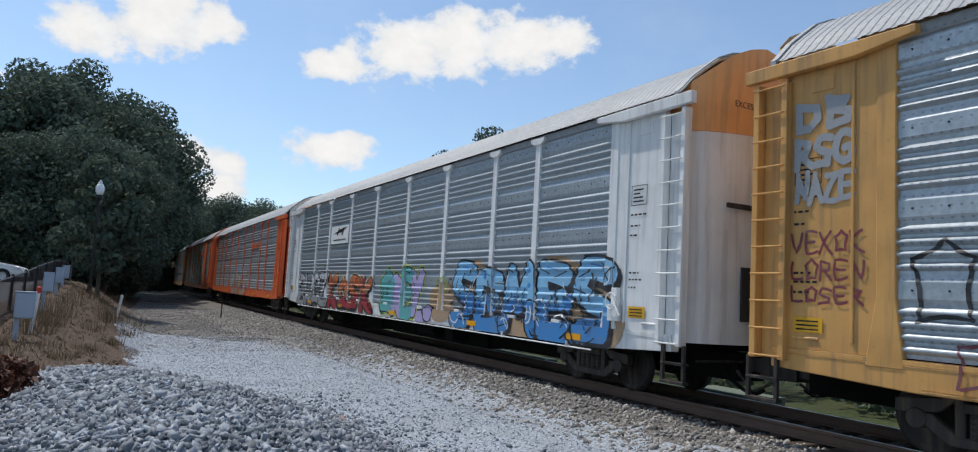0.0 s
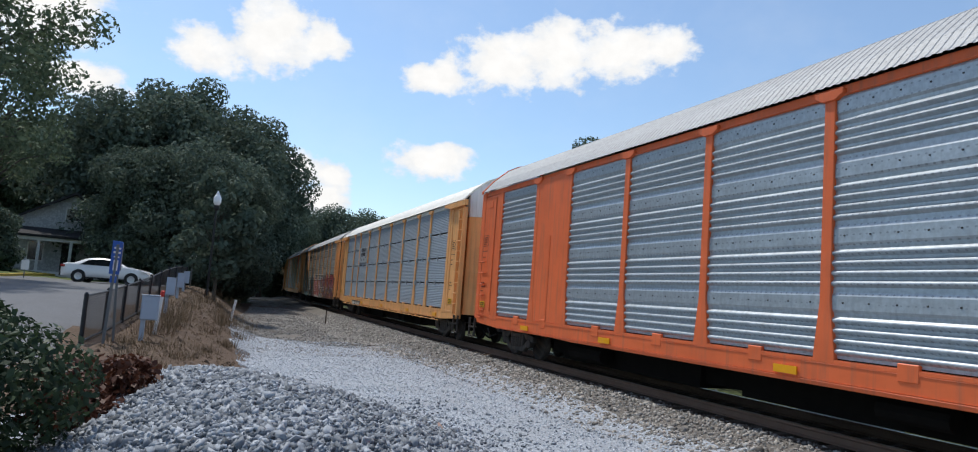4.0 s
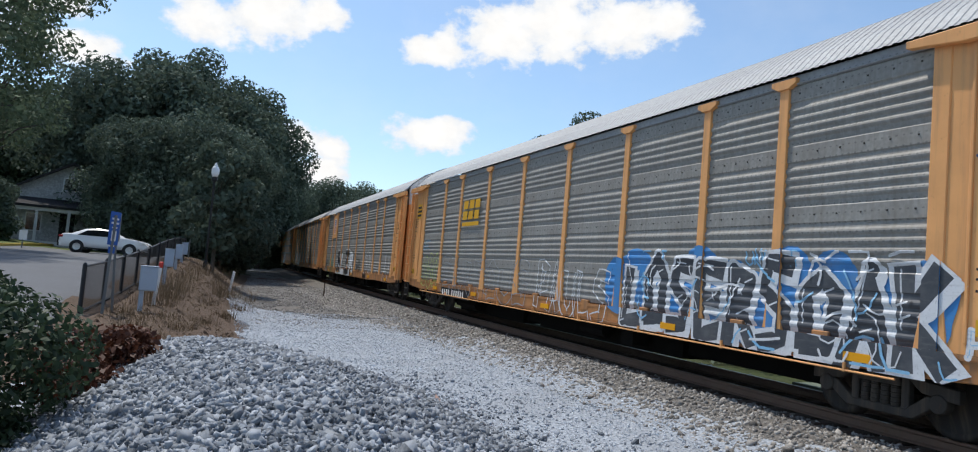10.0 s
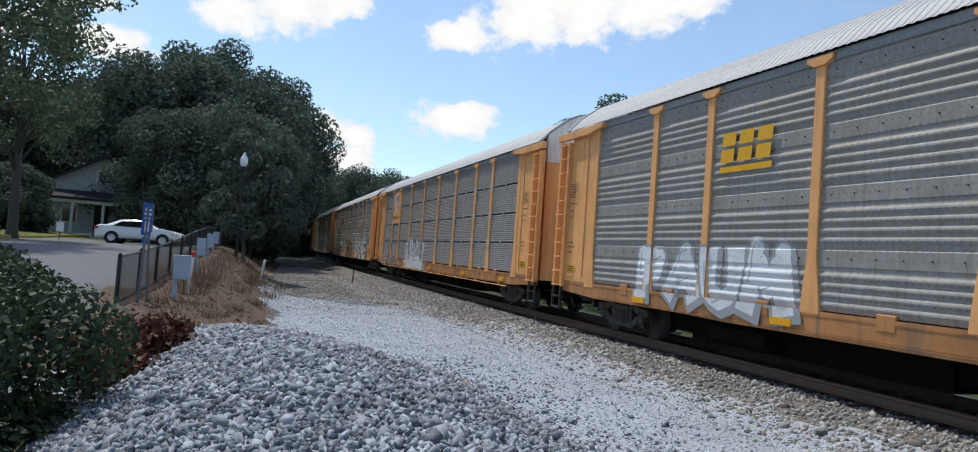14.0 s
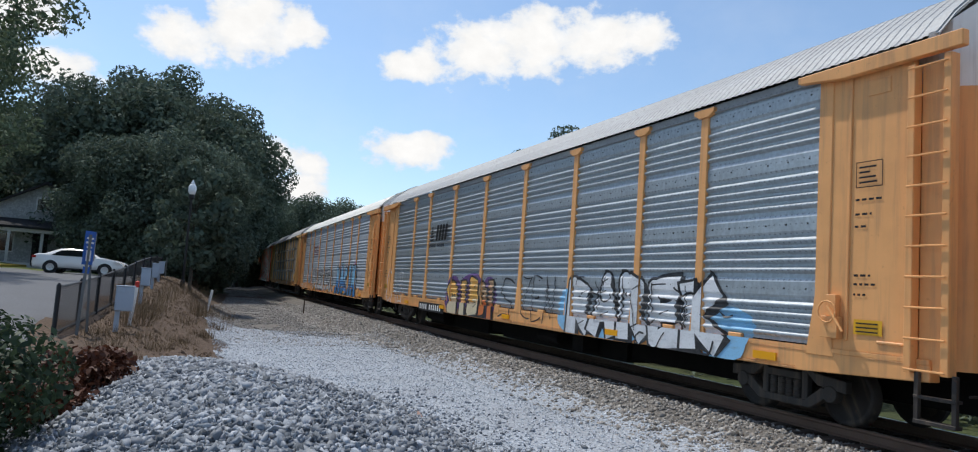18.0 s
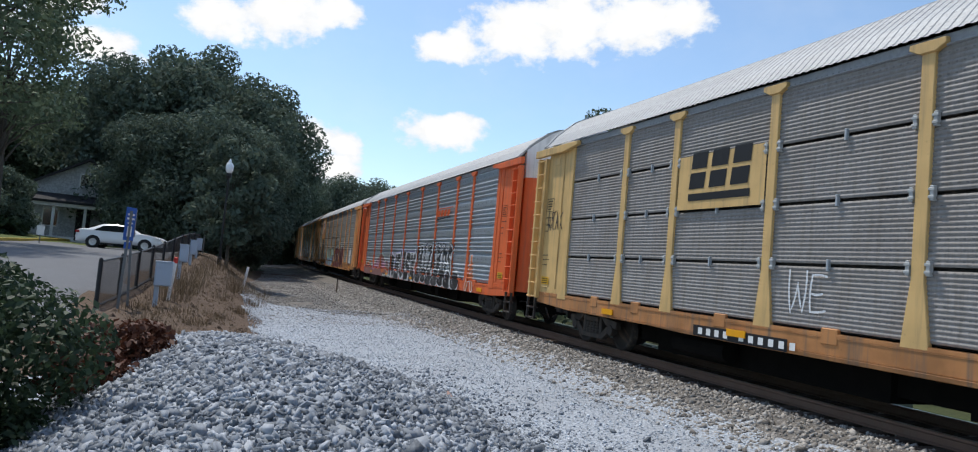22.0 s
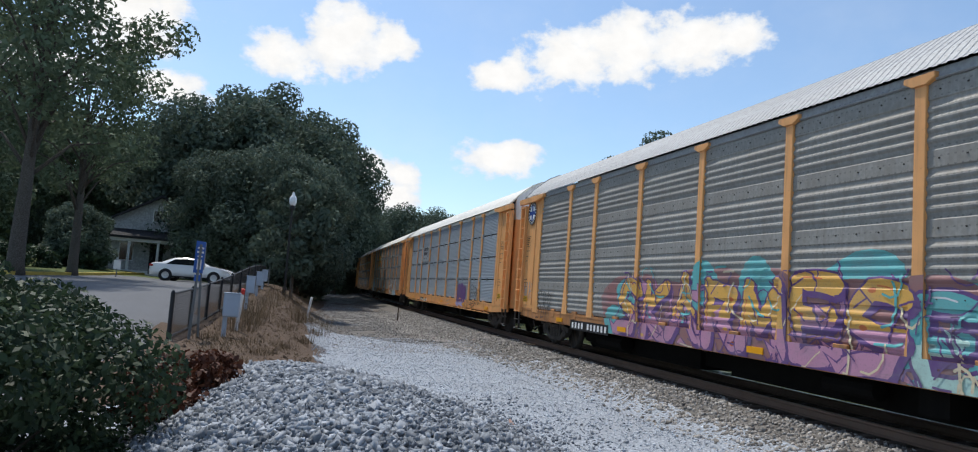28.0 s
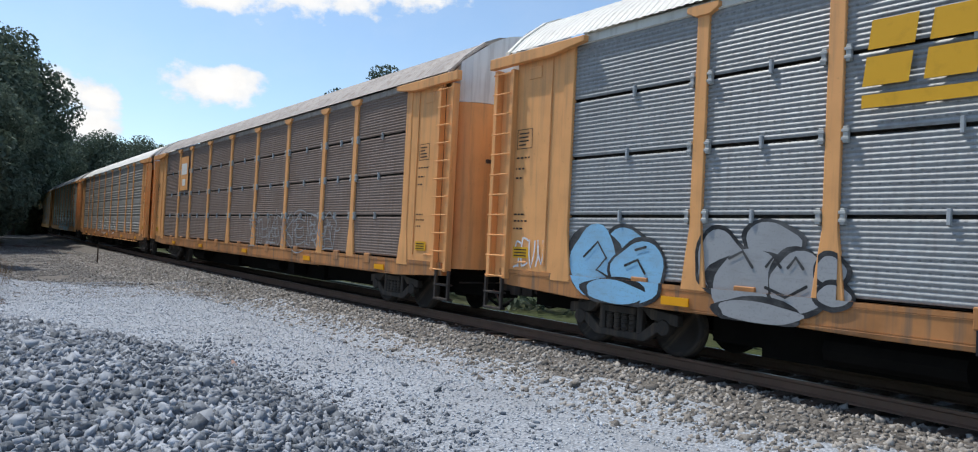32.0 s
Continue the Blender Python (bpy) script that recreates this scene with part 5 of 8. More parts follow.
def blocks(x0, z0, s, mi):
    """Three heavy plain forms side by side, each split by a slit."""
    out = []
    for i in range(3):
        c = 0.78 * i
        for lo, hi, lean in ((0.0, 0.40, 0.06), (0.50, 0.90, 0.06)):
            out.append((mi, [(x0 + (c + lo * 0.12) * s, z0 + lo * s), (x0 + (c + 0.60 + lo * 0.12) * s, z0 + lo * s), (x0 + (c + 0.60 + hi * 0.12) * s, z0 + hi * s), (x0 + (c + hi * 0.12) * s, z0 + hi * s)]))
    return out


def three_marks(car, x0, z0, s, mats, under=True, back=None):
    """Emblem of three heavy forms with a bar below."""
    shapes = blocks(x0, z0, s, 0)
    if under:
        shapes.append((0, rect(x0, x0 + 2.25 * s, z0 - 0.30 * s, z0 - 0.12 * s)))
    mm = [mats] + ([back] if back else [])
    if back:
        shapes.insert(0, (1, rect(x0 - 0.25 * s, x0 + 2.5 * s, z0 - 0.45 * s, z0 + 1.1 * s)))
    plate_logo(car, 0, 0, 0, 0, False, shapes, mm, label="heavy three-part emblem")


def bracket_panel(car, x0, x1, z0, z1):
    """Grey panel with square brackets and heavy marks."""
    w, h, zc = x1 - x0, z1 - z0, (z0 + z1) / 2 + 0.08
    shapes = []
    for sx, d in ((x0 + 0.10 * w, 1), (x1 - 0.10 * w, -1)):
        shapes += [(1, rect(*sorted((sx, sx + d * 0.06)), zc - 0.30 * h, zc + 0.30 * h)), (1, rect(*sorted((sx, sx + d * 0.20)), zc + 0.25 * h, zc + 0.30 * h)), (1, rect(*sorted((sx, sx + d * 0.20)), zc - 0.30 * h, zc - 0.25 * h))]
    shapes += blocks(x0 + 0.24 * w, zc - 0.18 * h, w * 0.24, 1)
    for dx in (0.28, 0.35, 0.62, 0.69):
        shapes.append((1, blob(x0 + w * dx, zc - 0.40 * h, 0.06, 0.06, random.Random(3), 10)))
    plate_logo(car, x0, x1, z0, z1, True, shapes, [PLATE_GREY, INK], label="grey panel with black bracket emblem")


def stripes_horse(car, x0, z0, s):
    """Black slanted emblem: stripes, a rearing form and heavy strokes above a line of bars."""
    sh = []
    for i in range(5):
        sh.append((0, [(x0 + 0.05 * i * s, z0 + 0.16 * i * s), (x0 + (0.6 - 0.06 * i) * s, z0 + 0.16 * i * s), (x0 + (0.66 - 0.02 * i) * s, z0 + (0.16 * i + 0.10) * s), (x0 + (0.05 * i + 0.04) * s, z0 + (0.16 * i + 0.10) * s)]))
    for c in (0.95, 1.40, 1.85, 2.30):
        sh.append((0, [(x0 + c * s, z0), (x0 + (c + 0.34) * s, z0), (x0 + (c + 0.50) * s, z0 + 0.82 * s), (x0 + (c + 0.16) * s, z0 + 0.82 * s)]))
    for i in range(15):
        if i != 7:
            sh.append((0, rect(x0 - 0.1 * s + i * 0.17 * s, x0 + 0.02 * s + i * 0.17 * s, z0 - 0.34 * s, z0 - 0.18 * s)))
    plate_logo(car, 0, 0, 0, 0, False, sh, [INK], label="black slanted stripe emblem with bars")


def slant_bar(car, x0, z0, s, mat_):
    """Slanted row of heavy forms over a swoosh line."""
    sh = []
    for i in range(4):
        ox = x0 + i * 0.5 * s
        sh.append((0, [(ox, z0), (ox + 0.36 * s, z0), (ox + 0.46 * s, z0 + 0.28 * s), (ox + 0.10 * s, z0 + 0.28 * s)]))
    sh.append((1, [(x0 - 0.1 * s, z0 - 0.16 * s), (x0 + 2.0 * s, z0 - 0.07 * s), (x0 + 2.1 * s, z0 - 0.03 * s), (x0 - 0.1 * s, z0 - 0.10 * s)]))
    sh.append((0, rect(x0 - 0.05 * s, x0 + 2.3 * s, z0 + 0.33 * s, z0 + 0.37 * s)))
    plate_logo(car, 0, 0, 0, 0, False, sh, [mat_, INK], label="slanted orange emblem")


def round_badge(car, x, z, r):
    ring = lambda k: [(x + k * math.cos(i * math.pi / 16), z + k * math.sin(i * math.pi / 16)) for i in range(32)]
    sh = [(0, ring(r)), (1, ring(r * 0.66)), (2, rect(x - r * 0.16, x + r * 0.16, z - r * 0.64, z + r * 0.64)), (2, rect(x - r * 0.64, x + r * 0.64, z - r * 0.16, z + r * 0.16))]
    for i in range(18):
        t = i * 2 * math.pi / 18
        c, s_ = math.cos(t), math.sin(t)
        sh.append((1, [(x + r * (0.74 * c - 0.05 * s_), z + r * (0.74 * s_ + 0.05 * c)), (x + r * (0.92 * c - 0.06 * s_), z + r * (0.92 * s_ + 0.06 * c)), (x + r * (0.92 * c + 0.06 * s_), z + r * (0.92 * s_ - 0.06 * c)), (x + r * (0.74 * c + 0.05 * s_), z + r * (0.74 * s_ - 0.05 * c))]))
    plate_logo(car, 0, 0, 0, 0, False, sh, [INK, LETTER_WHITE, LOGO_BLUE], 1.571, label="round black and blue badge")


FADED_RED = flat_paint("faded red", (0.20, 0.06, 0.07), 0.7)
YL = "yellow autorack wagon with "
SPEC = [
    (YELLOW_OLD, "grouped", GALV, ROOF_GREY, (), YELLOW_OLD, YL + "bright zinc sides and white scrawls"),
    (WHITE, "grouped", GALV, ROOF_GREY, (), YELLOW, "chalky white autorack wagon with large blue graffiti"),
    (ORANGE, "grouped", GALV, ROOF_GREY, (), ROOF_WHITE, "orange autorack wagon with pastel graffiti on zinc sides"),
    (ORANGE, "grouped", GALV, ROOF_GREY, (1, 7), WHITE, "orange autorack wagon with two solid orange panels"),
    (YELLOW, "sheets", GALV_BLUE, ROOF_WHITE, (), ROOF_WHITE, YL + "bluish slatted side sheets"),
    (YELLOW, "even", GALV_DULL, ROOF_GREY, (), ROOF_WHITE, YL + "dull grey sides and red and silver graffiti"),
    (YELLOW, "grouped", GALV, ROOF_GREY, (1, 7), ROOF_WHITE, YL + "two solid panels and red octagon emblems"),
    (YELLOW, "even", GALV_DULL, ROOF_GREY, (), ROOF_WHITE, YL + "dull grey sides and deep blue graffiti"),
    (YELLOW, "even", GALV_DULL, ROOF_GREY, (), ROOF_WHITE, YL + "dull grey sides and black and white graffiti"),
    (YELLOW, "even", GALV_DULL, ROOF_GREY, (), ROOF_WHITE, YL + "plain dull grey sides and little graffiti"),
    (YELLOW, "sheets", GALV_DARK, ROOF_GREY, (), ROOF_WHITE, YL + "dark slatted sheets and a shield emblem"),
    (YELLOW, "grouped", GALV, ROOF_GREY, (), ROOF_WHITE, YL + "zinc sides and big silver graffiti"),
    (YELLOW, "grouped", GALV, ROOF_GREY, (), ROOF_WHITE, YL + "zinc sides and a white line drawing"),
    (YELLOW, "even", GALV_CHALK, ROOF_WHITE, (), ROOF_WHITE, YL + "faded blue-grey sides and blue graffiti"),
    (PALE, "sheets", GALV_DARK, ROOF_GREY, (), WHITE, "cream yellow autorack wagon with dark slatted sheets"),
    (ORANGE, "grouped", GALV, ROOF_GREY, (), ROOF_WHITE, "orange autorack wagon with black and white graffiti"),
    (YELLOW, "even", GALV_DULL, ROOF_GREY, (), ROOF_WHITE, YL + "dull grey sides and dark red graffiti"),
    (YELLOW, "grouped", GALV_MID, ROOF_GREY, (1, 7), WHITE, YL + "grey sides, solid panels and pale doors"),
    (YELLOW, "even", GALV_DULL, ROOF_GREY, (), ROOF_WHITE, YL + "dull sides and orange, teal and purple graffiti"),
    (YELLOW, "sheets", GALV_BLUE, ROOF_WHITE, (), ROOF_WHITE, YL + "pale blue slatted sheets and thin purple scrawls"),
    (YELLOW, "sheets", GALV_MID, ROOF_WHITE, (), ROOF_WHITE, YL + "grey slatted sheets and blue bubble graffiti"),
    (YELLOW, "sheets", GALV_RUST, ROOF_RUST, (), ROOF_WHITE, YL + "rust-brown slatted sheets and a stained roof"),
    (YELLOW, "even", GALV_DULL, ROOF_WHITE, (), ROOF_WHITE, YL + "dull grey-brown sides"),
    (YELLOW, "grouped", GALV, ROOF_GREY, (), ROOF_WHITE, YL + "bright zinc sides"),
    (YELLOW_OLD, "even", GALV_DULL, ROOF_GREY, (), ROOF_WHITE, YL + "faded paint and grey sides"),
]
for i, (paint, kind, sheet_mat, roof_mat, solids, top_mat, label) in enumerate(SPEC):
    CARS[i] = wagon(i, paint, kind, sheet_mat, roof_mat, solids, top_mat, None, label)
    lettering(CARS[i], "EXCESS HEIGHT CAR", 0, 0, 0, 0.15, INK,
              Matrix.Translation((13.852, -0.80, 5.14)) @ pose(0, 0, 0, 90, 0, 90))
C = CARS
G = graffiti


def yellow_notice(car, x0, x1, z0, z1):
    """Yellow plate with lines of bars."""
    n = 3
    sh = [(1, rect(x0 + 0.06, x1 - 0.06 - 0.05 * i, z0 + (z1 - z0) * (0.14 + 0.28 * i), z0 + (z1 - z0) * (0.30 + 0.28 * i))) for i in range(n)]
    plate_logo(car, x0, x1, z0, z1, True, sh, [LOGO_YELLOW, INK], 1.556, "notice_plate", "yellow notice plate with dark bars")


def cloud(car, spots_, colour, seed):
    """Loose rounded patches of sprayed ground colour: x, z, half width, half height."""
    rng_ = random.Random(seed)
    loops = [(1.5695 + 0.0002 * i, 0, blob(x, z, rx, rz, rng_, 22)) for i, (x, z, rx, rz) in enumerate(spots_)]
    return painted(car, loops, [SPRAYS[colour]], "soft patches of sprayed " + colour + " paint")


def throw_up(car, shapes, mats, label="bubble throw-up in spray paint", lift=0.0):
    """Rounded forms with a heavy outline: x, z, half width, half height, colour index, layer."""
    rng_ = random.Random(len(shapes))
    loops = []
    for i, (x, z, rx, rz, mi) in enumerate(shapes):
        lay = 1.572 + lift + 0.003 * i
        loops += [(lay, 0, blob(x, z, rx + 0.06, rz + 0.06, rng_, 26))]
        rng_ = random.Random(len(shapes) + i)
        loops += [(lay + 0.0012, mi, blob(x, z, rx, rz, rng_, 26))]
    return painted(car, loops, [SPRAYS[c] for c in mats], label)


def scrawl(car, lines, colour, w=0.045, label="thin sprayed line drawing", lift=0.034):
    loops = []
    for i, pts in enumerate(lines):
        loops += brush(pts, w, 1.574 + lift + 0.0012 * i, 0)
    return painted(car, loops, [SPRAYS[colour]], label)


def linework(car, x0, x1, z0, z1, count, colour, seed, w=0.032, lift=0.05):
    """Loose curved lines and hooks sprayed over a piece."""
    rng_ = random.Random(seed)
    lines = []
    for _ in range(count):
        x, z, a = rng_.uniform(x0, x1), rng_.uniform(z0, z1), rng_.uniform(0, 6.283)
        turn_, ln = rng_.uniform(-1.1, 1.1), rng_.uniform(0.10, 0.24)
        pts = [(x, z)]
        for _ in range(4):
            x, z = x + ln * 0.8 * math.cos(a), min(z1, max(z0, z + ln * math.sin(a)))
            a += turn_ * rng_.uniform(0.3, 1.0)
            pts.append((x, z))
        lines.append(pts)
    loops = []
    for i, pts in enumerate(lines):
        loops += brush(pts, w * rng_.uniform(0.7, 1.5), 1.574 + lift + 0.0002 * i, 0)
    return painted(car, loops, [SPRAYS[colour]], "loose sprayed lines over the graffiti")


def heart(x, z, r):
    return [(x, z - r), (x - 0.75 * r, z - 0.1 * r), (x - 0.8 * r, z + 0.55 * r), (x - 0.35 * r, z + 0.75 * r), (x, z + 0.3 * r), (x + 0.4 * r, z + 0.75 * r), (x + 0.85 * r, z + 0.5 * r), (x + 0.7 * r, z - 0.15 * r), (x, z - r)]


# first wagons
G(C[0], -11.4, -8.6, 1.6, 2.7, "OEB", "line", ["black"], 1)
G(C[0], -11.0, -7.0, 0.9, 1.7, "OKE", "line", ["maroon"], 2)
for k_, zz in enumerate((4.25, 3.75, 3.25)):
    G(C[0], -12.95, -12.05, zz, zz + 0.40, ("DB", "RSG", "NAZE")[k_], "hollow", ["grey", "grey"], 3 + k_)
G(C[0], -13.0, -11.9, 2.55, 2.85, "VEXOK", "line", ["maroon"], 8)
G(C[0], -13.0, -11.9, 2.20, 2.48, "LOREN", "line", ["maroon"], 9)
G(C[0], -13.0, -11.9, 1.90, 2.12, "LOSER", "line", ["maroon"], 10)
cloud(C[1], ((4.3, 1.5, 0.8, 0.6), (6.2, 2.2, 0.7, 0.4), (8.2, 1.3, 0.9, 0.6), (9.9, 2.25, 0.9, 0.4), (11.2, 1.4, 0.9, 0.6)), "tan", 110)
G(C[1], 4.9, 11.9, 0.86, 2.60, "SEMES", "wild", ["sky", "black", "blue"], 11, None, False, 0.30)
G(C[1], 3.8, 4.9, 1.75, 2.18, "HTRS", "line", ["lime", "black"], 12)
G(C[1], -0.55, 0.75, 0.92, 2.42, "O", "bubble", ["teal", "black"], 13, "lime", False, 0.42)
G(C[1], 0.45, 1.55, 0.90, 2.42, "R", "bubble", ["lilac", "black"], 131, "lime", False, 0.42)
G(C[1], 1.25, 2.25, 0.88, 2.42, "E", "bubble", ["teal", "black"], 132, "lime", False, 0.42)
G(C[1], 1.95, 2.95, 1.0, 2.42, "Y", "bubble", ["lilac", "black"], 133, "lime", False, 0.42)
throw_up(C[1], ((2.9, 0.98, 0.65, 0.24, 1), (3.4, 1.15, 0.30, 0.22, 1)), ["black", "lilac"])
G(C[1], -6.6, -1.3, 0.88, 2.25, "KOSK", "wild", ["orange", "black", "red"], 14, "cream", False, 0.28)
G(C[1], -11.5, -6.7, 0.88, 2.35, "2WOZ", "wild", ["white", "black", "grey"], 15, None, False, 0.22)
plate_logo(C[1], -6.68, -4.40, 3.45, 4.15, True, [(1, [(-6.4, 3.84), (-5.3, 3.88), (-4.6, 4.08), (-5.4, 4.02)]), (1, [(-5.9, 3.78), (-5.75, 3.78), (-5.55, 4.06), (-5.70, 4.06)]), (1, [(-5.3, 3.78), (-5.15, 3.78), (-4.95, 4.06), (-5.10, 4.06)]), (1, rect(-6.3, -4.7, 3.58, 3.62))], [LETTER_WHITE, INK])
cloud(C[2], ((-2.0, 1.9, 0.7, 0.6), (-0.4, 2.2, 0.8, 0.45), (1.2, 2.1, 0.7, 0.55), (2.4, 1.5, 0.7, 0.6), (-1.9, 1.2, 0.6, 0.4)), "sky", 160)
G(C[2], -2.4, 3.1, 0.86, 2.55, "URPES", "wild", ["cream", "mauve", "tan"], 16, "lilac", False, 0.24)
slant_bar(C[2], 4.50, 3.78, 0.95, LOGO_ORANGE)
slant_bar(C[3], 4.42, 4.0, 0.90, LOGO_ORANGE)
G(C[3], 4.5, 6.1, 1.42, 1.85, "DEZER", "line", ["black"], 17)
G(C[3], 9.2, 10.9, 1.42, 1.90, "DEZER", "line", ["black"], 18)
bracket_panel(C[4], -6.75, -4.45, 3.42, 4.34)
number_plate(C[4], -8.0, INK)
G(C[5], -9.1, -1.6, 0.92, 2.75, "HACR", "block", ["slate", "white"], 19, None, False, 0.34, None, 0.10)
G(C[5], -1.3, 3.2, 0.9, 2.65, "MOU", "block", ["salmon", "white", "red"], 20, "black", False, 0.32)
G(C[5], 2.7, 5.0, 0.9, 2.7, "NA", "wild", ["navy", "white", "black", "black", "white"], 201)
G(C[5], 4.6, 11.9, 0.88, 2.72, "LOSTER", "wild", ["red", "black", "maroon", "black", "grey"], 21, "black", False, 0.30)
scrawl(C[5], [[(4.5 + 0.72 * i + 0.12 * math.sin(i * 2.1), 0.95 + 0.2 * (i % 2)), (4.6 + 0.72 * i, 1.5), (4.75 + 0.72 * i + 0.1 * math.cos(i), 2.1 + 0.2 * math.sin(i * 1.7))] for i in range(10)], "white", 0.03)
shield(C[5], -7.95, 4.2, 0.95)
lettering(C[5], "BUILDING", -6.75, -1.575, 4.42, 0.46, INK)
lettering(C[5], "AMERICA", -4.05, -1.575, 4.42, 0.46, INK)
number_plate(C[5], -7.9, INK, 0.97, 0.24, 2.3)
octagon(C[6], -7.95, 4.40, 0.86)
octagon(C[6], 7.95, 4.36, 0.88)
number_plate(C[6], -8.7, INK)
cloud(C[7], tuple((4.2 + 0.72 * i, 1.75 + 0.25 * math.sin(i * 1.9), 0.62, 0.62) for i in range(11)), "blue", 221)
G(C[7], 4.4, 11.95, 0.88, 2.45, "LOSERSOAK", "block", ["slate", "white"], 22, None, False, 0.30)
G(C[7], 8.2, 9.4, 2.28, 2.52, "UNGLIS", "line", ["sky"], 222)
G(C[7], 0.0, 3.9, 0.92, 2.15, "PAULS", "ghost", ["white"], 23)
G(C[7], -8.6, -0.4, 1.0, 2.1, "EARTOUS", "ghost", ["grey"], 231)
three_marks(C[7], -6.6, 3.60, 0.76, LOGO_YELLOW)
number_plate(C[7], -8.4, INK, 0.95, 0.34, 3.2)
G(C[7], -11.3, -9.1, 1.0, 2.3, "OGO", "ghost", ["lime"], 24)
G(C[7], -11.5, -10.6, 2.55, 2.95, "CCC", "line", ["sky"], 241)
yellow_notice(C[7], -12.75, -12.0, 3.9, 4.5)
G(C[7], 12.1, 12.9, 3.55, 3.95, "JOK", "line", ["navy"], 242)
G(C[7], 12.1, 12.9, 1.25, 1.6, "POS", "hollow", ["sky", "white"], 243)
# dull sides
shield(C[8], -7.95, 4.3, 0.92)
G(C[8], -5.7, 1.0, 0.88, 2.55, "BLER", "block", ["black", "white"], 25, None, True, 0.28, None, 0.12)
G(C[8], -11.3, -10.3, 1.1, 2.0, "R", "block", ["black", "grey"], 26)
G(C[8], -9.9, -7.4, 1.0, 1.9, "SMB", "ghost", ["green"], 27)
G(C[8], 1.6, 3.3, 1.15, 2.1, "HZRK", "line", ["black"], 271)
G(C[8], 1.9, 3.5, 1.2, 1.9, "WNXK", "line", ["black"], 272)
G(C[8], 4.7, 7.0, 1.30, 2.45, "DERI", "ghost", ["white"], 28)
G(C[8], 9.8, 11.3, 0.9, 2.35, "AI", "line", ["white"], 29)
number_plate(C[8], -6.0, INK, 0.96, 0.2, 2.2)
bars(C[8], 4.4, 0.94, 0, (0.22, 0.22, 0.22), 0.10, 0.24, INK, 1.572)
G(C[9], -9.4, -4.6, 1.12, 2.40, "PAUM", "block", ["white", "grey"], 30, None, False, 0.36)
three_marks(C[9], -6.6, 3.8, 0.62, LOGO_YELLOW, True)
G(C[9], 4.4, 7.0, 1.25, 2.10, "NETSO", "ghost", ["black"], 31)
bars(C[9], 4.5, 0.94, 0, (0.26, 0.26, 0.26), 0.10, 0.22, SPRAYS["maroon"], 1.572)
plate_logo(C[10], -8.90, -7.00, 3.30, 5.16, True, [], [YELLOW], 1.552)
shield(C[10], -7.95, 4.46, 0.84, False)
lettering(C[10], "BUILDING AMERICA", -8.86, -1.575, 3.60, 0.185, INK)
G(C[10], -5.0, -0.9, 0.90, 2.30, "SHONE", "block", ["grey", "white", "white"], 32, None, False, 0.33)
G(C[10], -11.6, -7.9, 1.0, 2.25, "ENTS", "ghost", ["grey"], 33)
cloud(C[10], ((-4.3, 1.1, 0.9, 0.35), (-2.6, 1.05, 1.0, 0.3), (-1.0, 1.0, 0.8, 0.28)), "grey", 332)
G(C[11], -11.5, -4.2, 0.92, 2.48, "ARGUT", "block", ["white", "black", "grey"], 34, "white", False, 0.27)
cloud(C[11], ((-1.8, 1.2, 0.9, 0.5), (0.4, 1.1, 1.4, 0.4), (2.6, 1.1, 0.9, 0.35)), "tan", 351)
G(C[11], -1.7, 2.6, 0.90, 2.30, "JABER", "block", ["black", "tan"], 35, "cream", False, 0.30, None, 0.07)
G(C[11], 4.4, 10.0, 0.88, 2.42, "BANE", "block", ["white", "black"], 36, "white", False, 0.28)
throw_up(C[11], ((10.55, 1.5, 0.42, 0.42, 0), (10.55, 1.5, 0.32, 0.32, 1)), ["black", "grey"], "round black sprayed tag")
G(C[11], 10.3, 10.8, 1.35, 1.65, "NTZ", "line", ["black"], 362)
G(C[11], -12.9, -11.9, 1.0, 2.6, "ES", "ghost", ["white"], 361)
G(C[11], 3.2, 4.1, 1.5, 1.95, "SHN", "line", ["black"], 363)
stripes_horse(C[11], -6.7, 3.70, 0.70)
number_plate(C[11], -8.3, INK, 0.95, 0.28, 2.6)
cloud(C[12], ((4.2, 1.4, 0.5, 0.5), (6.2, 1.1, 0.9, 0.3), (8.2, 1.3, 0.9, 0.35), (9.6, 1.3, 0.7, 0.5)), "sky", 371)
G(C[12], 4.2, 9.6, 0.88, 2.28, "RAREK", "block", ["white", "black"], 37, None, False, 0.32)
G(C[12], -12.6, -9.8, 0.95, 2.4, "CAB", "line", ["white"], 38)
cloud(C[12], ((-3.8, 1.5, 0.8, 0.6), (-2.2, 1.7, 1.0, 0.6), (-0.8, 1.5, 0.7, 0.6)), "purple", 391)
G(C[12], -4.3, -1.4, 0.90, 2.10, "2IB", "block", ["yellow", "black", "cream"], 39, None, False, 0.36)
G(C[12], -1.6, -0.2, 0.90, 2.05, "OI", "block", ["tan", "black", "orange"], 392, None, False, 0.36)
G(C[12], 0.1, 1.2, 1.0, 2.1, "S", "line", ["black"], 401)
G(C[12], 1.6, 3.5, 1.05, 2.3, "ZEN", "line", ["black"], 40)
stripes_horse(C[12], -6.7, 3.42, 0.70)
number_plate(C[12], -7.5, INK, 0.97, 0.32, 2.9)
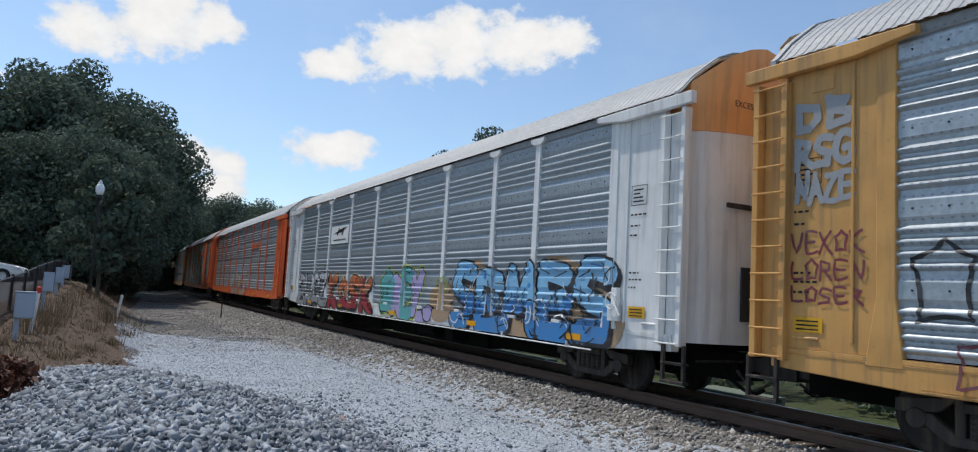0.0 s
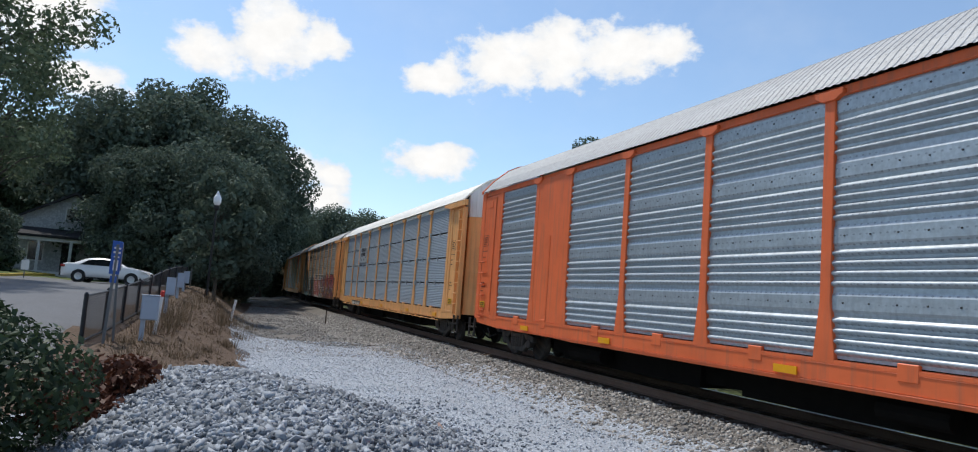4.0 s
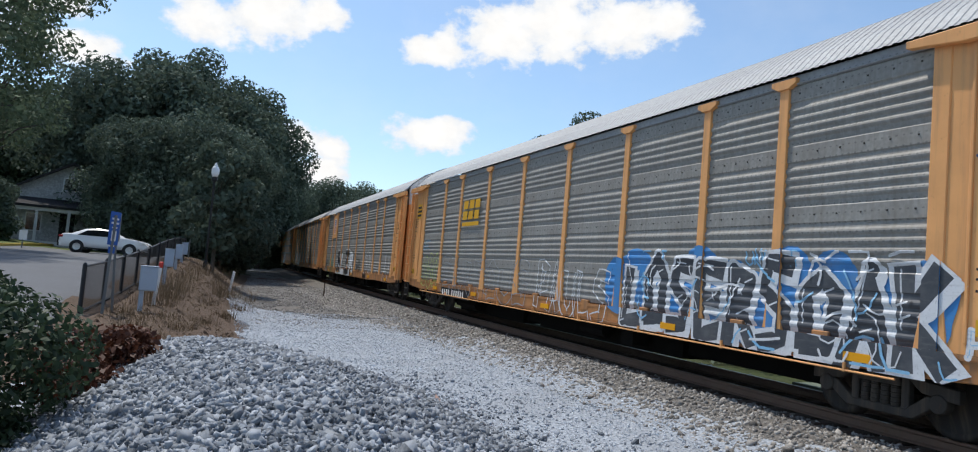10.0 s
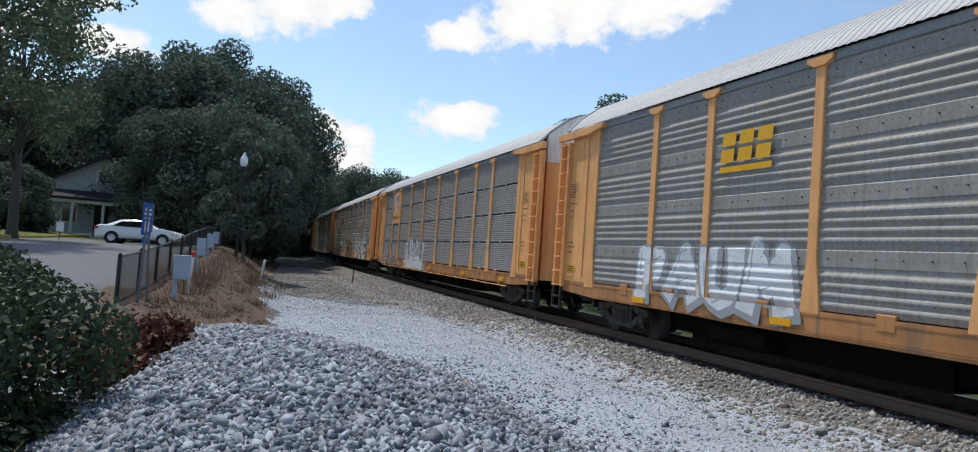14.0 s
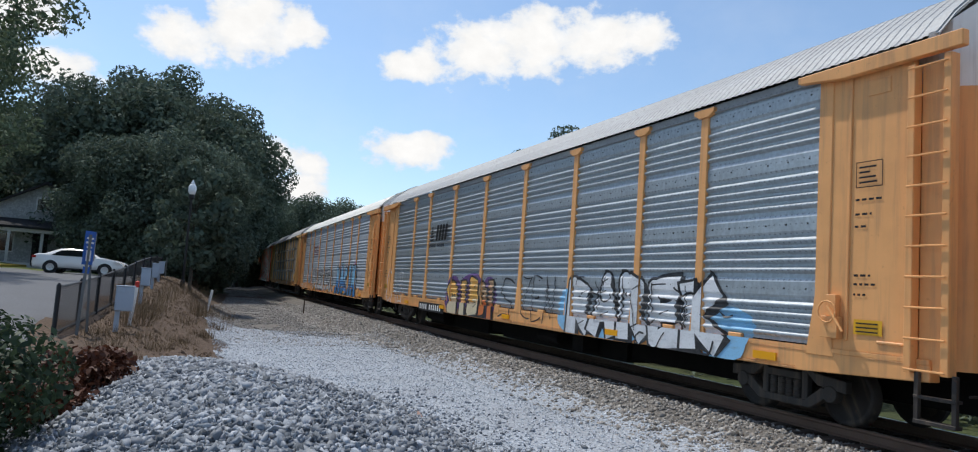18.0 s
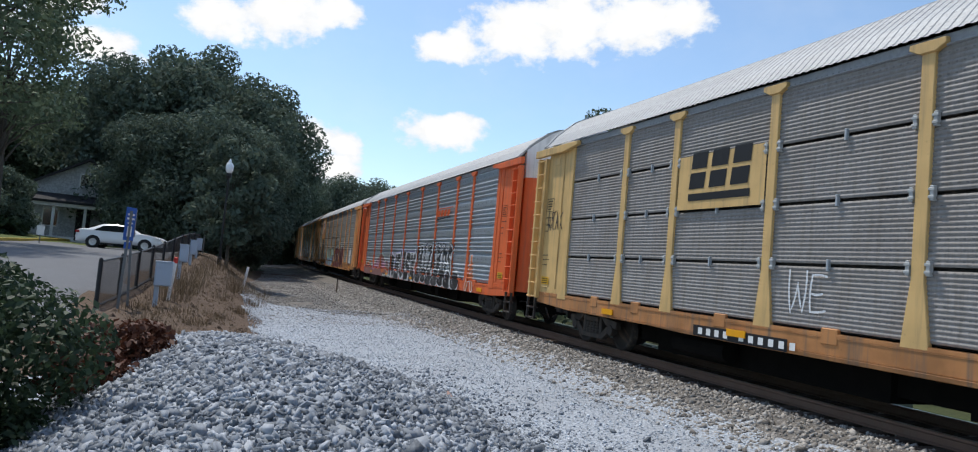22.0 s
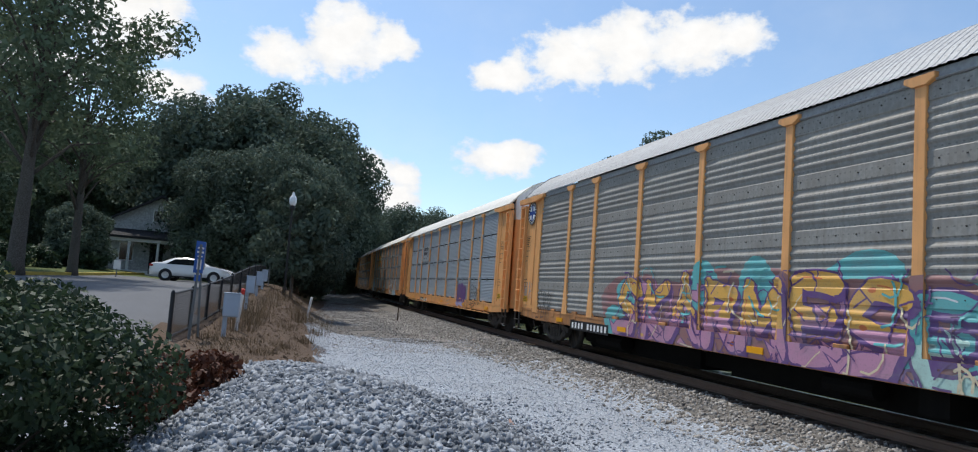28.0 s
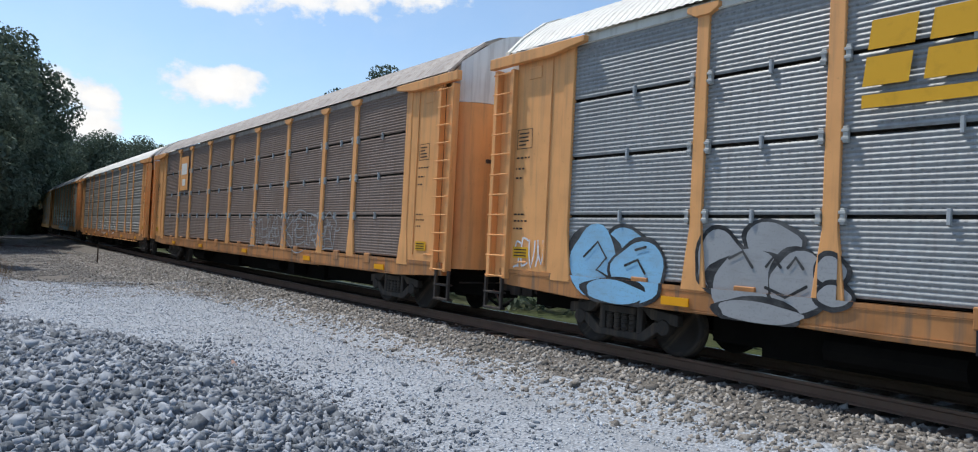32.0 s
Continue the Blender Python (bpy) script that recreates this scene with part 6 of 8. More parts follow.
plate_logo(C[13], -6.75, -4.5, 3.35, 4.2, False, [(0, rect(-6.7, -4.55, 3.40 + 0.27 * i, 3.46 + 0.27 * i)) for i in range(3)] + [(0, rect(-6.6 + 0.52 * i, -6.5 + 0.52 * i, 3.42, 4.1)) for i in range(4)], [FADED_RED], 1.54, label="faded dark red barred emblem")
G(C[13], 3.3, 9.2, 0.86, 2.62, "MACIM", "block", ["sky", "black", "blue"], 41, None, False, 0.30, "pink", 0.16)
G(C[13], -6.9, 2.5, 1.0, 2.45, "GMTRESTER", "ghost", ["white"], 42)
G(C[13], -5.6, 2.3, 1.0, 2.35, "MRESTER", "block", ["grey", "black", "white"], 421, None, False, 0.24, None, 0.06)
G(C[13], -11.7, -8.5, 0.92, 2.20, "CUBO", "ghost", ["white"], 43)
G(C[13], -8.2, -6.4, 1.2, 2.1, "NAH", "line", ["black"], 431)
G(C[13], 9.3, 11.0, 1.5, 2.1, "HUOL", "line", ["grey"], 44)
plate_logo(C[14], -6.80, -4.34, 3.26, 4.32, True, [], [PALE])
three_marks(C[14], -6.45, 3.66, 0.78, INK, True)
G(C[14], 2.9, 4.3, 1.45, 2.0, "ABLES", "line", ["sky"], 45)
cloud(C[14], ((5.2, 1.7, 0.5, 0.55), (5.5, 1.3, 0.4, 0.3)), "grey", 46)
G(C[14], 4.7, 5.7, 1.3, 2.2, "OA", "ghost", ["white"], 461)
G(C[14], -3.7, -2.9, 1.55, 2.2, "WE", "line", ["white"], 462)
G(C[14], 7.2, 8.7, 2.3, 2.75, "REZUC", "line", ["black"], 47)
G(C[14], 9.8, 10.8, 1.4, 2.3, "EC", "line", ["white"], 48)
G(C[14], -12.8, -11.9, 3.0, 3.5, "WTAK", "line", ["black"], 481)
number_plate(C[14], -6.0, INK, 0.98, 0.2, 2.4)
# later wagons
G(C[15], -11.7, -4.6, 0.84, 2.15, "", "field", ["mauve", "orange", "pink", "mint"], 52)
G(C[15], -4.3, 1.4, 0.88, 2.25, "REUSK", "block", ["black", "white"], 51, "lilac", False, 0.30)
G(C[15], 1.6, 7.1, 1.25, 2.70, "WIZARDS", "block", ["black", "white"], 49, "black", False, 0.32)
throw_up(C[15], tuple((1.95 + 0.95 * i, 1.22 + 0.05 * math.sin(i * 2), 0.55, 0.33, 1) for i in range(7)), ["white", "black"], "row of black bubble forms outlined in white", 0.045)
scrawl(C[15], [[(1.6 + 0.9 * i, 1.05), (1.9 + 0.9 * i, 1.3), (2.1 + 0.9 * i, 1.1)] for i in range(7)], "white", 0.03, lift=0.07)
G(C[15], 9.0, 9.8, 0.95, 2.1, "A", "hollow", ["orange", "white"], 53)
slant_bar(C[15], 4.42, 3.78, 0.95, LOGO_ORANGE)
number_plate(C[15], -6.0, INK, 0.96, 0.2, 2.2)
shield(C[16], -7.95, 4.30, 1.02, False)
plate_logo(C[16], -8.90, -7.00, 3.25, 5.16, True, [], [YELLOW], 1.552)
lettering(C[16], "We will", -11.4, -1.560, 4.45, 0.62, INK)
lettering(C[16], "deliver", -11.4, -1.560, 3.62, 0.62, INK)
G(C[16], 1.4, 6.7, 0.90, 2.50, "SSKAR", "bubble", ["maroon", "black"], 54, "white", False, 0.36, None, 0.15)
cloud(C[16], ((-3.4, 1.2, 0.8, 0.4), (-1.6, 1.1, 1.0, 0.4), (-0.2, 1.3, 0.7, 0.5)), "purple", 551)
G(C[16], -4.0, 0.4, 0.90, 2.50, "GANK", "block", ["mint", "mauve", "sky"], 55, None, False, 0.38, None, 0.07)
G(C[16], 1.5, 3.4, 2.75, 3.0, "RUPARN", "line", ["black"], 562)
G(C[16], 1.7, 3.0, 2.55, 2.72, "NOTVE", "line", ["black"], 563)
G(C[16], 9.6, 10.6, 1.2, 2.5, "O", "bubble", ["white", "black"], 56)
G(C[16], -6.2, -4.5, 2.0, 2.35, "DOVERREAL", "line", ["white"], 561)
G(C[16], -8.4, -7.2, 1.4, 2.0, "SAK", "line", ["white"], 564)
number_plate(C[16], -7.6, INK, 0.97, 0.28, 2.6)
G(C[10], -11.5, -6.0, 0.82, 1.3, "", "field", ["brown", "tan", "brown", "grey"], 331)
G(C[17], 0.0, 2.6, 0.95, 2.2, "EB", "ghost", ["pink"], 57)
G(C[17], -3.8, -1.2, 0.95, 2.2, "RE", "ghost", ["pink"], 571)
G(C[17], -8.2, -6.6, 0.95, 2.1, "SS", "ghost", ["white"], 572)
G(C[17], 7.0, 8.7, 0.88, 2.35, "EL", "block", ["black", "white"], 58)
G(C[17], 9.4, 11.2, 1.4, 2.2, "UOK", "line", ["navy"], 581)
cloud(C[18], ((-5.4, 1.2, 0.5, 0.5), (-4.7, 1.9, 0.6, 0.5), (-1.2, 2.2, 0.6, 0.5), (0.6, 2.2, 0.6, 0.55), (3.2, 2.3, 0.9, 0.5), (5.0, 1.6, 1.2, 0.7)), "teal", 590)
cloud(C[18], ((-3.4, 1.05, 1.2, 0.35), (-1.0, 1.0, 1.2, 0.3), (1.6, 1.0, 1.2, 0.3), (3.4, 1.1, 0.9, 0.4)), "mauve", 591)
G(C[18], -5.2, 4.2, 0.88, 2.50, "SKARMES", "wild", ["yellow", "purple", "pink", "mauve", "orange"], 59, None, False, 0.25, None, 0.07)
G(C[18], 4.2, 6.4, 0.84, 2.2, "EX", "wild", ["teal", "purple", "mint", "teal", "white"], 60)
G(C[18], 8.9, 11.2, 1.1, 1.9, "SNEKOR", "line", ["black"], 61)
G(C[18], -11.5, -10.1, 1.0, 1.95, "SBP", "line", ["black"], 62)
G(C[18], -12.9, -12.1, 1.6, 2.2, "WUH", "line", ["grey"], 621)
round_badge(C[18], -12.5, 4.70, 0.43)
number_plate(C[18], -8.3, INK, 0.95, 0.28, 2.7)
bracket_panel(C[19], -6.75, -4.45, 3.42, 4.34)
G(C[19], 1.8, 3.0, 0.95, 2.05, "ES", "ghost", ["grey"], 65)
G(C[19], 4.5, 6.2, 1.30, 2.0, "ESM", "block", ["purple", "purple"], 63, None, False, 0.24)
cloud(C[19], ((4.9, 1.05, 0.5, 0.14), (5.8, 1.05, 0.5, 0.12), (4.35, 1.5, 0.12, 0.25)), "lilac", 631)
G(C[19], 6.0, 6.8, 1.1, 1.95, "E", "ghost", ["grey"], 632)
G(C[19], 7.3, 9.2, 1.15, 1.95, "ESM", "ghost", ["black"], 64)
for i, (hx, hz, hr) in enumerate(((4.35, 2.1, 0.18), (6.2, 2.35, 0.24), (6.75, 1.75, 0.26), (7.0, 1.1, 0.2), (7.7, 1.08, 0.14), (8.1, 1.07, 0.15))):
    scrawl(C[19], [heart(hx, hz, hr)], "grey" if i < 3 else "black", 0.03, "small sprayed heart outline")
number_plate(C[19], -6.4, INK, 0.97, 0.26, 2.3)
three_marks(C[20], -6.65, 3.78, 0.85, LOGO_YELLOW, True)
throw_up(C[20], ((-10.2, 1.75, 0.42, 0.34, 1), (-10.9, 1.55, 0.52, 0.55, 1), (-9.95, 1.40, 0.52, 0.48, 1), (-10.4, 1.08, 0.62, 0.18, 1)), ["black", "sky"], "light blue bubble throw-up outlined in black")
scrawl(C[20], [[(-11.1, 1.6), (-10.8, 1.85), (-10.6, 1.6), (-10.8, 1.4), (-10.55, 1.3)], [(-10.2, 1.5), (-9.95, 1.6), (-9.8, 1.4)], [(-10.0, 1.75), (-9.8, 1.8)]], "black", 0.04)
throw_up(C[20], ((-8.5, 1.65, 0.36, 0.42, 1), (-7.75, 1.9, 0.38, 0.30, 1), (-8.0, 1.35, 0.62, 0.45, 1), (-7.35, 1.45, 0.40, 0.36, 1), (-6.95, 1.62, 0.18, 0.16, 1), (-6.9, 1.32, 0.20, 0.12, 1), (-7.9, 1.02, 0.6, 0.14, 1)), ["black", "grey"], "grey bubble throw-up outlined in black")
scrawl(C[20], [[(-8.35, 1.7), (-8.15, 1.8), (-8.0, 1.6)], [(-7.8, 1.62), (-7.7, 1.75), (-7.6, 1.62)], [(-7.5, 1.62), (-7.4, 1.75), (-7.3, 1.62)], [(-7.8, 1.35), (-7.5, 1.25), (-7.25, 1.4)]], "black", 0.04)
G(C[20], 4.4, 7.4, 0.88, 2.10, "TAN", "block", ["brown", "white"], 68, None, False, 0.36)
G(C[20], 6.9, 9.3, 0.88, 2.10, "NS", "block", ["grey", "white", "sky"], 681, None, False, 0.34)
cloud(C[20], ((7.6, 1.05, 0.9, 0.18), (8.8, 1.02, 0.7, 0.16)), "grey", 682)
G(C[20], -1.25, 1.25, 1.0, 1.75, "AMOON", "bubble", ["white", "black"], 69, None, False, 0.26)
G(C[20], -12.9, -12.1, 1.35, 1.85, "SEVN", "line", ["white"], 691)
G(C[20], 12.2, 12.9, 1.30, 1.80, "SENK", "line", ["cream"], 692)
number_plate(C[20], -5.4, INK, 0.97, 0.26, 2.6)
G(C[21], 1.0, 8.0, 1.35, 2.3, "SHAKERO", "ghost", ["grey"], 70)
plate_logo(C[21], -8.7, -7.4, 3.4, 4.9, True, [(1, rect(-8.5, -7.6, 4.1, 4.6)), (1, rect(-8.3, -7.8, 3.6, 3.9))], [YELLOW, LETTER_WHITE])
G(C[22], -5.0, 4.0, 1.1, 2.2, "TOREMAS", "line", ["white"], 71)
G(C[23], -3.0, 6.0, 1.0, 2.2, "DOKERS", "wild", ["white", "grey", "sky", "grey", "white"], 72)
for n_, x0_, x1_, z0_, z1_, many, shade_ in ((1, 5.0, 11.6, 0.95, 2.4, 34, "black"), (1, 5.0, 11.6, 1.0, 2.4, 16, "white"), (1, -6.4, -1.5, 0.95, 2.1, 20, "black"), (1, -6.3, -1.6, 1.2, 2.2, 10, "cream"), (1, -11.3, -6.9, 0.95, 2.2, 18, "black"),
                                             (2, -2.2, 2.9, 0.9, 2.4, 30, "mauve"), (2, -2.2, 2.9, 1.0, 2.5, 16, "sky"), (5, -8.8, -1.8, 0.95, 2.6, 16, "white"), (5, -1.2, 11.6, 0.95, 2.6, 40, "black"), (5, -1.2, 11.6, 0.95, 2.6, 34, "white"),
                                             (7, 4.5, 11.8, 0.95, 2.5, 26, "white"), (7, 4.5, 11.8, 0.95, 2.5, 18, "sky"), (10, -4.9, -1.0, 0.9, 2.3, 18, "white"), (10, -11.4, -8.0, 0.95, 2.2, 18, "white"), (11, -11.3, -4.4, 0.95, 2.4, 14, "black"), (11, -2.2, 3.4, 0.9, 2.2, 18, "cream"),
                                             (12, 4.3, 9.5, 0.9, 2.2, 16, "black"), (13, -6.8, 2.6, 1.0, 2.45, 60, "black"), (13, -6.8, 2.6, 1.0, 2.5, 40, "white"), (13, -11.6, -8.5, 0.95, 2.2, 16, "white"), (15, 1.7, 7.0, 1.3, 2.65, 30, "white"), (15, -4.2, 1.3, 0.95, 2.2, 12, "white"),
                                             (16, -3.9, 0.3, 0.95, 2.4, 24, "mauve"), (16, 1.5, 6.6, 0.95, 2.5, 12, "black"), (18, -5.0, 6.2, 0.9, 2.5, 60, "purple"), (18, -5.0, 6.2, 0.9, 2.5, 26, "cream"), (18, -5.0, 6.2, 1.4, 2.6, 22, "teal"), (20, 4.5, 9.2, 0.95, 2.0, 14, "white"), (21, 0.5, 8.5, 1.4, 2.3, 26, "grey")):
    linework(C[n_], x0_, x1_, z0_, z1_, many, shade_, 900 + n_ * 7 + many)

# ---- things beside the line ----
def at(az_deg, dist, dz=0.0):
    """A place on the ground by bearing and distance from the viewing point."""
    x, y = dist * math.sin(radians(az_deg)), dist * math.cos(radians(az_deg))
    return x, y, ground_z(x, y) + dz


def thing(name, x, y, z, turn=0.0, label="", category="", group=""):
    ob = new(name)
    ob.matrix_world = pose(x, y, z, 0, 0, turn)
    ob.empty_display_size = 0.2
    return tagged(ob, label, category, group)


def tube(points, radii, n=8):
    """Tapered bent tube through points."""
    v, f = [], []
    for i, (p_, r) in enumerate(zip(points, radii)):
        d = (Vector(points[min(i + 1, len(points) - 1)]) - Vector(points[max(i - 1, 0)])).normalized()
        q = d.to_track_quat("Z", "Y")
        for k in range(n):
            t = 2 * math.pi * k / n
            v.append(tuple(Vector(p_) + q @ Vector((r * math.cos(t), r * math.sin(t), 0))))
    for i in range(len(points) - 1):
        for k in range(n):
            f.append((i * n + k, i * n + (k + 1) % n, (i + 1) * n + (k + 1) % n, (i + 1) * n + k))
    f += [tuple(range(n - 1, -1, -1)), tuple(range((len(points) - 1) * n, len(points) * n))]
    return v, f


def merge(pieces):
    v, f = [], []
    for pv, pf in pieces:
        k = len(v)
        v += pv
        f += [tuple(i + k for i in q) for q in pf]
    return v, f


def leaf_mesh(name, centres, radii, count, size, seed, flat=0.75, droop=0.0, inner=0.0):
    """Crown of small leaf quads thrown on the shells of many clumps."""
    rg = np.random.default_rng(seed)
    centres, radii = np.array(centres, float), np.array(radii, float)
    pick = rg.choice(len(centres), count, p=radii ** 2 / np.sum(radii ** 2))
    d = rg.normal(size=(count, 3))
    d /= np.linalg.norm(d, axis=1)[:, None]
    r = radii[pick] * (1 - (1 - inner) * 0.55 * rg.random(count) ** 1.6)
    pos = centres[pick] + d * r[:, None] * np.array((1, 1, flat))
    pos[:, 2] -= droop * rg.random(count) * radii[pick]
    nrm = d + 0.9 * rg.normal(size=(count, 3)) + np.array((0, 0, 0.35))
    nrm /= np.linalg.norm(nrm, axis=1)[:, None]
    t1 = np.cross(nrm, rg.normal(size=(count, 3)))
    t1 /= np.linalg.norm(t1, axis=1)[:, None]
    t2 = np.cross(nrm, t1)
    s = size * (0.6 + 0.8 * rg.random(count))[:, None]
    a, b = t1 * s, t2 * s * 0.55
    bend = nrm * s * 0.18
    quad = np.stack((pos - a, pos - b + bend, pos + a, pos + b + bend), axis=1).reshape(-1, 3)
    me = bpy.data.meshes.new(name)
    me.vertices.add(count * 4)
    me.vertices.foreach_set("co", quad.astype(np.float32).ravel())
    me.loops.add(count * 4)
    me.loops.foreach_set("vertex_index", np.arange(count * 4, dtype=np.int32))
    me.polygons.add(count)
    me.polygons.foreach_set("loop_start", np.arange(0, count * 4, 4, dtype=np.int32))
    me.polygons.foreach_set("loop_total", np.full(count, 4, dtype=np.int32))
    me.update(calc_edges=True)
    return me


def tree_meshes(height, spread, trunk_r, clumps, leaves, leaf, seed, bare=0.25, top_heavy=0.0, flat=0.8):
    """Trunk with limbs, and a ragged crown of leaves on clumps at the limb ends."""
    rng = random.Random(seed)
    pieces, cs, rs = [], [], []
    lean = (rng.uniform(-0.03, 0.03) * height, rng.uniform(-0.03, 0.03) * height)
    stem = [(lean[0] * t * t, lean[1] * t * t, -0.3 + (height * 0.8 + 0.3) * t) for t in (0, 0.06, 0.2, 0.4, 0.6, 0.8, 1.0)]
    pieces.append(tube(stem, [trunk_r * k for k in (1.5, 1.05, 0.9, 0.7, 0.5, 0.3, 0.08)], 9))
    for i in range(clumps):
        t = bare + (1 - bare) * (i + rng.random()) / clumps
        reach = spread * (math.sin(math.pi * (0.12 + 0.80 * (t - bare) / (1 - bare))) ** 0.6) * rng.uniform(0.45, 1.0)
        ang = i * 2.4 + rng.uniform(-0.5, 0.5)
        zb = height * max(0.12, t * 0.72 - 0.05)
        end = (lean[0] + reach * math.cos(ang), lean[1] + reach * math.sin(ang), height * t - rng.uniform(0, 0.05) * height)
        mid = (end[0] * 0.5, end[1] * 0.5, zb * 0.45 + end[2] * 0.55 + 0.03 * height)
        r0 = trunk_r * (0.42 - 0.25 * t)
        pieces.append(tube([(lean[0] * 0.5, lean[1] * 0.5, zb), mid, end], [r0, r0 * 0.6, r0 * 0.2], 5))
        cs.append(end)
        rs.append(spread * rng.uniform(0.24, 0.40))
    v, f = merge(pieces)
    wood = mesh_of("trunk", v, f, True)
    crown = leaf_mesh("crown", cs, rs, leaves, leaf, seed, flat)
    return wood, crown


TREE_KINDS = {
    "oak": tree_meshes(20, 8.0, 0.45, 64, 34000, 0.24, 1, 0.14),
    "oak_wide": tree_meshes(19, 9.0, 0.50, 70, 36000, 0.25, 2, 0.10),
    "oak_tall": tree_meshes(23, 7.0, 0.42, 60, 32000, 0.24, 3, 0.18),
    "oak_high": tree_meshes(21, 8.0, 0.42, 50, 30000, 0.24, 8, 0.36),
    "young": tree_meshes(6.5, 2.0, 0.10, 26, 5200, 0.16, 4, 0.28),
    "willow": tree_meshes(22, 6.4, 0.42, 30, 9500, 0.19, 5, 0.40, 0.0, 0.6),
    "under": tree_meshes(8, 4.5, 0.16, 34, 15000, 0.20, 6, 0.05),
}


def tree(kind, x, y, scale=1.0, turn=0.0, label="", leaf=None, group="", z=None):
    wood, crown = TREE_KINDS[kind]
    t_ = thing("tree", x, y, ground_z(x, y) if z is None else z, turn, label, "tree", group)
    t_.scale = (scale, scale, scale)
    solid("trunk", wood, BARK, t_)
    solid("crown", crown, leaf or LEAF_HAZED, t_)
    return t_


WOODS = "trees of the dark wood"
DARK_TREE = "tall dark green oak in the dense wood"
rng = random.Random(21)
# the dense wood left of the line: bearing, distance, kind, elevation of the top in degrees
TALL = {"oak": 20.0, "oak_wide": 19.0, "oak_tall": 23.0, "oak_high": 21.0, "willow": 22.0, "under": 8.0}


def grown(az_, d_, kind, top):
    x, y, z = at(az_, d_)
    return x, y, (d_ * math.tan(radians(top)) + 1.76 - z) / TALL[kind]


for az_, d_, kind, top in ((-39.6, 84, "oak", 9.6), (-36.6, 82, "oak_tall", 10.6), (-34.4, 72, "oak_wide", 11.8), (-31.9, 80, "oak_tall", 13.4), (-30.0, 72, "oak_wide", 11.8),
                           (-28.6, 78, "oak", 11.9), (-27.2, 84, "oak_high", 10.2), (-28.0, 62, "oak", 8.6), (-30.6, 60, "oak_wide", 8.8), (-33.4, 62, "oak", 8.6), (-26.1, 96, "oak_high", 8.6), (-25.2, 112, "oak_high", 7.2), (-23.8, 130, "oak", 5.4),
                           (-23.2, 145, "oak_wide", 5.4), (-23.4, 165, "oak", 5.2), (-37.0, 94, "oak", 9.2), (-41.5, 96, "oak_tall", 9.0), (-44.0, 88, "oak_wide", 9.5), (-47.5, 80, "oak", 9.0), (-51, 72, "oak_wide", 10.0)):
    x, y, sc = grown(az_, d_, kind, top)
    # oaks left of -37.5 degrees get paler leaves, sunlight put into their colour
    tree(kind, x, y, sc, rng.uniform(0, 360), DARK_TREE if az_ > -37.5 else "tall green oak behind the lawn, sunlight put into its paler leaf colour", None if az_ > -37.5 else LEAF_LIGHT, WOODS)
# undergrowth closing the wood's edge
for az_, d_, sc in ((-34.6, 70, 0.7), (-32.6, 64, 0.75), (-30.8, 66, 0.9), (-29.0, 66, 0.95), (-27.6, 70, 0.9), (-26.4, 150, 1.2), (-25.2, 140, 1.1), (-24.3, 118, 0.95), (-23.7, 136, 1.05), (-23.0, 150, 1.15), (-22.8, 165, 1.2), (-22.0, 190, 1.4), (-21.3, 215, 1.4), (-46, 80, 0.5), (-43, 88, 0.6), (-40.5, 92, 0.7)):
    x, y, z = at(az_, d_)
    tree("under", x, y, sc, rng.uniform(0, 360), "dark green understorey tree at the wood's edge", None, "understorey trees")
# woods beyond the line
for az_, d_, kind, sc in ((-19.2, 140, "oak_wide", 0.86), (-17.2, 136, "oak", 0.76), (-20.9, 170, "oak", 0.86), (-22.2, 210, "oak_tall", 0.95), (-15.2, 150, "oak", 0.70)):
    x, y, z = at(az_, d_)
    tree(kind, x, y, sc, rng.uniform(0, 360), "round dark tree beyond the railway line", None, "trees beyond the line")
for az_, d_, kind, sc in ((-3.9, 62, "oak_tall", 0.565), (1.2, 58, "oak_tall", 0.632), (-9.0, 80, "oak", 0.40), (8, 60, "oak", 0.40), (16, 50, "oak_wide", 0.34), (26, 44, "oak", 0.30), (38, 42, "oak_wide", 0.34), (54, 42, "oak", 0.36)):
    x, y, z = at(az_, d_)
    tree(kind, x, y, sc, rng.uniform(0, 360), "tree beyond the line, its top over the wagons", None, "trees beyond the line")
# trees of the lawn
x, y, z = at(-46.3, 38)
tree("willow", x, y, 0.80, 40, "tall thin-leaved tree with bare grey trunk on the lawn", LEAF_LIGHT)
for az_, d_, sc in ((-43.0, 46, 0.62), (-49.5, 50, 0.8)):
    x, y, z = at(az_, d_)
    tree("willow", x, y, sc, 170 + az_ * 9, "drooping light green tree on the lawn", LEAF_LIGHT, "lawn trees")
x, y, z = at(-28.3, 40)
tree("young", x, y, 1.0, 0, "young tree beside the street lamp", LEAF_HAZED, "")


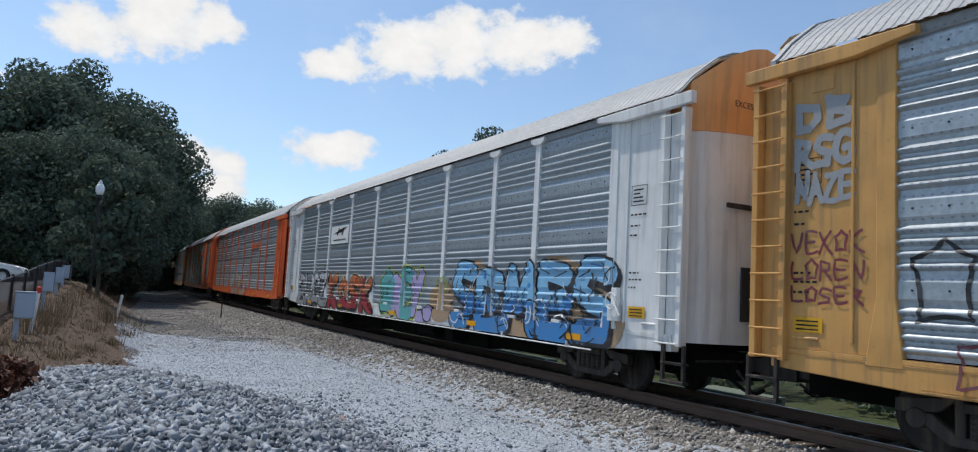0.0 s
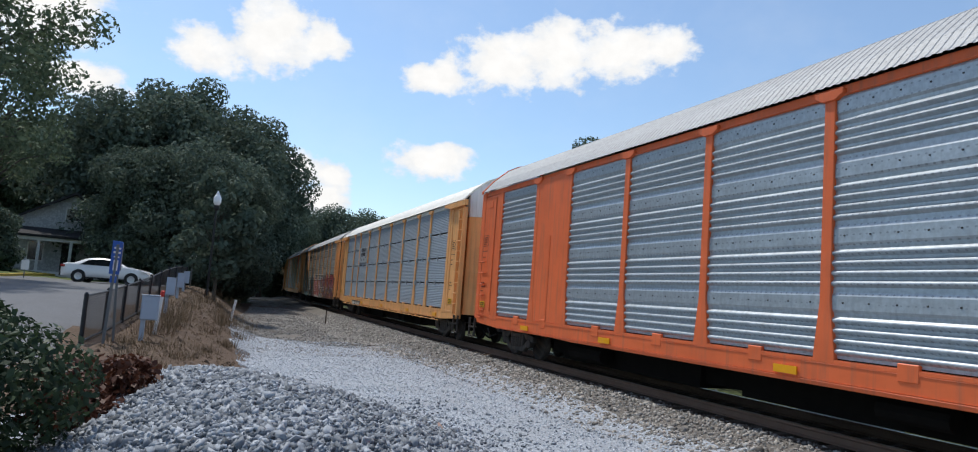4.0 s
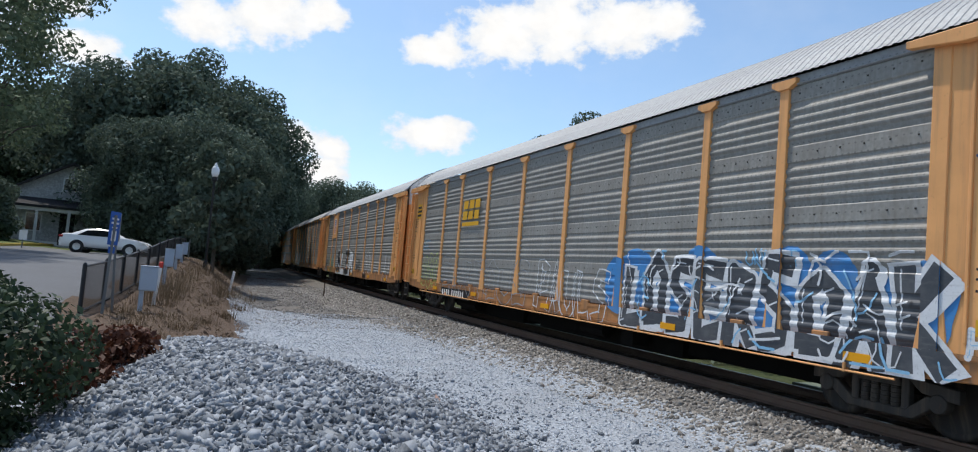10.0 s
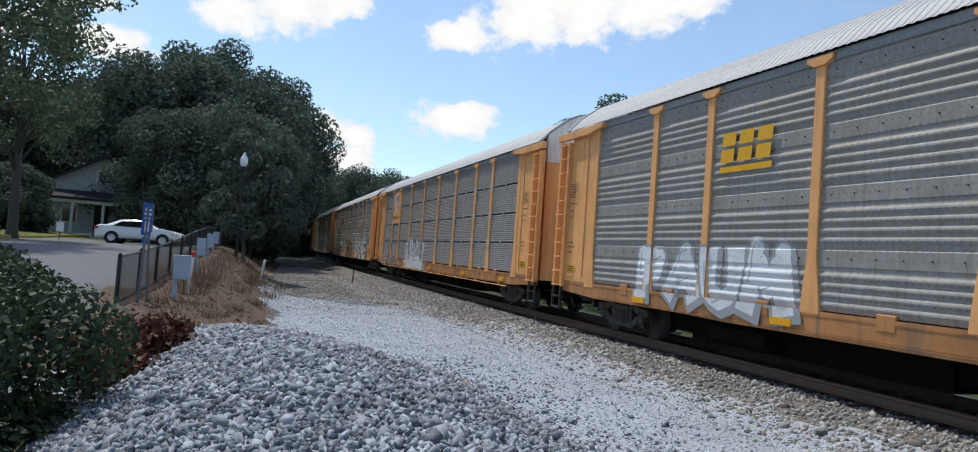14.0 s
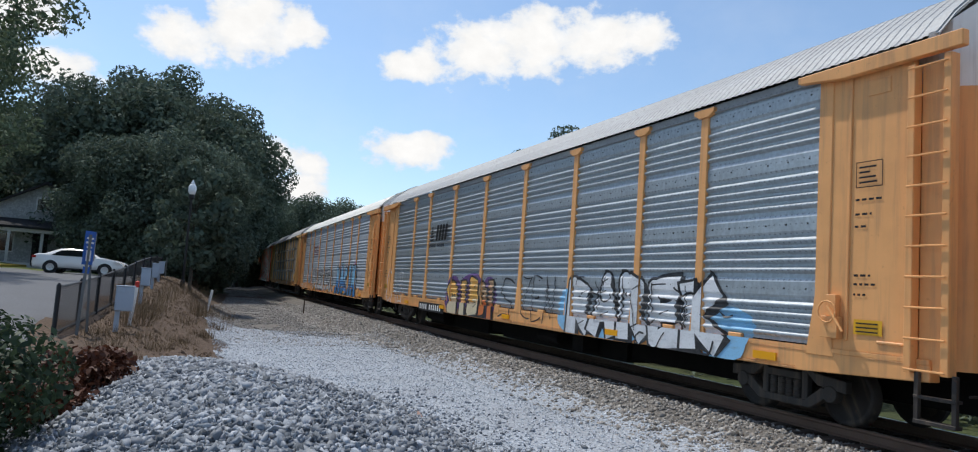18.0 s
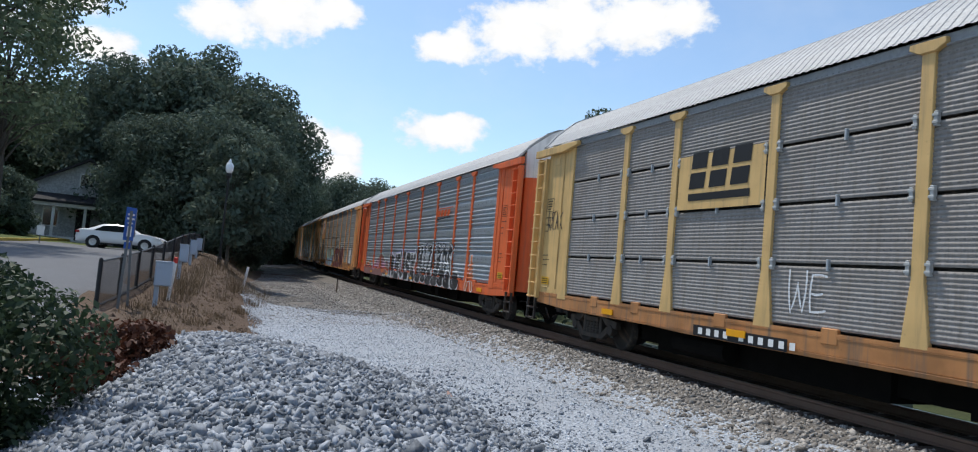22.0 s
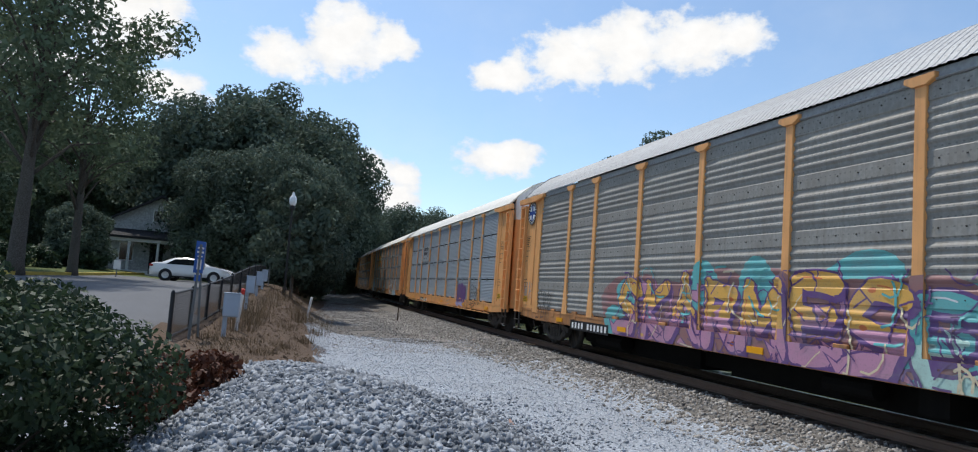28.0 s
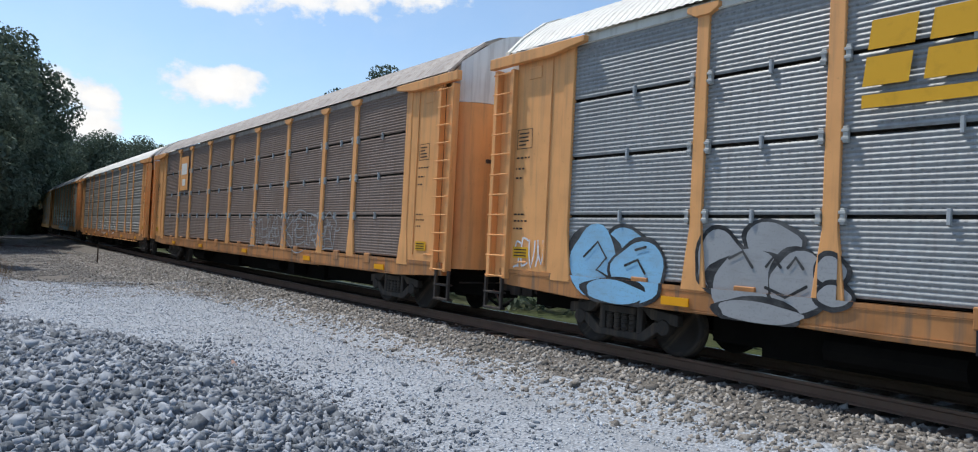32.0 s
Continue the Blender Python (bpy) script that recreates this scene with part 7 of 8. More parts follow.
# ---- the wood's hedges by the house, and the shrub beside the stone pile ----
def shrub(name, x, y, rx, ry, h, count, leaf, seed, label, material, category="shrub", turn=0.0):
    rg = random.Random(seed)
    cs, rs = [], []
    for _ in range(42):
        u, w = rg.uniform(-1, 1), rg.uniform(-1, 1)
        if u * u + w * w > 1:
            continue
        top = math.sqrt(max(0, 1 - u * u - w * w)) ** 0.4
        cs.append((u * rx * 0.85, w * ry * 0.85, h * (0.2 + 0.62 * top * rg.uniform(0.6, 1.0))))
        rs.append(0.28 * min(rx, ry) + 0.10 * h)
    for i in range(18):
        a = math.tau * (i + rg.random()) / 18
        cs.append((rx * 0.74 * math.cos(a), ry * 0.74 * math.sin(a), h * rg.uniform(0.08, 0.22)))
        rs.append(0.16 * min(rx, ry) + 0.08 * h)
    sh = thing(name, x, y, ground_z(x, y), turn, label, category)
    solid("foliage", leaf_mesh("foliage", cs, rs, count, leaf, seed, 0.8), material, sh)
    stems = merge([tube([(0.05 * i, 0, -0.1), (c[0] * 0.5, c[1] * 0.5, c[2] * 0.5), c], [0.02, 0.014, 0.006], 4) for i, c in enumerate(cs[:12])])
    solid("woody_base", mesh_of("woody_base", *stems), BARK, sh)
    return sh


x, y, z = at(-49.3, 7.3)
shrub("shrub", x, y, 1.50, 2.5, 2.0 - z, 78000, 0.038, 31, "dense glossy dark green shrub beside the stone pile", LEAF_SHRUB, turn=44)
x, y, z = at(-35.0, 8.9)
shrub("shrub", x, y, 0.5, 0.7, 0.62, 2600, 0.045, 32, "low dry red-brown shrub at the bank's foot", LEAF_RED)
x, y, z = at(-36.4, 7.8)
shrub("shrub", x, y, 0.4, 0.5, 0.4, 1500, 0.04, 33, "dry red-brown twiggy shrub", LEAF_RED)
for az_, d_, rx, ry, h in ((-47.5, 54, 4.5, 1.2, 1.6), (-44.2, 58, 4.0, 1.2, 1.5)):
    x, y, z = at(az_, d_)
    shrub("hedge", x, y, rx, ry, h, 5200, 0.12, int(d_), "clipped dark green hedge by the lawn", LEAF_SHRUB, "hedge", 44)


def blades(name, x, y, r, h, count, seed, label, material, category, bendy=0.5, width=0.008):
    """Tuft of thin bent blades."""
    rg = random.Random(seed)
    v, f = [], []
    for _ in range(count):
        a, q = rg.uniform(0, 6.283), r * math.sqrt(rg.random())
        bx, by = q * math.cos(a), q * math.sin(a)
        hh, out = h * rg.uniform(0.55, 1.1), bendy * h * rg.uniform(0.2, 1.0)
        d = a + rg.uniform(-0.8, 0.8)
        k = len(v)
        nx, ny = -math.sin(d) * width, math.cos(d) * width
        for t in (0, 0.5, 1.0):
            cx, cy, cz = bx + math.cos(d) * out * t * t, by + math.sin(d) * out * t * t, hh * (t - 0.25 * t * t * bendy)
            wv = 1 - 0.85 * t
            v += [(cx - nx * wv, cy - ny * wv, cz), (cx + nx * wv, cy + ny * wv, cz)]
        f += [(k, k + 1, k + 3, k + 2), (k + 2, k + 3, k + 5, k + 4)]
    t_ = thing(name, x, y, ground_z(x, y) - 0.02, 0, label, category)
    solid("blades", mesh_of("blades", v, f), material, t_)
    return t_


x, y, z = at(-46.9, 4.0)
blades("ornamental_grass", x, y, 0.16, 0.75, 520, 41, "tuft of pale straw-yellow ornamental grass", LEAF_STRAW, "grass", 0.9, 0.006)
rg_ = random.Random(50)
for i, (az_, d_, r, h, n) in enumerate(((-31.9, 19.5, 0.55, 1.0, 420), (-31.2, 21, 0.6, 1.1, 420), (-30.6, 23, 0.6, 1.0, 380), (-27.6, 26, 0.5, 1.15, 300), (-27.0, 28, 0.55, 1.0, 300), (-28.4, 22.5, 0.4, 0.7, 200), (-26.2, 25, 0.5, 0.75, 220),
                                        (-33.8, 17.6, 0.5, 0.35, 260), (-32.8, 16.4, 0.6, 0.3, 260), (-29.8, 27, 0.6, 0.8, 260), (-29.0, 31, 0.7, 0.9, 260), (-25.8, 31, 0.5, 0.8, 200), (-27.9, 34, 0.8, 0.8, 260), (-31.0, 17.0, 0.5, 0.3, 200),
                                        (-33.2, 14.6, 0.35, 0.45, 420), (-30.2, 15.6, 0.4, 0.3, 300), (-28.6, 18.2, 0.45, 0.35, 320), (-31.8, 14.2, 0.3, 0.3, 260), (-27.2, 21.0, 0.4, 0.4, 300))):
    x, y, z = at(az_, d_)
    blades("dry_weeds", x, y, r, h * 0.80, int(n * 0.46), 60 + i, "clump of dead brown weeds on the bank", LEAF_DRY, "weeds", 0.45, 0.0048)["group"] = "weeds on the bank"
# grass and litter on the bank
v, f = [], []
for _ in range(6500):
    o_, a_ = rg_.uniform(6.3, 10.4), rg_.uniform(9.5, 46)
    x, y = spot(o_, a_)
    if o_ < 12.3 - 4.6 * smooth(a_, 8, 16) or pile_height(offset(x, y), along(x, y)) > 0.02 or wob(x, y, 0.5, 5) < -0.15:
        continue
    z = ground_z(x, y)
    a, h = rg_.uniform(0, 6.28), rg_.uniform(0.03, 0.10)
    k = len(v)
    dx, dy = math.cos(a) * 0.012, math.sin(a) * 0.012
    v += [(x - dx, y - dy, z - 0.01), (x + dx, y + dy, z - 0.01), (x + dy * 9, y - dx * 9, z + h)]
    f.append((k, k + 1, k + 2))
tagged(solid("dead_grass", mesh_of("dead_grass", v, f), LEAF_DRY), "short dead grass on the dirt bank", "grass", kind="stuff")

# clods and litter on the dirt
v, f = [], []
for _ in range(2600):
    o_, a_ = rg_.uniform(6.3, 10.4), rg_.uniform(9.5, 40)
    x, y = spot(o_, a_)
    if o_ < 12.3 - 4.6 * smooth(a_, 8, 16) or pile_height(offset(x, y), along(x, y)) > 0.02:
        continue
    z, r, k = ground_z(x, y), 0.015 + 0.075 * rg_.random() ** 3, len(v)
    for i in range(5):
        a, q = math.tau * i / 5, r * rg_.uniform(0.7, 1.3)
        v.append((x + q * math.cos(a), y + q * math.sin(a), z - 0.01))
    v.append((x + 0.3 * r * rg_.uniform(-1, 1), y + 0.3 * r * rg_.uniform(-1, 1), z + r * rg_.uniform(0.5, 0.9)))
    f += [(k + i, k + (i + 1) % 5, k + 5) for i in range(5)]
tagged(solid("dirt_clods", mesh_of("dirt_clods", v, f), gm.materials[0]), "loose brown clods on the dirt bank", "dirt", kind="stuff")

# shaded undergrowth beyond the line
cs_, rs_ = [], []
for i in range(520):
    a_ = -26 + 130 * (i + rg_.random()) / 520
    o_ = rg_.uniform(-9.5, -6.4)
    x, y = spot(o_, a_)
    cs_.append((x, y, ground_z(x, y) + rg_.uniform(0.2, 1.5)))
    rs_.append(rg_.uniform(0.55, 1.0))
tagged(solid("undergrowth", leaf_mesh("undergrowth", cs_, rs_, 42000, 0.13, 93, 0.9), LEAF_HAZED), "dense dark undergrowth beyond the railway line", "undergrowth", kind="stuff")

# ---- fence, signs, posts ----
FENCE_BLACK = flat_paint("black fence coating", (0.025, 0.027, 0.03), 0.5)
GREY_BOX = flat_paint("blue-grey enclosure paint", (0.42, 0.49, 0.58), 0.5, 0.1)
SIGN_BLUE = flat_paint("sign blue", (0.03, 0.12, 0.42), 0.4, 0.08)
SIGN_STEEL = flat_paint("dull steel post", (0.16, 0.17, 0.17), 0.5)
WHITE_PLASTIC = flat_paint("white marker plastic", (0.78, 0.78, 0.76), 0.5, 0.08)
RED_PLASTIC = flat_paint("red marker cap", (0.55, 0.04, 0.03), 0.5)
IRON_BLACK = flat_paint("black lamp iron", (0.015, 0.015, 0.016), 0.45)
fa, fb = Vector(at(-36.5, 17.0)[:2]), Vector(at(-30.35, 37)[:2])
fence = thing("fence", fa.x, fa.y, 0, 0, "black chain-link fence between the bank and parking lot", "fence")
N_BAY = 9
FENCE_H = 0.98


def fence_at(t):
    p_ = fa.lerp(fb, t)
    return p_.x, p_.y, ground_z(p_.x, p_.y) - 0.02


for i in range(N_BAY + 1):
    x, y, z = fence_at(i / N_BAY)
    me = mesh_of("fence_post", *merge([tube([(0, 0, -0.3), (0, 0, FENCE_H + 0.04)], [0.045, 0.045], 8), tube([(0, 0, FENCE_H + 0.04), (0, 0, FENCE_H + 0.08)], [0.042, 0.02], 8)]))
    solid("fence_post", me, FENCE_BLACK, fence, Matrix.Translation((x - fa.x, y - fa.y, z)))
for i in range(N_BAY):
    p0, p1 = Vector(fence_at(i / N_BAY)), Vector(fence_at((i + 1) / N_BAY))
    d = p1 - p0
    base = p0 - Vector((fa.x, fa.y, 0))
    rails = []
    for zz in (0.06, FENCE_H):
        rails.append(tube([tuple(base + Vector((0, 0, zz))), tuple(base + d + Vector((0, 0, zz)))], [0.026, 0.026], 6))
    solid("fence_rail", mesh_of("fence_rail", *merge(rails)), FENCE_BLACK, fence)
    n = 32
    side = d.normalized().cross(Vector((0, 0, 1))) * 0.004
    vv, ff = [], []
    for dirn in (1, -1):
        for j in range(-9, n):
            s0, s1 = j / n, (j + 9) / n
            u0, w0, u1, w1 = s0, 0.0, s1, 1.0
            if u0 < 0:
                w0, u0 = -u0 / (s1 - s0), 0.0
            if u1 > 1:
                w1, u1 = 1 - (u1 - 1) / (s1 - s0), 1.0
            if dirn < 0:
                w0, w1 = 1 - w0, 1 - w1
            a = base + d * u0 + Vector((0, 0, 0.06 + (FENCE_H - 0.06) * w0))
            b = base + d * u1 + Vector((0, 0, 0.06 + (FENCE_H - 0.06) * w1))
            k = len(vv)
            up = Vector((0, 0, 0.021))
            vv += [tuple(a - up + side * dirn), tuple(b - up + side * dirn), tuple(b + up + side * dirn), tuple(a + up + side * dirn)]
            ff.append((k, k + 1, k + 2, k + 3))
    solid("chain_link_mesh", mesh_of("chain_link_mesh", vv, ff), FENCE_BLACK, fence)

# blue parking sign and the one behind, seen on edge
x, y, z = at(-35.15, 17.2)
sign = thing("parking_sign", x, y, 0.28, 0, "blue accessible-parking sign on a dark steel post", "sign")
solid("post", Shape().box(-0.03, 0.03, -0.02, 0.02, -0.3, 2.05).mesh("post", 0.004), SIGN_STEEL, sign, pose(0, 0, 0, 0, 1.5, 34))
solid("sign_panel", Shape().box(-0.155, 0.155, -0.028, -0.022, 1.42, 2.12).mesh("sign_panel", 0.002), SIGN_BLUE, sign, pose(0, 0, 0, 0, 1.5, 86))
sym = Shape().box(-0.07, 0.07, -0.034, -0.029, 1.50, 1.72).box(-0.11, 0.11, -0.034, -0.029, 1.86, 1.90).box(-0.10, 0.10, -0.034, -0.029, 1.95, 1.99).box(-0.08, 0.08, -0.034, -0.029, 1.77, 1.80)
solid("sign_symbol", sym.mesh("sign_symbol"), LETTER_WHITE, sign, pose(0, 0, 0, 0, 1.5, 86), "white symbol and bars")
solid("lower_panel", Shape().box(-0.10, 0.10, -0.028, -0.022, 1.24, 1.38).mesh("lower_panel", 0.002), SIGN_BLUE, sign, pose(0, 0, 0, 0, 1.5, 86))
x, y, z = at(-34.55, 17.6)
sign2 = thing("sign_post", x, y, 0.28, 0, "dark steel sign post with its panel seen on edge", "sign")
solid("post", Shape().box(-0.025, 0.025, -0.02, 0.02, -0.3, 2.1).mesh("post", 0.004), SIGN_STEEL, sign2, pose(0, 0, 0, 0, -3, 34))
solid("sign_panel", Shape().box(-0.15, 0.15, 0.021, 0.027, 1.5, 2.1).mesh("sign_panel", 0.002), SIGN_STEEL, sign2, pose(0, 0, 0, 0, -3, 118))


def utility_box(az_, d_, h, w, zb, label):
    x, y, _ = at(az_, d_)
    ub = thing("utility_box", x, y, zb, 30, label, "utility box", "utility boxes along the fence")
    solid("post", Shape().box(-0.05, 0.05, -0.04, 0.04, -0.3, h * 0.98).mesh("post", 0.006), GREY_BOX, ub, pose(-w * 0.32, 0.06, 0))
    solid("enclosure", Shape().box(-w / 2, w / 2, -0.09, 0.09, h * 0.5, h).mesh("enclosure", 0.012), GREY_BOX, ub)
    solid("door", Shape().box(-w / 2 + 0.02, w / 2 - 0.02, -0.105, -0.09, h * 0.52, h * 0.98).mesh("door", 0.005), GREY_BOX, ub)
    solid("cap", Shape().box(-w / 2 - 0.015, w / 2 + 0.015, -0.115, 0.10, h, h + 0.02).mesh("cap", 0.004), GREY_BOX, ub)


utility_box(-32.45, 18.0, 1.08, 0.36, 0.20, "blue-grey steel utility box on a post")
utility_box(-31.25, 24.0, 1.05, 0.26, 0.64, "blue-grey utility box on a post, farther along the fence")
utility_box(-30.65, 29.0, 1.05, 0.24, 0.82, "small blue-grey utility box by the fence")
utility_box(-30.3, 33.0, 1.0, 0.24, 0.98, "small blue-grey utility box near the lamp")


def marker(az_, d_, h, r, lean, red, label, z=None):
    x, y, zg = at(az_, d_)
    mk = thing("marker_post", x, y, zg if z is None else z, 0, label, "marker post")
    mk.matrix_world = mk.matrix_world @ pose(0, 0, 0, 0, lean, 0)
    solid("shaft", mesh_of("shaft", *tube([(0, 0, -0.2), (0, 0, h)], [r, r], 8)), WHITE_PLASTIC, mk)
    if red:
        solid("cap", mesh_of("cap", *tube([(0, 0, h), (0, 0, h + 0.13), (0, 0, h + 0.15)], [r * 1.15, r * 1.15, r * 0.5], 8)), RED_PLASTIC, mk, None, "red cap")


marker(-31.95, 19.5, 0.86, 0.045, 5, True, "white marker post with a red cap", 0.38)
marker(-26.95, 31.5, 0.85, 0.055, 9, False, "leaning white marker post on the bank")
x, y, zg = at(-20.1, 44.5)
stake = thing("stake", x, y, zg, 0, "thin dark wooden stake beside the ballast", "stake")
solid("shaft", Shape().box(-0.035, 0.035, -0.02, 0.02, -0.2, 0.92).mesh("shaft", 0.008), WOOD, stake)
x, y, zg = at(-30.0, 41.5)
small_sign = thing("notice_sign", x, y, 1.1, 0, "small white notice sign on a thin post", "sign")
solid("post", Shape().box(-0.025, 0.025, -0.02, 0.02, -0.3, 1.9).mesh("post", 0.003), SIGN_STEEL, small_sign)
solid("sign_panel", Shape().box(-0.17, 0.17, -0.03, -0.022, 1.42, 1.98).mesh("sign_panel", 0.003), WHITE_PLASTIC, small_sign, pose(0, 0, 0, 0, 0, 28))
solid("sign_text", Shape().box(-0.10, 0.10, -0.036, -0.031, 1.55, 1.60).box(-0.10, 0.10, -0.036, -0.031, 1.66, 1.71).box(-0.05, 0.05, -0.036, -0.031, 1.78, 1.86).mesh("sign_text"), INK, small_sign, pose(0, 0, 0, 0, 0, 28), "dark bars")
for az_, d_, zz, nm in ((-40.3, 50, 1.28, "small white sign on a stand on the grass island"), (-34.0, 62, 1.3, "small white sign in front of the wood")):
    x, y, zg = at(az_, d_)
    sg = thing("notice_sign", x, y, zg, 35, nm, "sign")
    solid("post", Shape().box(-0.03, 0.03, -0.02, 0.02, -0.2, 0.7 if d_ < 55 else 1.8).mesh("post", 0.003), SIGN_STEEL, sg)
    hh = 0.5 if d_ < 55 else 1.5
    solid("sign_panel", Shape().box(-0.2, 0.2, -0.03, -0.022, hh, hh + 0.55).mesh("sign_panel", 0.003), WHITE_PLASTIC, sg)

# street lamp
GLOBE = Nodes("frosted lamp glass")
GLOBE = GLOBE.done((0.82, 0.84, 0.85), 0.25, 0.0, 0.5)
x, y, zg = at(-28.8, 35.0)
lamp = thing("street_lamp", x, y, 0.70, 0, "black iron street lamp with a white acorn globe", "street lamp")
LAMP_H = 4.38
solid("pole", mesh_of("pole", *merge([tube([(0, 0, -0.2), (0, 0, 0.5), (0, 0, 0.6), (0, 0, LAMP_H - 0.25)], [0.11, 0.10, 0.055, 0.045], 10)])), IRON_BLACK, lamp)
solid("fitter", mesh_of("fitter", *tube([(0, 0, LAMP_H - 0.25), (0, 0, LAMP_H - 0.15), (0, 0, LAMP_H)], [0.05, 0.13, 0.11], 12)), IRON_BLACK, lamp)
gv_, gf_ = tube([(0, 0, LAMP_H), (0, 0, LAMP_H + 0.14), (0, 0, LAMP_H + 0.34), (0, 0, LAMP_H + 0.46), (0, 0, LAMP_H + 0.50)], [0.11, 0.17, 0.17, 0.11, 0.03], 14)
solid("globe", mesh_of("globe", gv_, gf_, True), GLOBE, lamp, None, "white frosted acorn globe")
solid("finial", mesh_of("finial", *tube([(0, 0, LAMP_H + 0.49), (0, 0, LAMP_H + 0.56), (0, 0, LAMP_H + 0.66)], [0.09, 0.06, 0.015], 10)), GLOBE, lamp)

# ---- parked car ----
CAR_WHITE = Nodes("white car lacquer")
CAR_WHITE.b.inputs["Coat Weight"].default_value = 0.6
CAR_WHITE = CAR_WHITE.done((0.80, 0.81, 0.82), 0.25)
GLASS_DARK = Nodes("tinted car glass").done((0.012, 0.014, 0.016), 0.06, 0.0, 0.6)
TYRE = Nodes("tyre rubber").done((0.018, 0.018, 0.019), 0.8)
ALLOY = Nodes("alloy wheel").done((0.45, 0.45, 0.46), 0.3, 0.8)
TAIL = Nodes("red tail lamp").done((0.30, 0.01, 0.012), 0.2)


def saloon(x, y, z, turn):
    """Four-door saloon: body, glasshouse, wheels, lamps. Nose towards local +x."""
    car = thing("parked_car", x, y, z, turn, "white four-door saloon parked on the asphalt lot", "car")
    top = [(-2.42, 0.62), (-2.40, 0.92), (-2.22, 1.06), (-1.75, 1.10), (-1.05, 1.42), (-0.35, 1.48), (0.35, 1.44), (1.15, 1.02), (1.75, 0.94), (2.25, 0.80), (2.42, 0.60)]
    low = 0.30
    v, f = [], []
    n = len(top)
    rings = []
    for x_, zt in top:
        belt = min(zt, 0.95)
        half = 0.92 - 0.12 * max(0, abs(x_) - 1.7) / 0.7
        roof = half - 0.24 * max(0.0, (zt - belt) / 0.5)
        rings.append([(x_, -half, low), (x_, -half - 0.0, 0.62 if belt > 0.62 else belt), (x_, -half + 0.02, belt), (x_, -roof, zt), (x_, roof, zt), (x_, half - 0.02, belt), (x_, half, 0.62 if belt > 0.62 else belt), (x_, half, low)])
    for r in rings:
        v += r
    m = 8
    for i in range(n - 1):
        for j in range(m):
            f.append((i * m + j, i * m + (j + 1) % m, (i + 1) * m + (j + 1) % m, (i + 1) * m + j))
    f += [tuple(range(m)), tuple(range((n - 1) * m + m - 1, (n - 1) * m - 1, -1))]
    me = mesh_of("body", v, f)
    bm = bmesh.new()
    bm.from_mesh(me)
    bmesh.ops.recalc_face_normals(bm, faces=bm.faces)
    bmesh.ops.bevel(bm, geom=[e for e in bm.edges if len(e.link_faces) == 2 and e.calc_face_angle(0) > 0.35], offset=0.035, segments=2, affect="EDGES")
    bm.to_mesh(me)
    bm.free()
    me.shade_smooth()
    solid("body", me, CAR_WHITE, car)
    for sd in (-1, 1):
        win = [(-1.45, 1.02), (-0.98, 1.33), (-0.32, 1.40), (0.30, 1.36), (0.92, 1.02)]
        pts = []
        for a, zz in win:
            half = 0.905 - 0.24 * max(0.0, (zz - 0.95) / 0.5)
            pts.append((a, half * sd + 0.012 * sd, zz))
        solid("side_window", mesh_of("side_window", pts, [tuple(range(5))]), GLASS_DARK, car)
        solid("door_pillar", Shape().box(-0.34, -0.28, min(0.80 * sd, 0.91 * sd), max(0.80 * sd, 0.91 * sd), 1.0, 1.02).mesh("door_pillar"), CAR_WHITE, car)
        solid("mirror", Shape().box(0.72, 0.90, min(0.93 * sd, 1.10 * sd), max(0.93 * sd, 1.10 * sd), 0.98, 1.12).mesh("mirror", 0.03), CAR_WHITE, car)
        solid("tail_lamp", Shape().box(-2.44, -2.22, min(0.5 * sd, 0.86 * sd), max(0.5 * sd, 0.86 * sd), 0.82, 0.96).mesh("tail_lamp", 0.02), TAIL, car, None, "red tail lamp")
        solid("sill_trim", Shape().box(-1.3, 1.3, min(0.90 * sd, 0.94 * sd), max(0.90 * sd, 0.94 * sd), 0.24, 0.32).mesh("sill_trim", 0.01), TYRE, car)
        for wx in (-1.42, 1.43):
            tv, tf = lathe([(-0.11, 0.20), (-0.11, 0.32), (-0.08, 0.335), (0.08, 0.335), (0.11, 0.32), (0.11, 0.20)], 24)
            w = solid("wheel", mesh_of("tyre", tv, tf, True), TYRE, car, pose(wx, 0.83 * sd, 0.335))
            rv, rf = lathe([(0.112 * sd, 0.01), (0.10 * sd, 0.08), (0.118 * sd, 0.20), (0.10 * sd, 0.225)], 20)
            solid("rim", mesh_of("rim", rv, rf), ALLOY, w)
            arch, af = lathe([(0.09 * sd, 0.30), (0.10 * sd, 0.40)], 20)
            solid("wheel_arch", mesh_of("wheel_arch", arch, af), TYRE, w)
    solid("rear_window", mesh_of("rear_window", [(-1.70, -0.66, 1.115), (-1.70, 0.66, 1.115), (-1.07, 0.60, 1.425), (-1.07, -0.60, 1.425)], [(0, 1, 2, 3)]), GLASS_DARK, car)
    solid("windscreen", mesh_of("windscreen", [(0.40, -0.58, 1.43), (0.40, 0.58, 1.43), (1.12, 0.68, 1.055), (1.12, -0.68, 1.055)], [(0, 1, 2, 3)]), GLASS_DARK, car)
    solid("rear_bumper", Shape().box(-2.50, -2.36, -0.80, 0.80, 0.30, 0.52).mesh("rear_bumper", 0.03), TYRE, car)
    return car


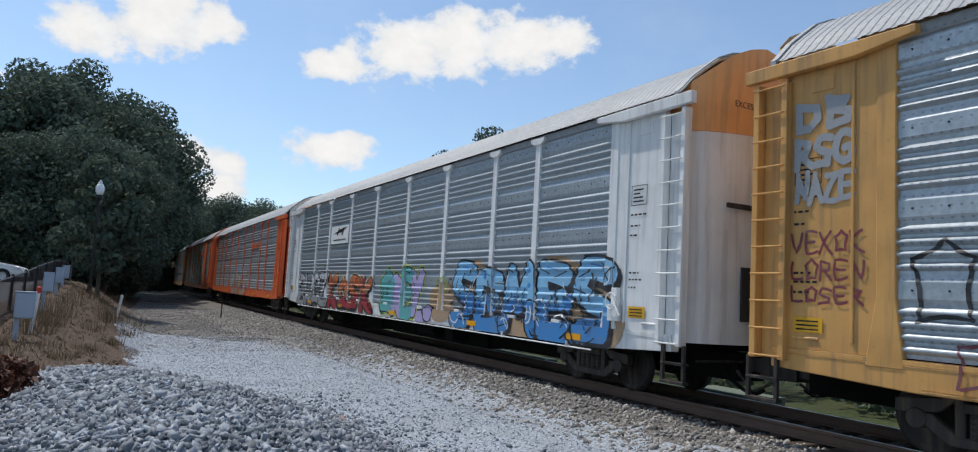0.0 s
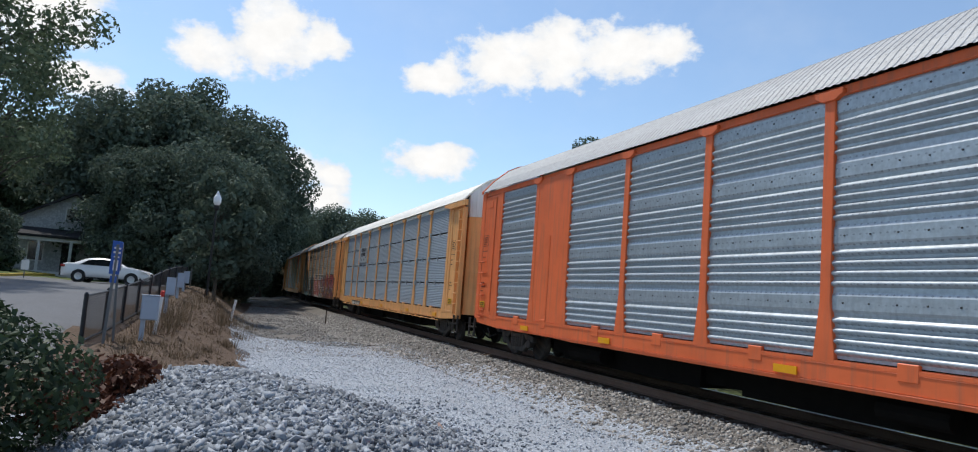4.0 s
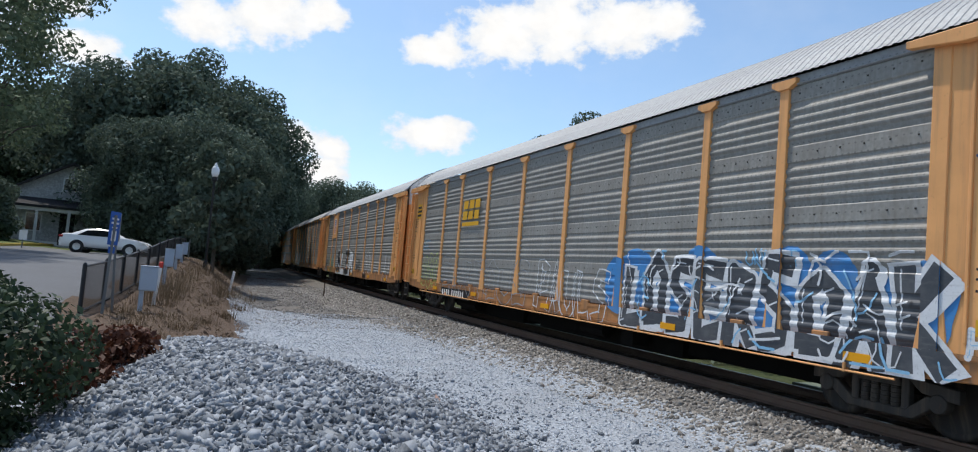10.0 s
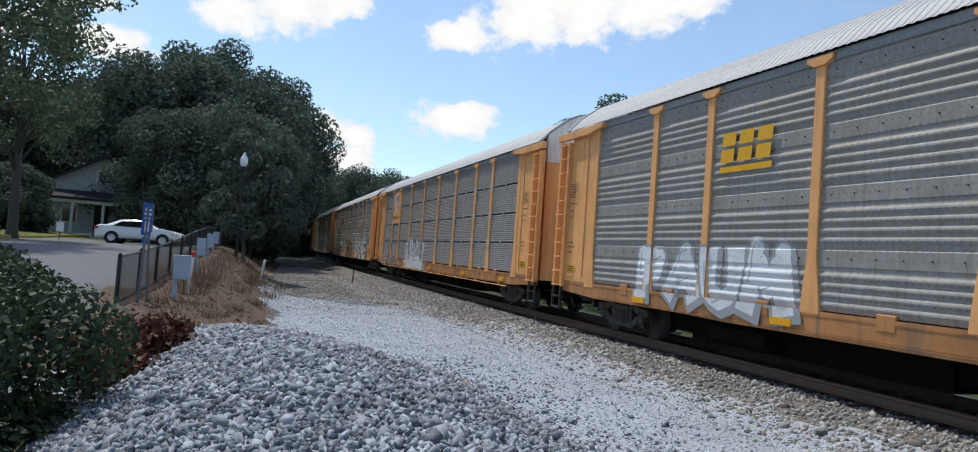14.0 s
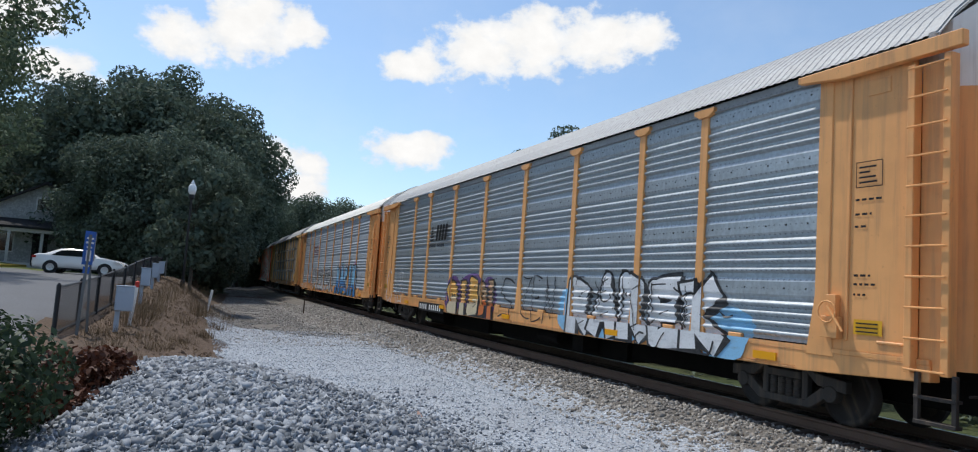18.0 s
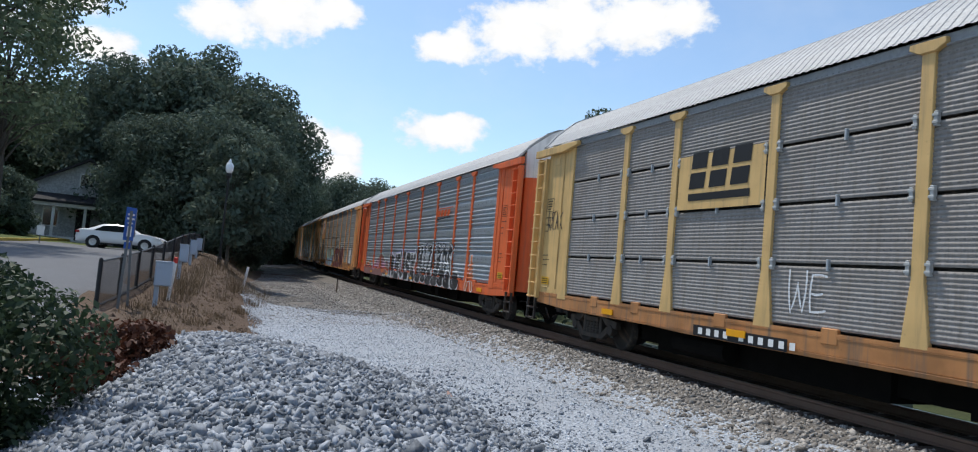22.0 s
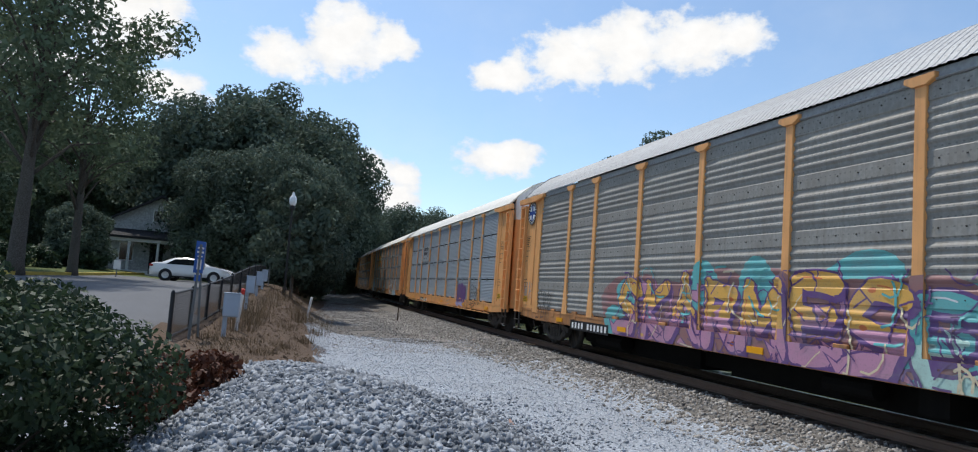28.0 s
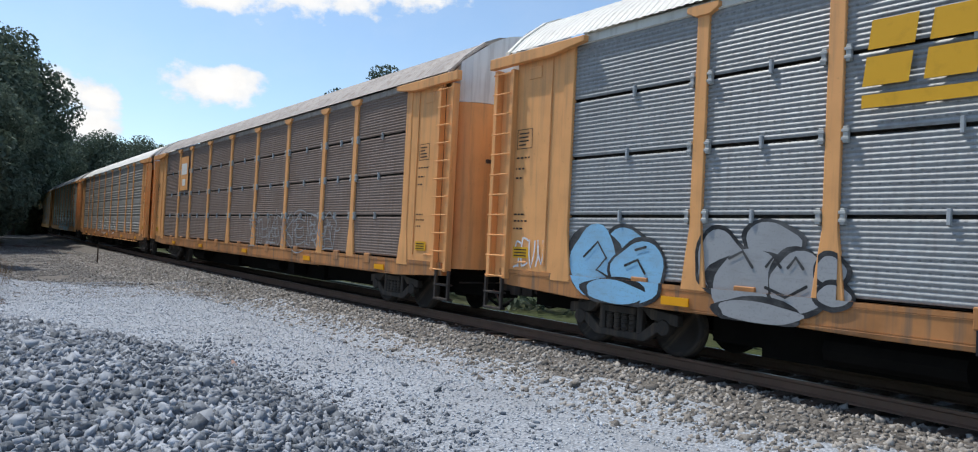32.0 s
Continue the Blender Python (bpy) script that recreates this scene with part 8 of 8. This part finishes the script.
x, y, zg = at(-35.3, 49.5)
saloon(x, y, ground_z(x, y) + 0.02, 22)

# ---- grass island with kerb, house among the trees ----
isl = [at(-46.5, 37), at(-44.0, 43), at(-41.8, 49.5), at(-39.8, 58), at(-38.5, 63), at(-39.5, 68), at(-43, 66), at(-47, 58), at(-50, 48), at(-49, 42)]
kv, kf = [], []
cxy = Vector((sum(p_[0] for p_ in isl) / len(isl), sum(p_[1] for p_ in isl) / len(isl)))
rim = []
for i in range(len(isl)):
    a, b = Vector(isl[i][:2]), Vector(isl[(i + 1) % len(isl)][:2])
    for t in (0, 0.25, 0.5, 0.75):
        rim.append(a.lerp(b, t))
for p_ in rim:
    z = ground_z(p_.x, p_.y)
    inn = p_ + (cxy - p_).normalized() * 0.16
    kv += [(p_.x, p_.y, z - 0.1), (p_.x, p_.y, z + 0.17), (inn.x, inn.y, z + 0.18), (inn.x, inn.y, z - 0.1)]
n = len(rim)
for i in range(n):
    j = (i + 1) % n
    kf += [(i * 4 + k, j * 4 + k, j * 4 + k + 1, i * 4 + k + 1) for k in range(3)]
tagged(solid("kerb", mesh_of("kerb", kv, kf), KERB_YELLOW), "worn yellow kerb round the grass island", "kerb", kind="structure")
lv = [(p_.x, p_.y, ground_z(p_.x, p_.y) + 0.15) for p_ in (q + (cxy - q).normalized() * 0.1 for q in rim)] + [(cxy.x, cxy.y, ground_z(cxy.x, cxy.y) + 0.2)]
tagged(solid("grass_island", mesh_of("grass_island", lv, [(i, (i + 1) % n, n) for i in range(n)]), GRASS), "mown grass island in the parking lot", "lawn", kind="structure")

SIDING = ground_mat("pale grey siding", (0.42, 0.44, 0.44), (0.56, 0.58, 0.58), (0.50, 0.52, 0.52), 0.3, 0.1)
SHINGLE = ground_mat("dark roof shingles", (0.025, 0.025, 0.027), (0.06, 0.06, 0.062), (0.04, 0.04, 0.042), 0.5, 0.3)
PORCH_WHITE = flat_paint("porch paint", (0.70, 0.71, 0.70), 0.6)
x, y, zg = at(-37.9, 66)
house = thing("house", x, y, zg, 40, "grey house with a pillared porch, half hidden by trees", "house")
house.scale = (1.02, 1.02, 1.08)
solid("wall", Shape().box(-3.6, 3.6, 0, 7, -0.8, 3.9).mesh("wall", 0.02), SIDING, house)
solid("gable", Shape().prism([(-3.6, 3.9), (3.6, 3.9), (0, 5.9)], 0.05, 6.95).mesh("gable"), SIDING, house)
solid("roof", Shape().hexa([(-4.1, -0.5, 3.62), (0, -0.5, 5.92), (0, 7.5, 5.92), (-4.1, 7.5, 3.62), (-4.1, -0.5, 3.78), (0, -0.5, 6.1), (0, 7.5, 6.1), (-4.1, 7.5, 3.78)]).hexa(
    [(0, -0.5, 5.92), (4.1, -0.5, 3.62), (4.1, 7.5, 3.62), (0, 7.5, 5.92), (0, -0.5, 6.1), (4.1, -0.5, 3.78), (4.1, 7.5, 3.78), (0, 7.5, 6.1)]).mesh("roof"), SHINGLE, house)
solid("porch_roof", Shape().hexa([(-4.4, -2.6, 2.55), (4.4, -2.6, 2.55), (4.4, 0, 3.15), (-4.4, 0, 3.15), (-4.4, -2.6, 2.72), (4.4, -2.6, 2.72), (4.4, 0, 3.32), (-4.4, 0, 3.32)]).mesh("porch_roof"), SHINGLE, house)
solid("porch_beam", Shape().box(-4.2, 4.2, -2.45, -2.25, 2.32, 2.56).mesh("porch_beam", 0.01), PORCH_WHITE, house)
solid("porch_floor", Shape().box(-4.3, 4.3, -2.5, 0, -0.8, 0.25).mesh("porch_floor"), PORCH_WHITE, house)
for px_ in (-4.1, -2.05, 0, 2.05, 4.1):
    solid("column", Shape().box(px_ - 0.10, px_ + 0.10, -2.45, -2.25, 0.25, 2.33).mesh("column", 0.02), PORCH_WHITE, house)
for px_, pz, ph in ((0.0, 3.95, 1.0), (-2.2, 0.9, 1.4), (2.2, 0.9, 1.4)):
    w = solid("window", Shape().box(px_ - 0.55, px_ + 0.55, -0.06, 0.02, pz, pz + ph).mesh("window", 0.01), PORCH_WHITE, house)
    solid("pane", Shape().box(px_ - 0.46, px_ + 0.46, -0.075, -0.062, pz + 0.09, pz + ph - 0.09).mesh("pane"), GLASS_DARK, w)
solid("front_door", Shape().box(-0.5, 0.5, -0.06, 0.02, 0.25, 2.3).mesh("front_door", 0.01), SHINGLE, house)
for az_, d_, sc in ((-43.2, 60, 0.55), (-34.2, 62, 0.6)):
    x, y, z = at(az_, d_)
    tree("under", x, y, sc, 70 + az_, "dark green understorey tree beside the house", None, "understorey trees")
# ---- loose stone: built last ----
def stones(name, spots, size, seed, material, label, flat=0.7):
    """Many small angular stones in one mesh, each a crooked eight-cornered block."""
    rg = np.random.default_rng(seed)
    n = len(spots)
    cube = np.array([(-1, -1, -1), (1, -1, -1), (1, 1, -1), (-1, 1, -1), (-1, -1, 1), (1, -1, 1), (1, 1, 1), (-1, 1, 1)], float) * 0.5
    faces = np.array([(0, 3, 2, 1), (4, 5, 6, 7), (0, 1, 5, 4), (1, 2, 6, 5), (2, 3, 7, 6), (3, 0, 4, 7)])
    base = cube[None] * (1 + 0.75 * (rg.random((n, 8, 3)) - 0.5))
    base[:, 4:, :2] *= (0.55 + 0.45 * rg.random((n, 1, 1)))
    base *= np.array((1.0, 1.0, flat)) * (0.5 + 1.0 * rg.random((n, 1, 3)))
    q = rg.normal(size=(n, 4))
    q /= np.linalg.norm(q, axis=1)[:, None]
    w, x, y, z = q.T
    rot = np.stack((1 - 2 * (y * y + z * z), 2 * (x * y - z * w), 2 * (x * z + y * w), 2 * (x * y + z * w), 1 - 2 * (x * x + z * z), 2 * (y * z - x * w),
                    2 * (x * z - y * w), 2 * (y * z + x * w), 1 - 2 * (x * x + y * y)), axis=1).reshape(n, 3, 3)
    s = size * np.exp(rg.normal(0, 0.28, n))
    pts = np.einsum("nij,nkj->nki", rot, base) * s[:, None, None] + np.array(spots)[:, None, :]
    idx = (np.arange(n) * 8)[:, None, None] + faces[None]
    me = bpy.data.meshes.new(name)
    me.vertices.add(n * 8)
    me.vertices.foreach_set("co", pts.astype(np.float32).ravel())
    me.loops.add(n * 24)
    me.loops.foreach_set("vertex_index", idx.astype(np.int32).ravel())
    me.polygons.add(n * 6)
    me.polygons.foreach_set("loop_start", np.arange(0, n * 24, 4, dtype=np.int32))
    me.polygons.foreach_set("loop_total", np.full(n * 6, 4, dtype=np.int32))
    me.update(calc_edges=True)
    return tagged(solid(name, me, material), label, "stones", kind="stuff")


rg_ = random.Random(77)
spots = []
while len(spots) < 96000:
    u = rg_.random()
    a_ = -2.2 + 18.0 * (u ** 1.25)
    o_ = rg_.uniform(2.6, 10.9)
    h = pile_height(o_, a_)
    if h <= 0.012 and (o_ > PILE_O or rg_.random() > 0.22 * math.exp(-max(0.0, 5.0 - o_) * 1.4) * (1 - smooth(a_, 11, 15))):
        continue
    x, y = spot(o_, a_)
    if x * x + y * y < 0.04:
        continue
    spots.append((x, y, ground_z(x, y) + rg_.uniform(-0.005, 0.05) * (1 if h > 0.05 else 0.4) + (0.0 if h > 0.05 else 0.024)))
stones("stone_pile", spots, 0.041, 1, PILE_STONE, "heap of blue-grey crushed stone beside the lane", 0.42)
spots = []
while len(spots) < 56000:
    a_ = -10 + 62 * rg_.random() ** 1.5
    be_ = bed_edge(a_)
    o_ = be_ + rg_.gauss(0, 0.38) if rg_.random() < 0.16 else rg_.uniform(-3.6, be_)
    if abs(o_ + 0.765) < 0.13 or abs(o_ + 2.275) < 0.13 or (o_ < -0.9 and rg_.random() < 0.6):
        continue
    x, y = spot(o_, a_)
    spots.append((x, y, ground_z(x, y) + rg_.uniform(0.0, 0.03)))
stones("ballast_stones", spots, 0.044, 2, BALLAST_STONE, "tan-grey track ballast stones")
spots = []
while len(spots) < 40000:
    a_ = -4 + 33 * rg_.random() ** 1.4
    o_ = rg_.uniform(1.2, 9.0)
    if pile_height(o_, a_) > 0.03 or o_ > 12.2 - 4.6 * smooth(a_, 8, 16):
        continue
    x, y = spot(o_, a_)
    spots.append((x, y, ground_z(x, y) + 0.031))
stones("lane_stones", spots, 0.019, 3, LANE_STONE, "pale small gravel on the lane")
spots = []
while len(spots) < 13000:
    a_ = 23 + 42 * rg_.random() ** 1.3
    o_ = rg_.uniform(1.2, 7.4 - 2.0 * smooth(a_, 30, 70))
    x, y = spot(o_, a_)
    if wob(x, y, 0.7, 12) < -0.25:
        continue
    spots.append((x, y, ground_z(x, y) + 0.012))
stones("dusty_stones", spots, 0.036, 6, DUSTY_STONE, "dusty loose stones on the far lane")
x, y, _ = at(-10.8, 9.6)
stones("red_rock", [(x, y, ground_z(x, y) + 0.03)], 0.16, 5, flat_paint("reddish rock", (0.28, 0.19, 0.16), 0.9), "single reddish rock on the gravel")

# ---- movement ----
PITCH = 28.6
# small unevenness of the train's speed: seconds, metres
LAG_T = (0, 2, 3, 3.5, 5.5, 7, 8.5, 10, 11, 12, 13, 17, 18, 19, 29, 29.6, 30, 31, 32)
LAG = (0, -0.03, -0.22, -0.2, 0.25, 0.30, 0.35, 0.30, 0.1, -0.05, 0, 0, 0.18, 0, 0, 0.15, 0.08, 0.25, 0.05)


def run(t):
    """Metres that the train's first wagon has come along the arc at t."""
    return 279.476 + 17.73947 * (t - 15) + 0.0089 * (t - 15) ** 2 + float(np.interp(t, LAG_T, LAG))


def wagon_pose(n, t):
    s = run(t) - PITCH * n
    x0, y0, _, _ = track(s - 10.6)
    x1, y1, _, _ = track(s + 10.6)
    return pose((x0 + x1) / 2, (y0 + y1) / 2, 0, 0, 0, math.degrees(math.atan2(y1 - y0, x1 - x0)))


def motions():
    for n, car in CARS.items():
        walk(car, [(t / 2, wagon_pose(n, t / 2)) for t in range(65)])
    for n, wheels, wx in WHEELS:
        # the wheels roll while their wagon is near
        near = [k / 30 for k in range(961) if abs(run(k / 30) - PITCH * n - 2) < 24]
        if not near:
            continue
        roll = lambda t: pose(wx, 0, WR, 0, math.degrees((run(t) - run(near[0])) / WR), 0)
        rows = [(t, roll(t)) for t in near]
        if near[0] > 0.01:
            rows.insert(0, (0.0, roll(near[0])))
        if near[-1] < 31.99:
            rows.append((32.0, roll(near[-1])))
        walk(wheels, rows)


motions()
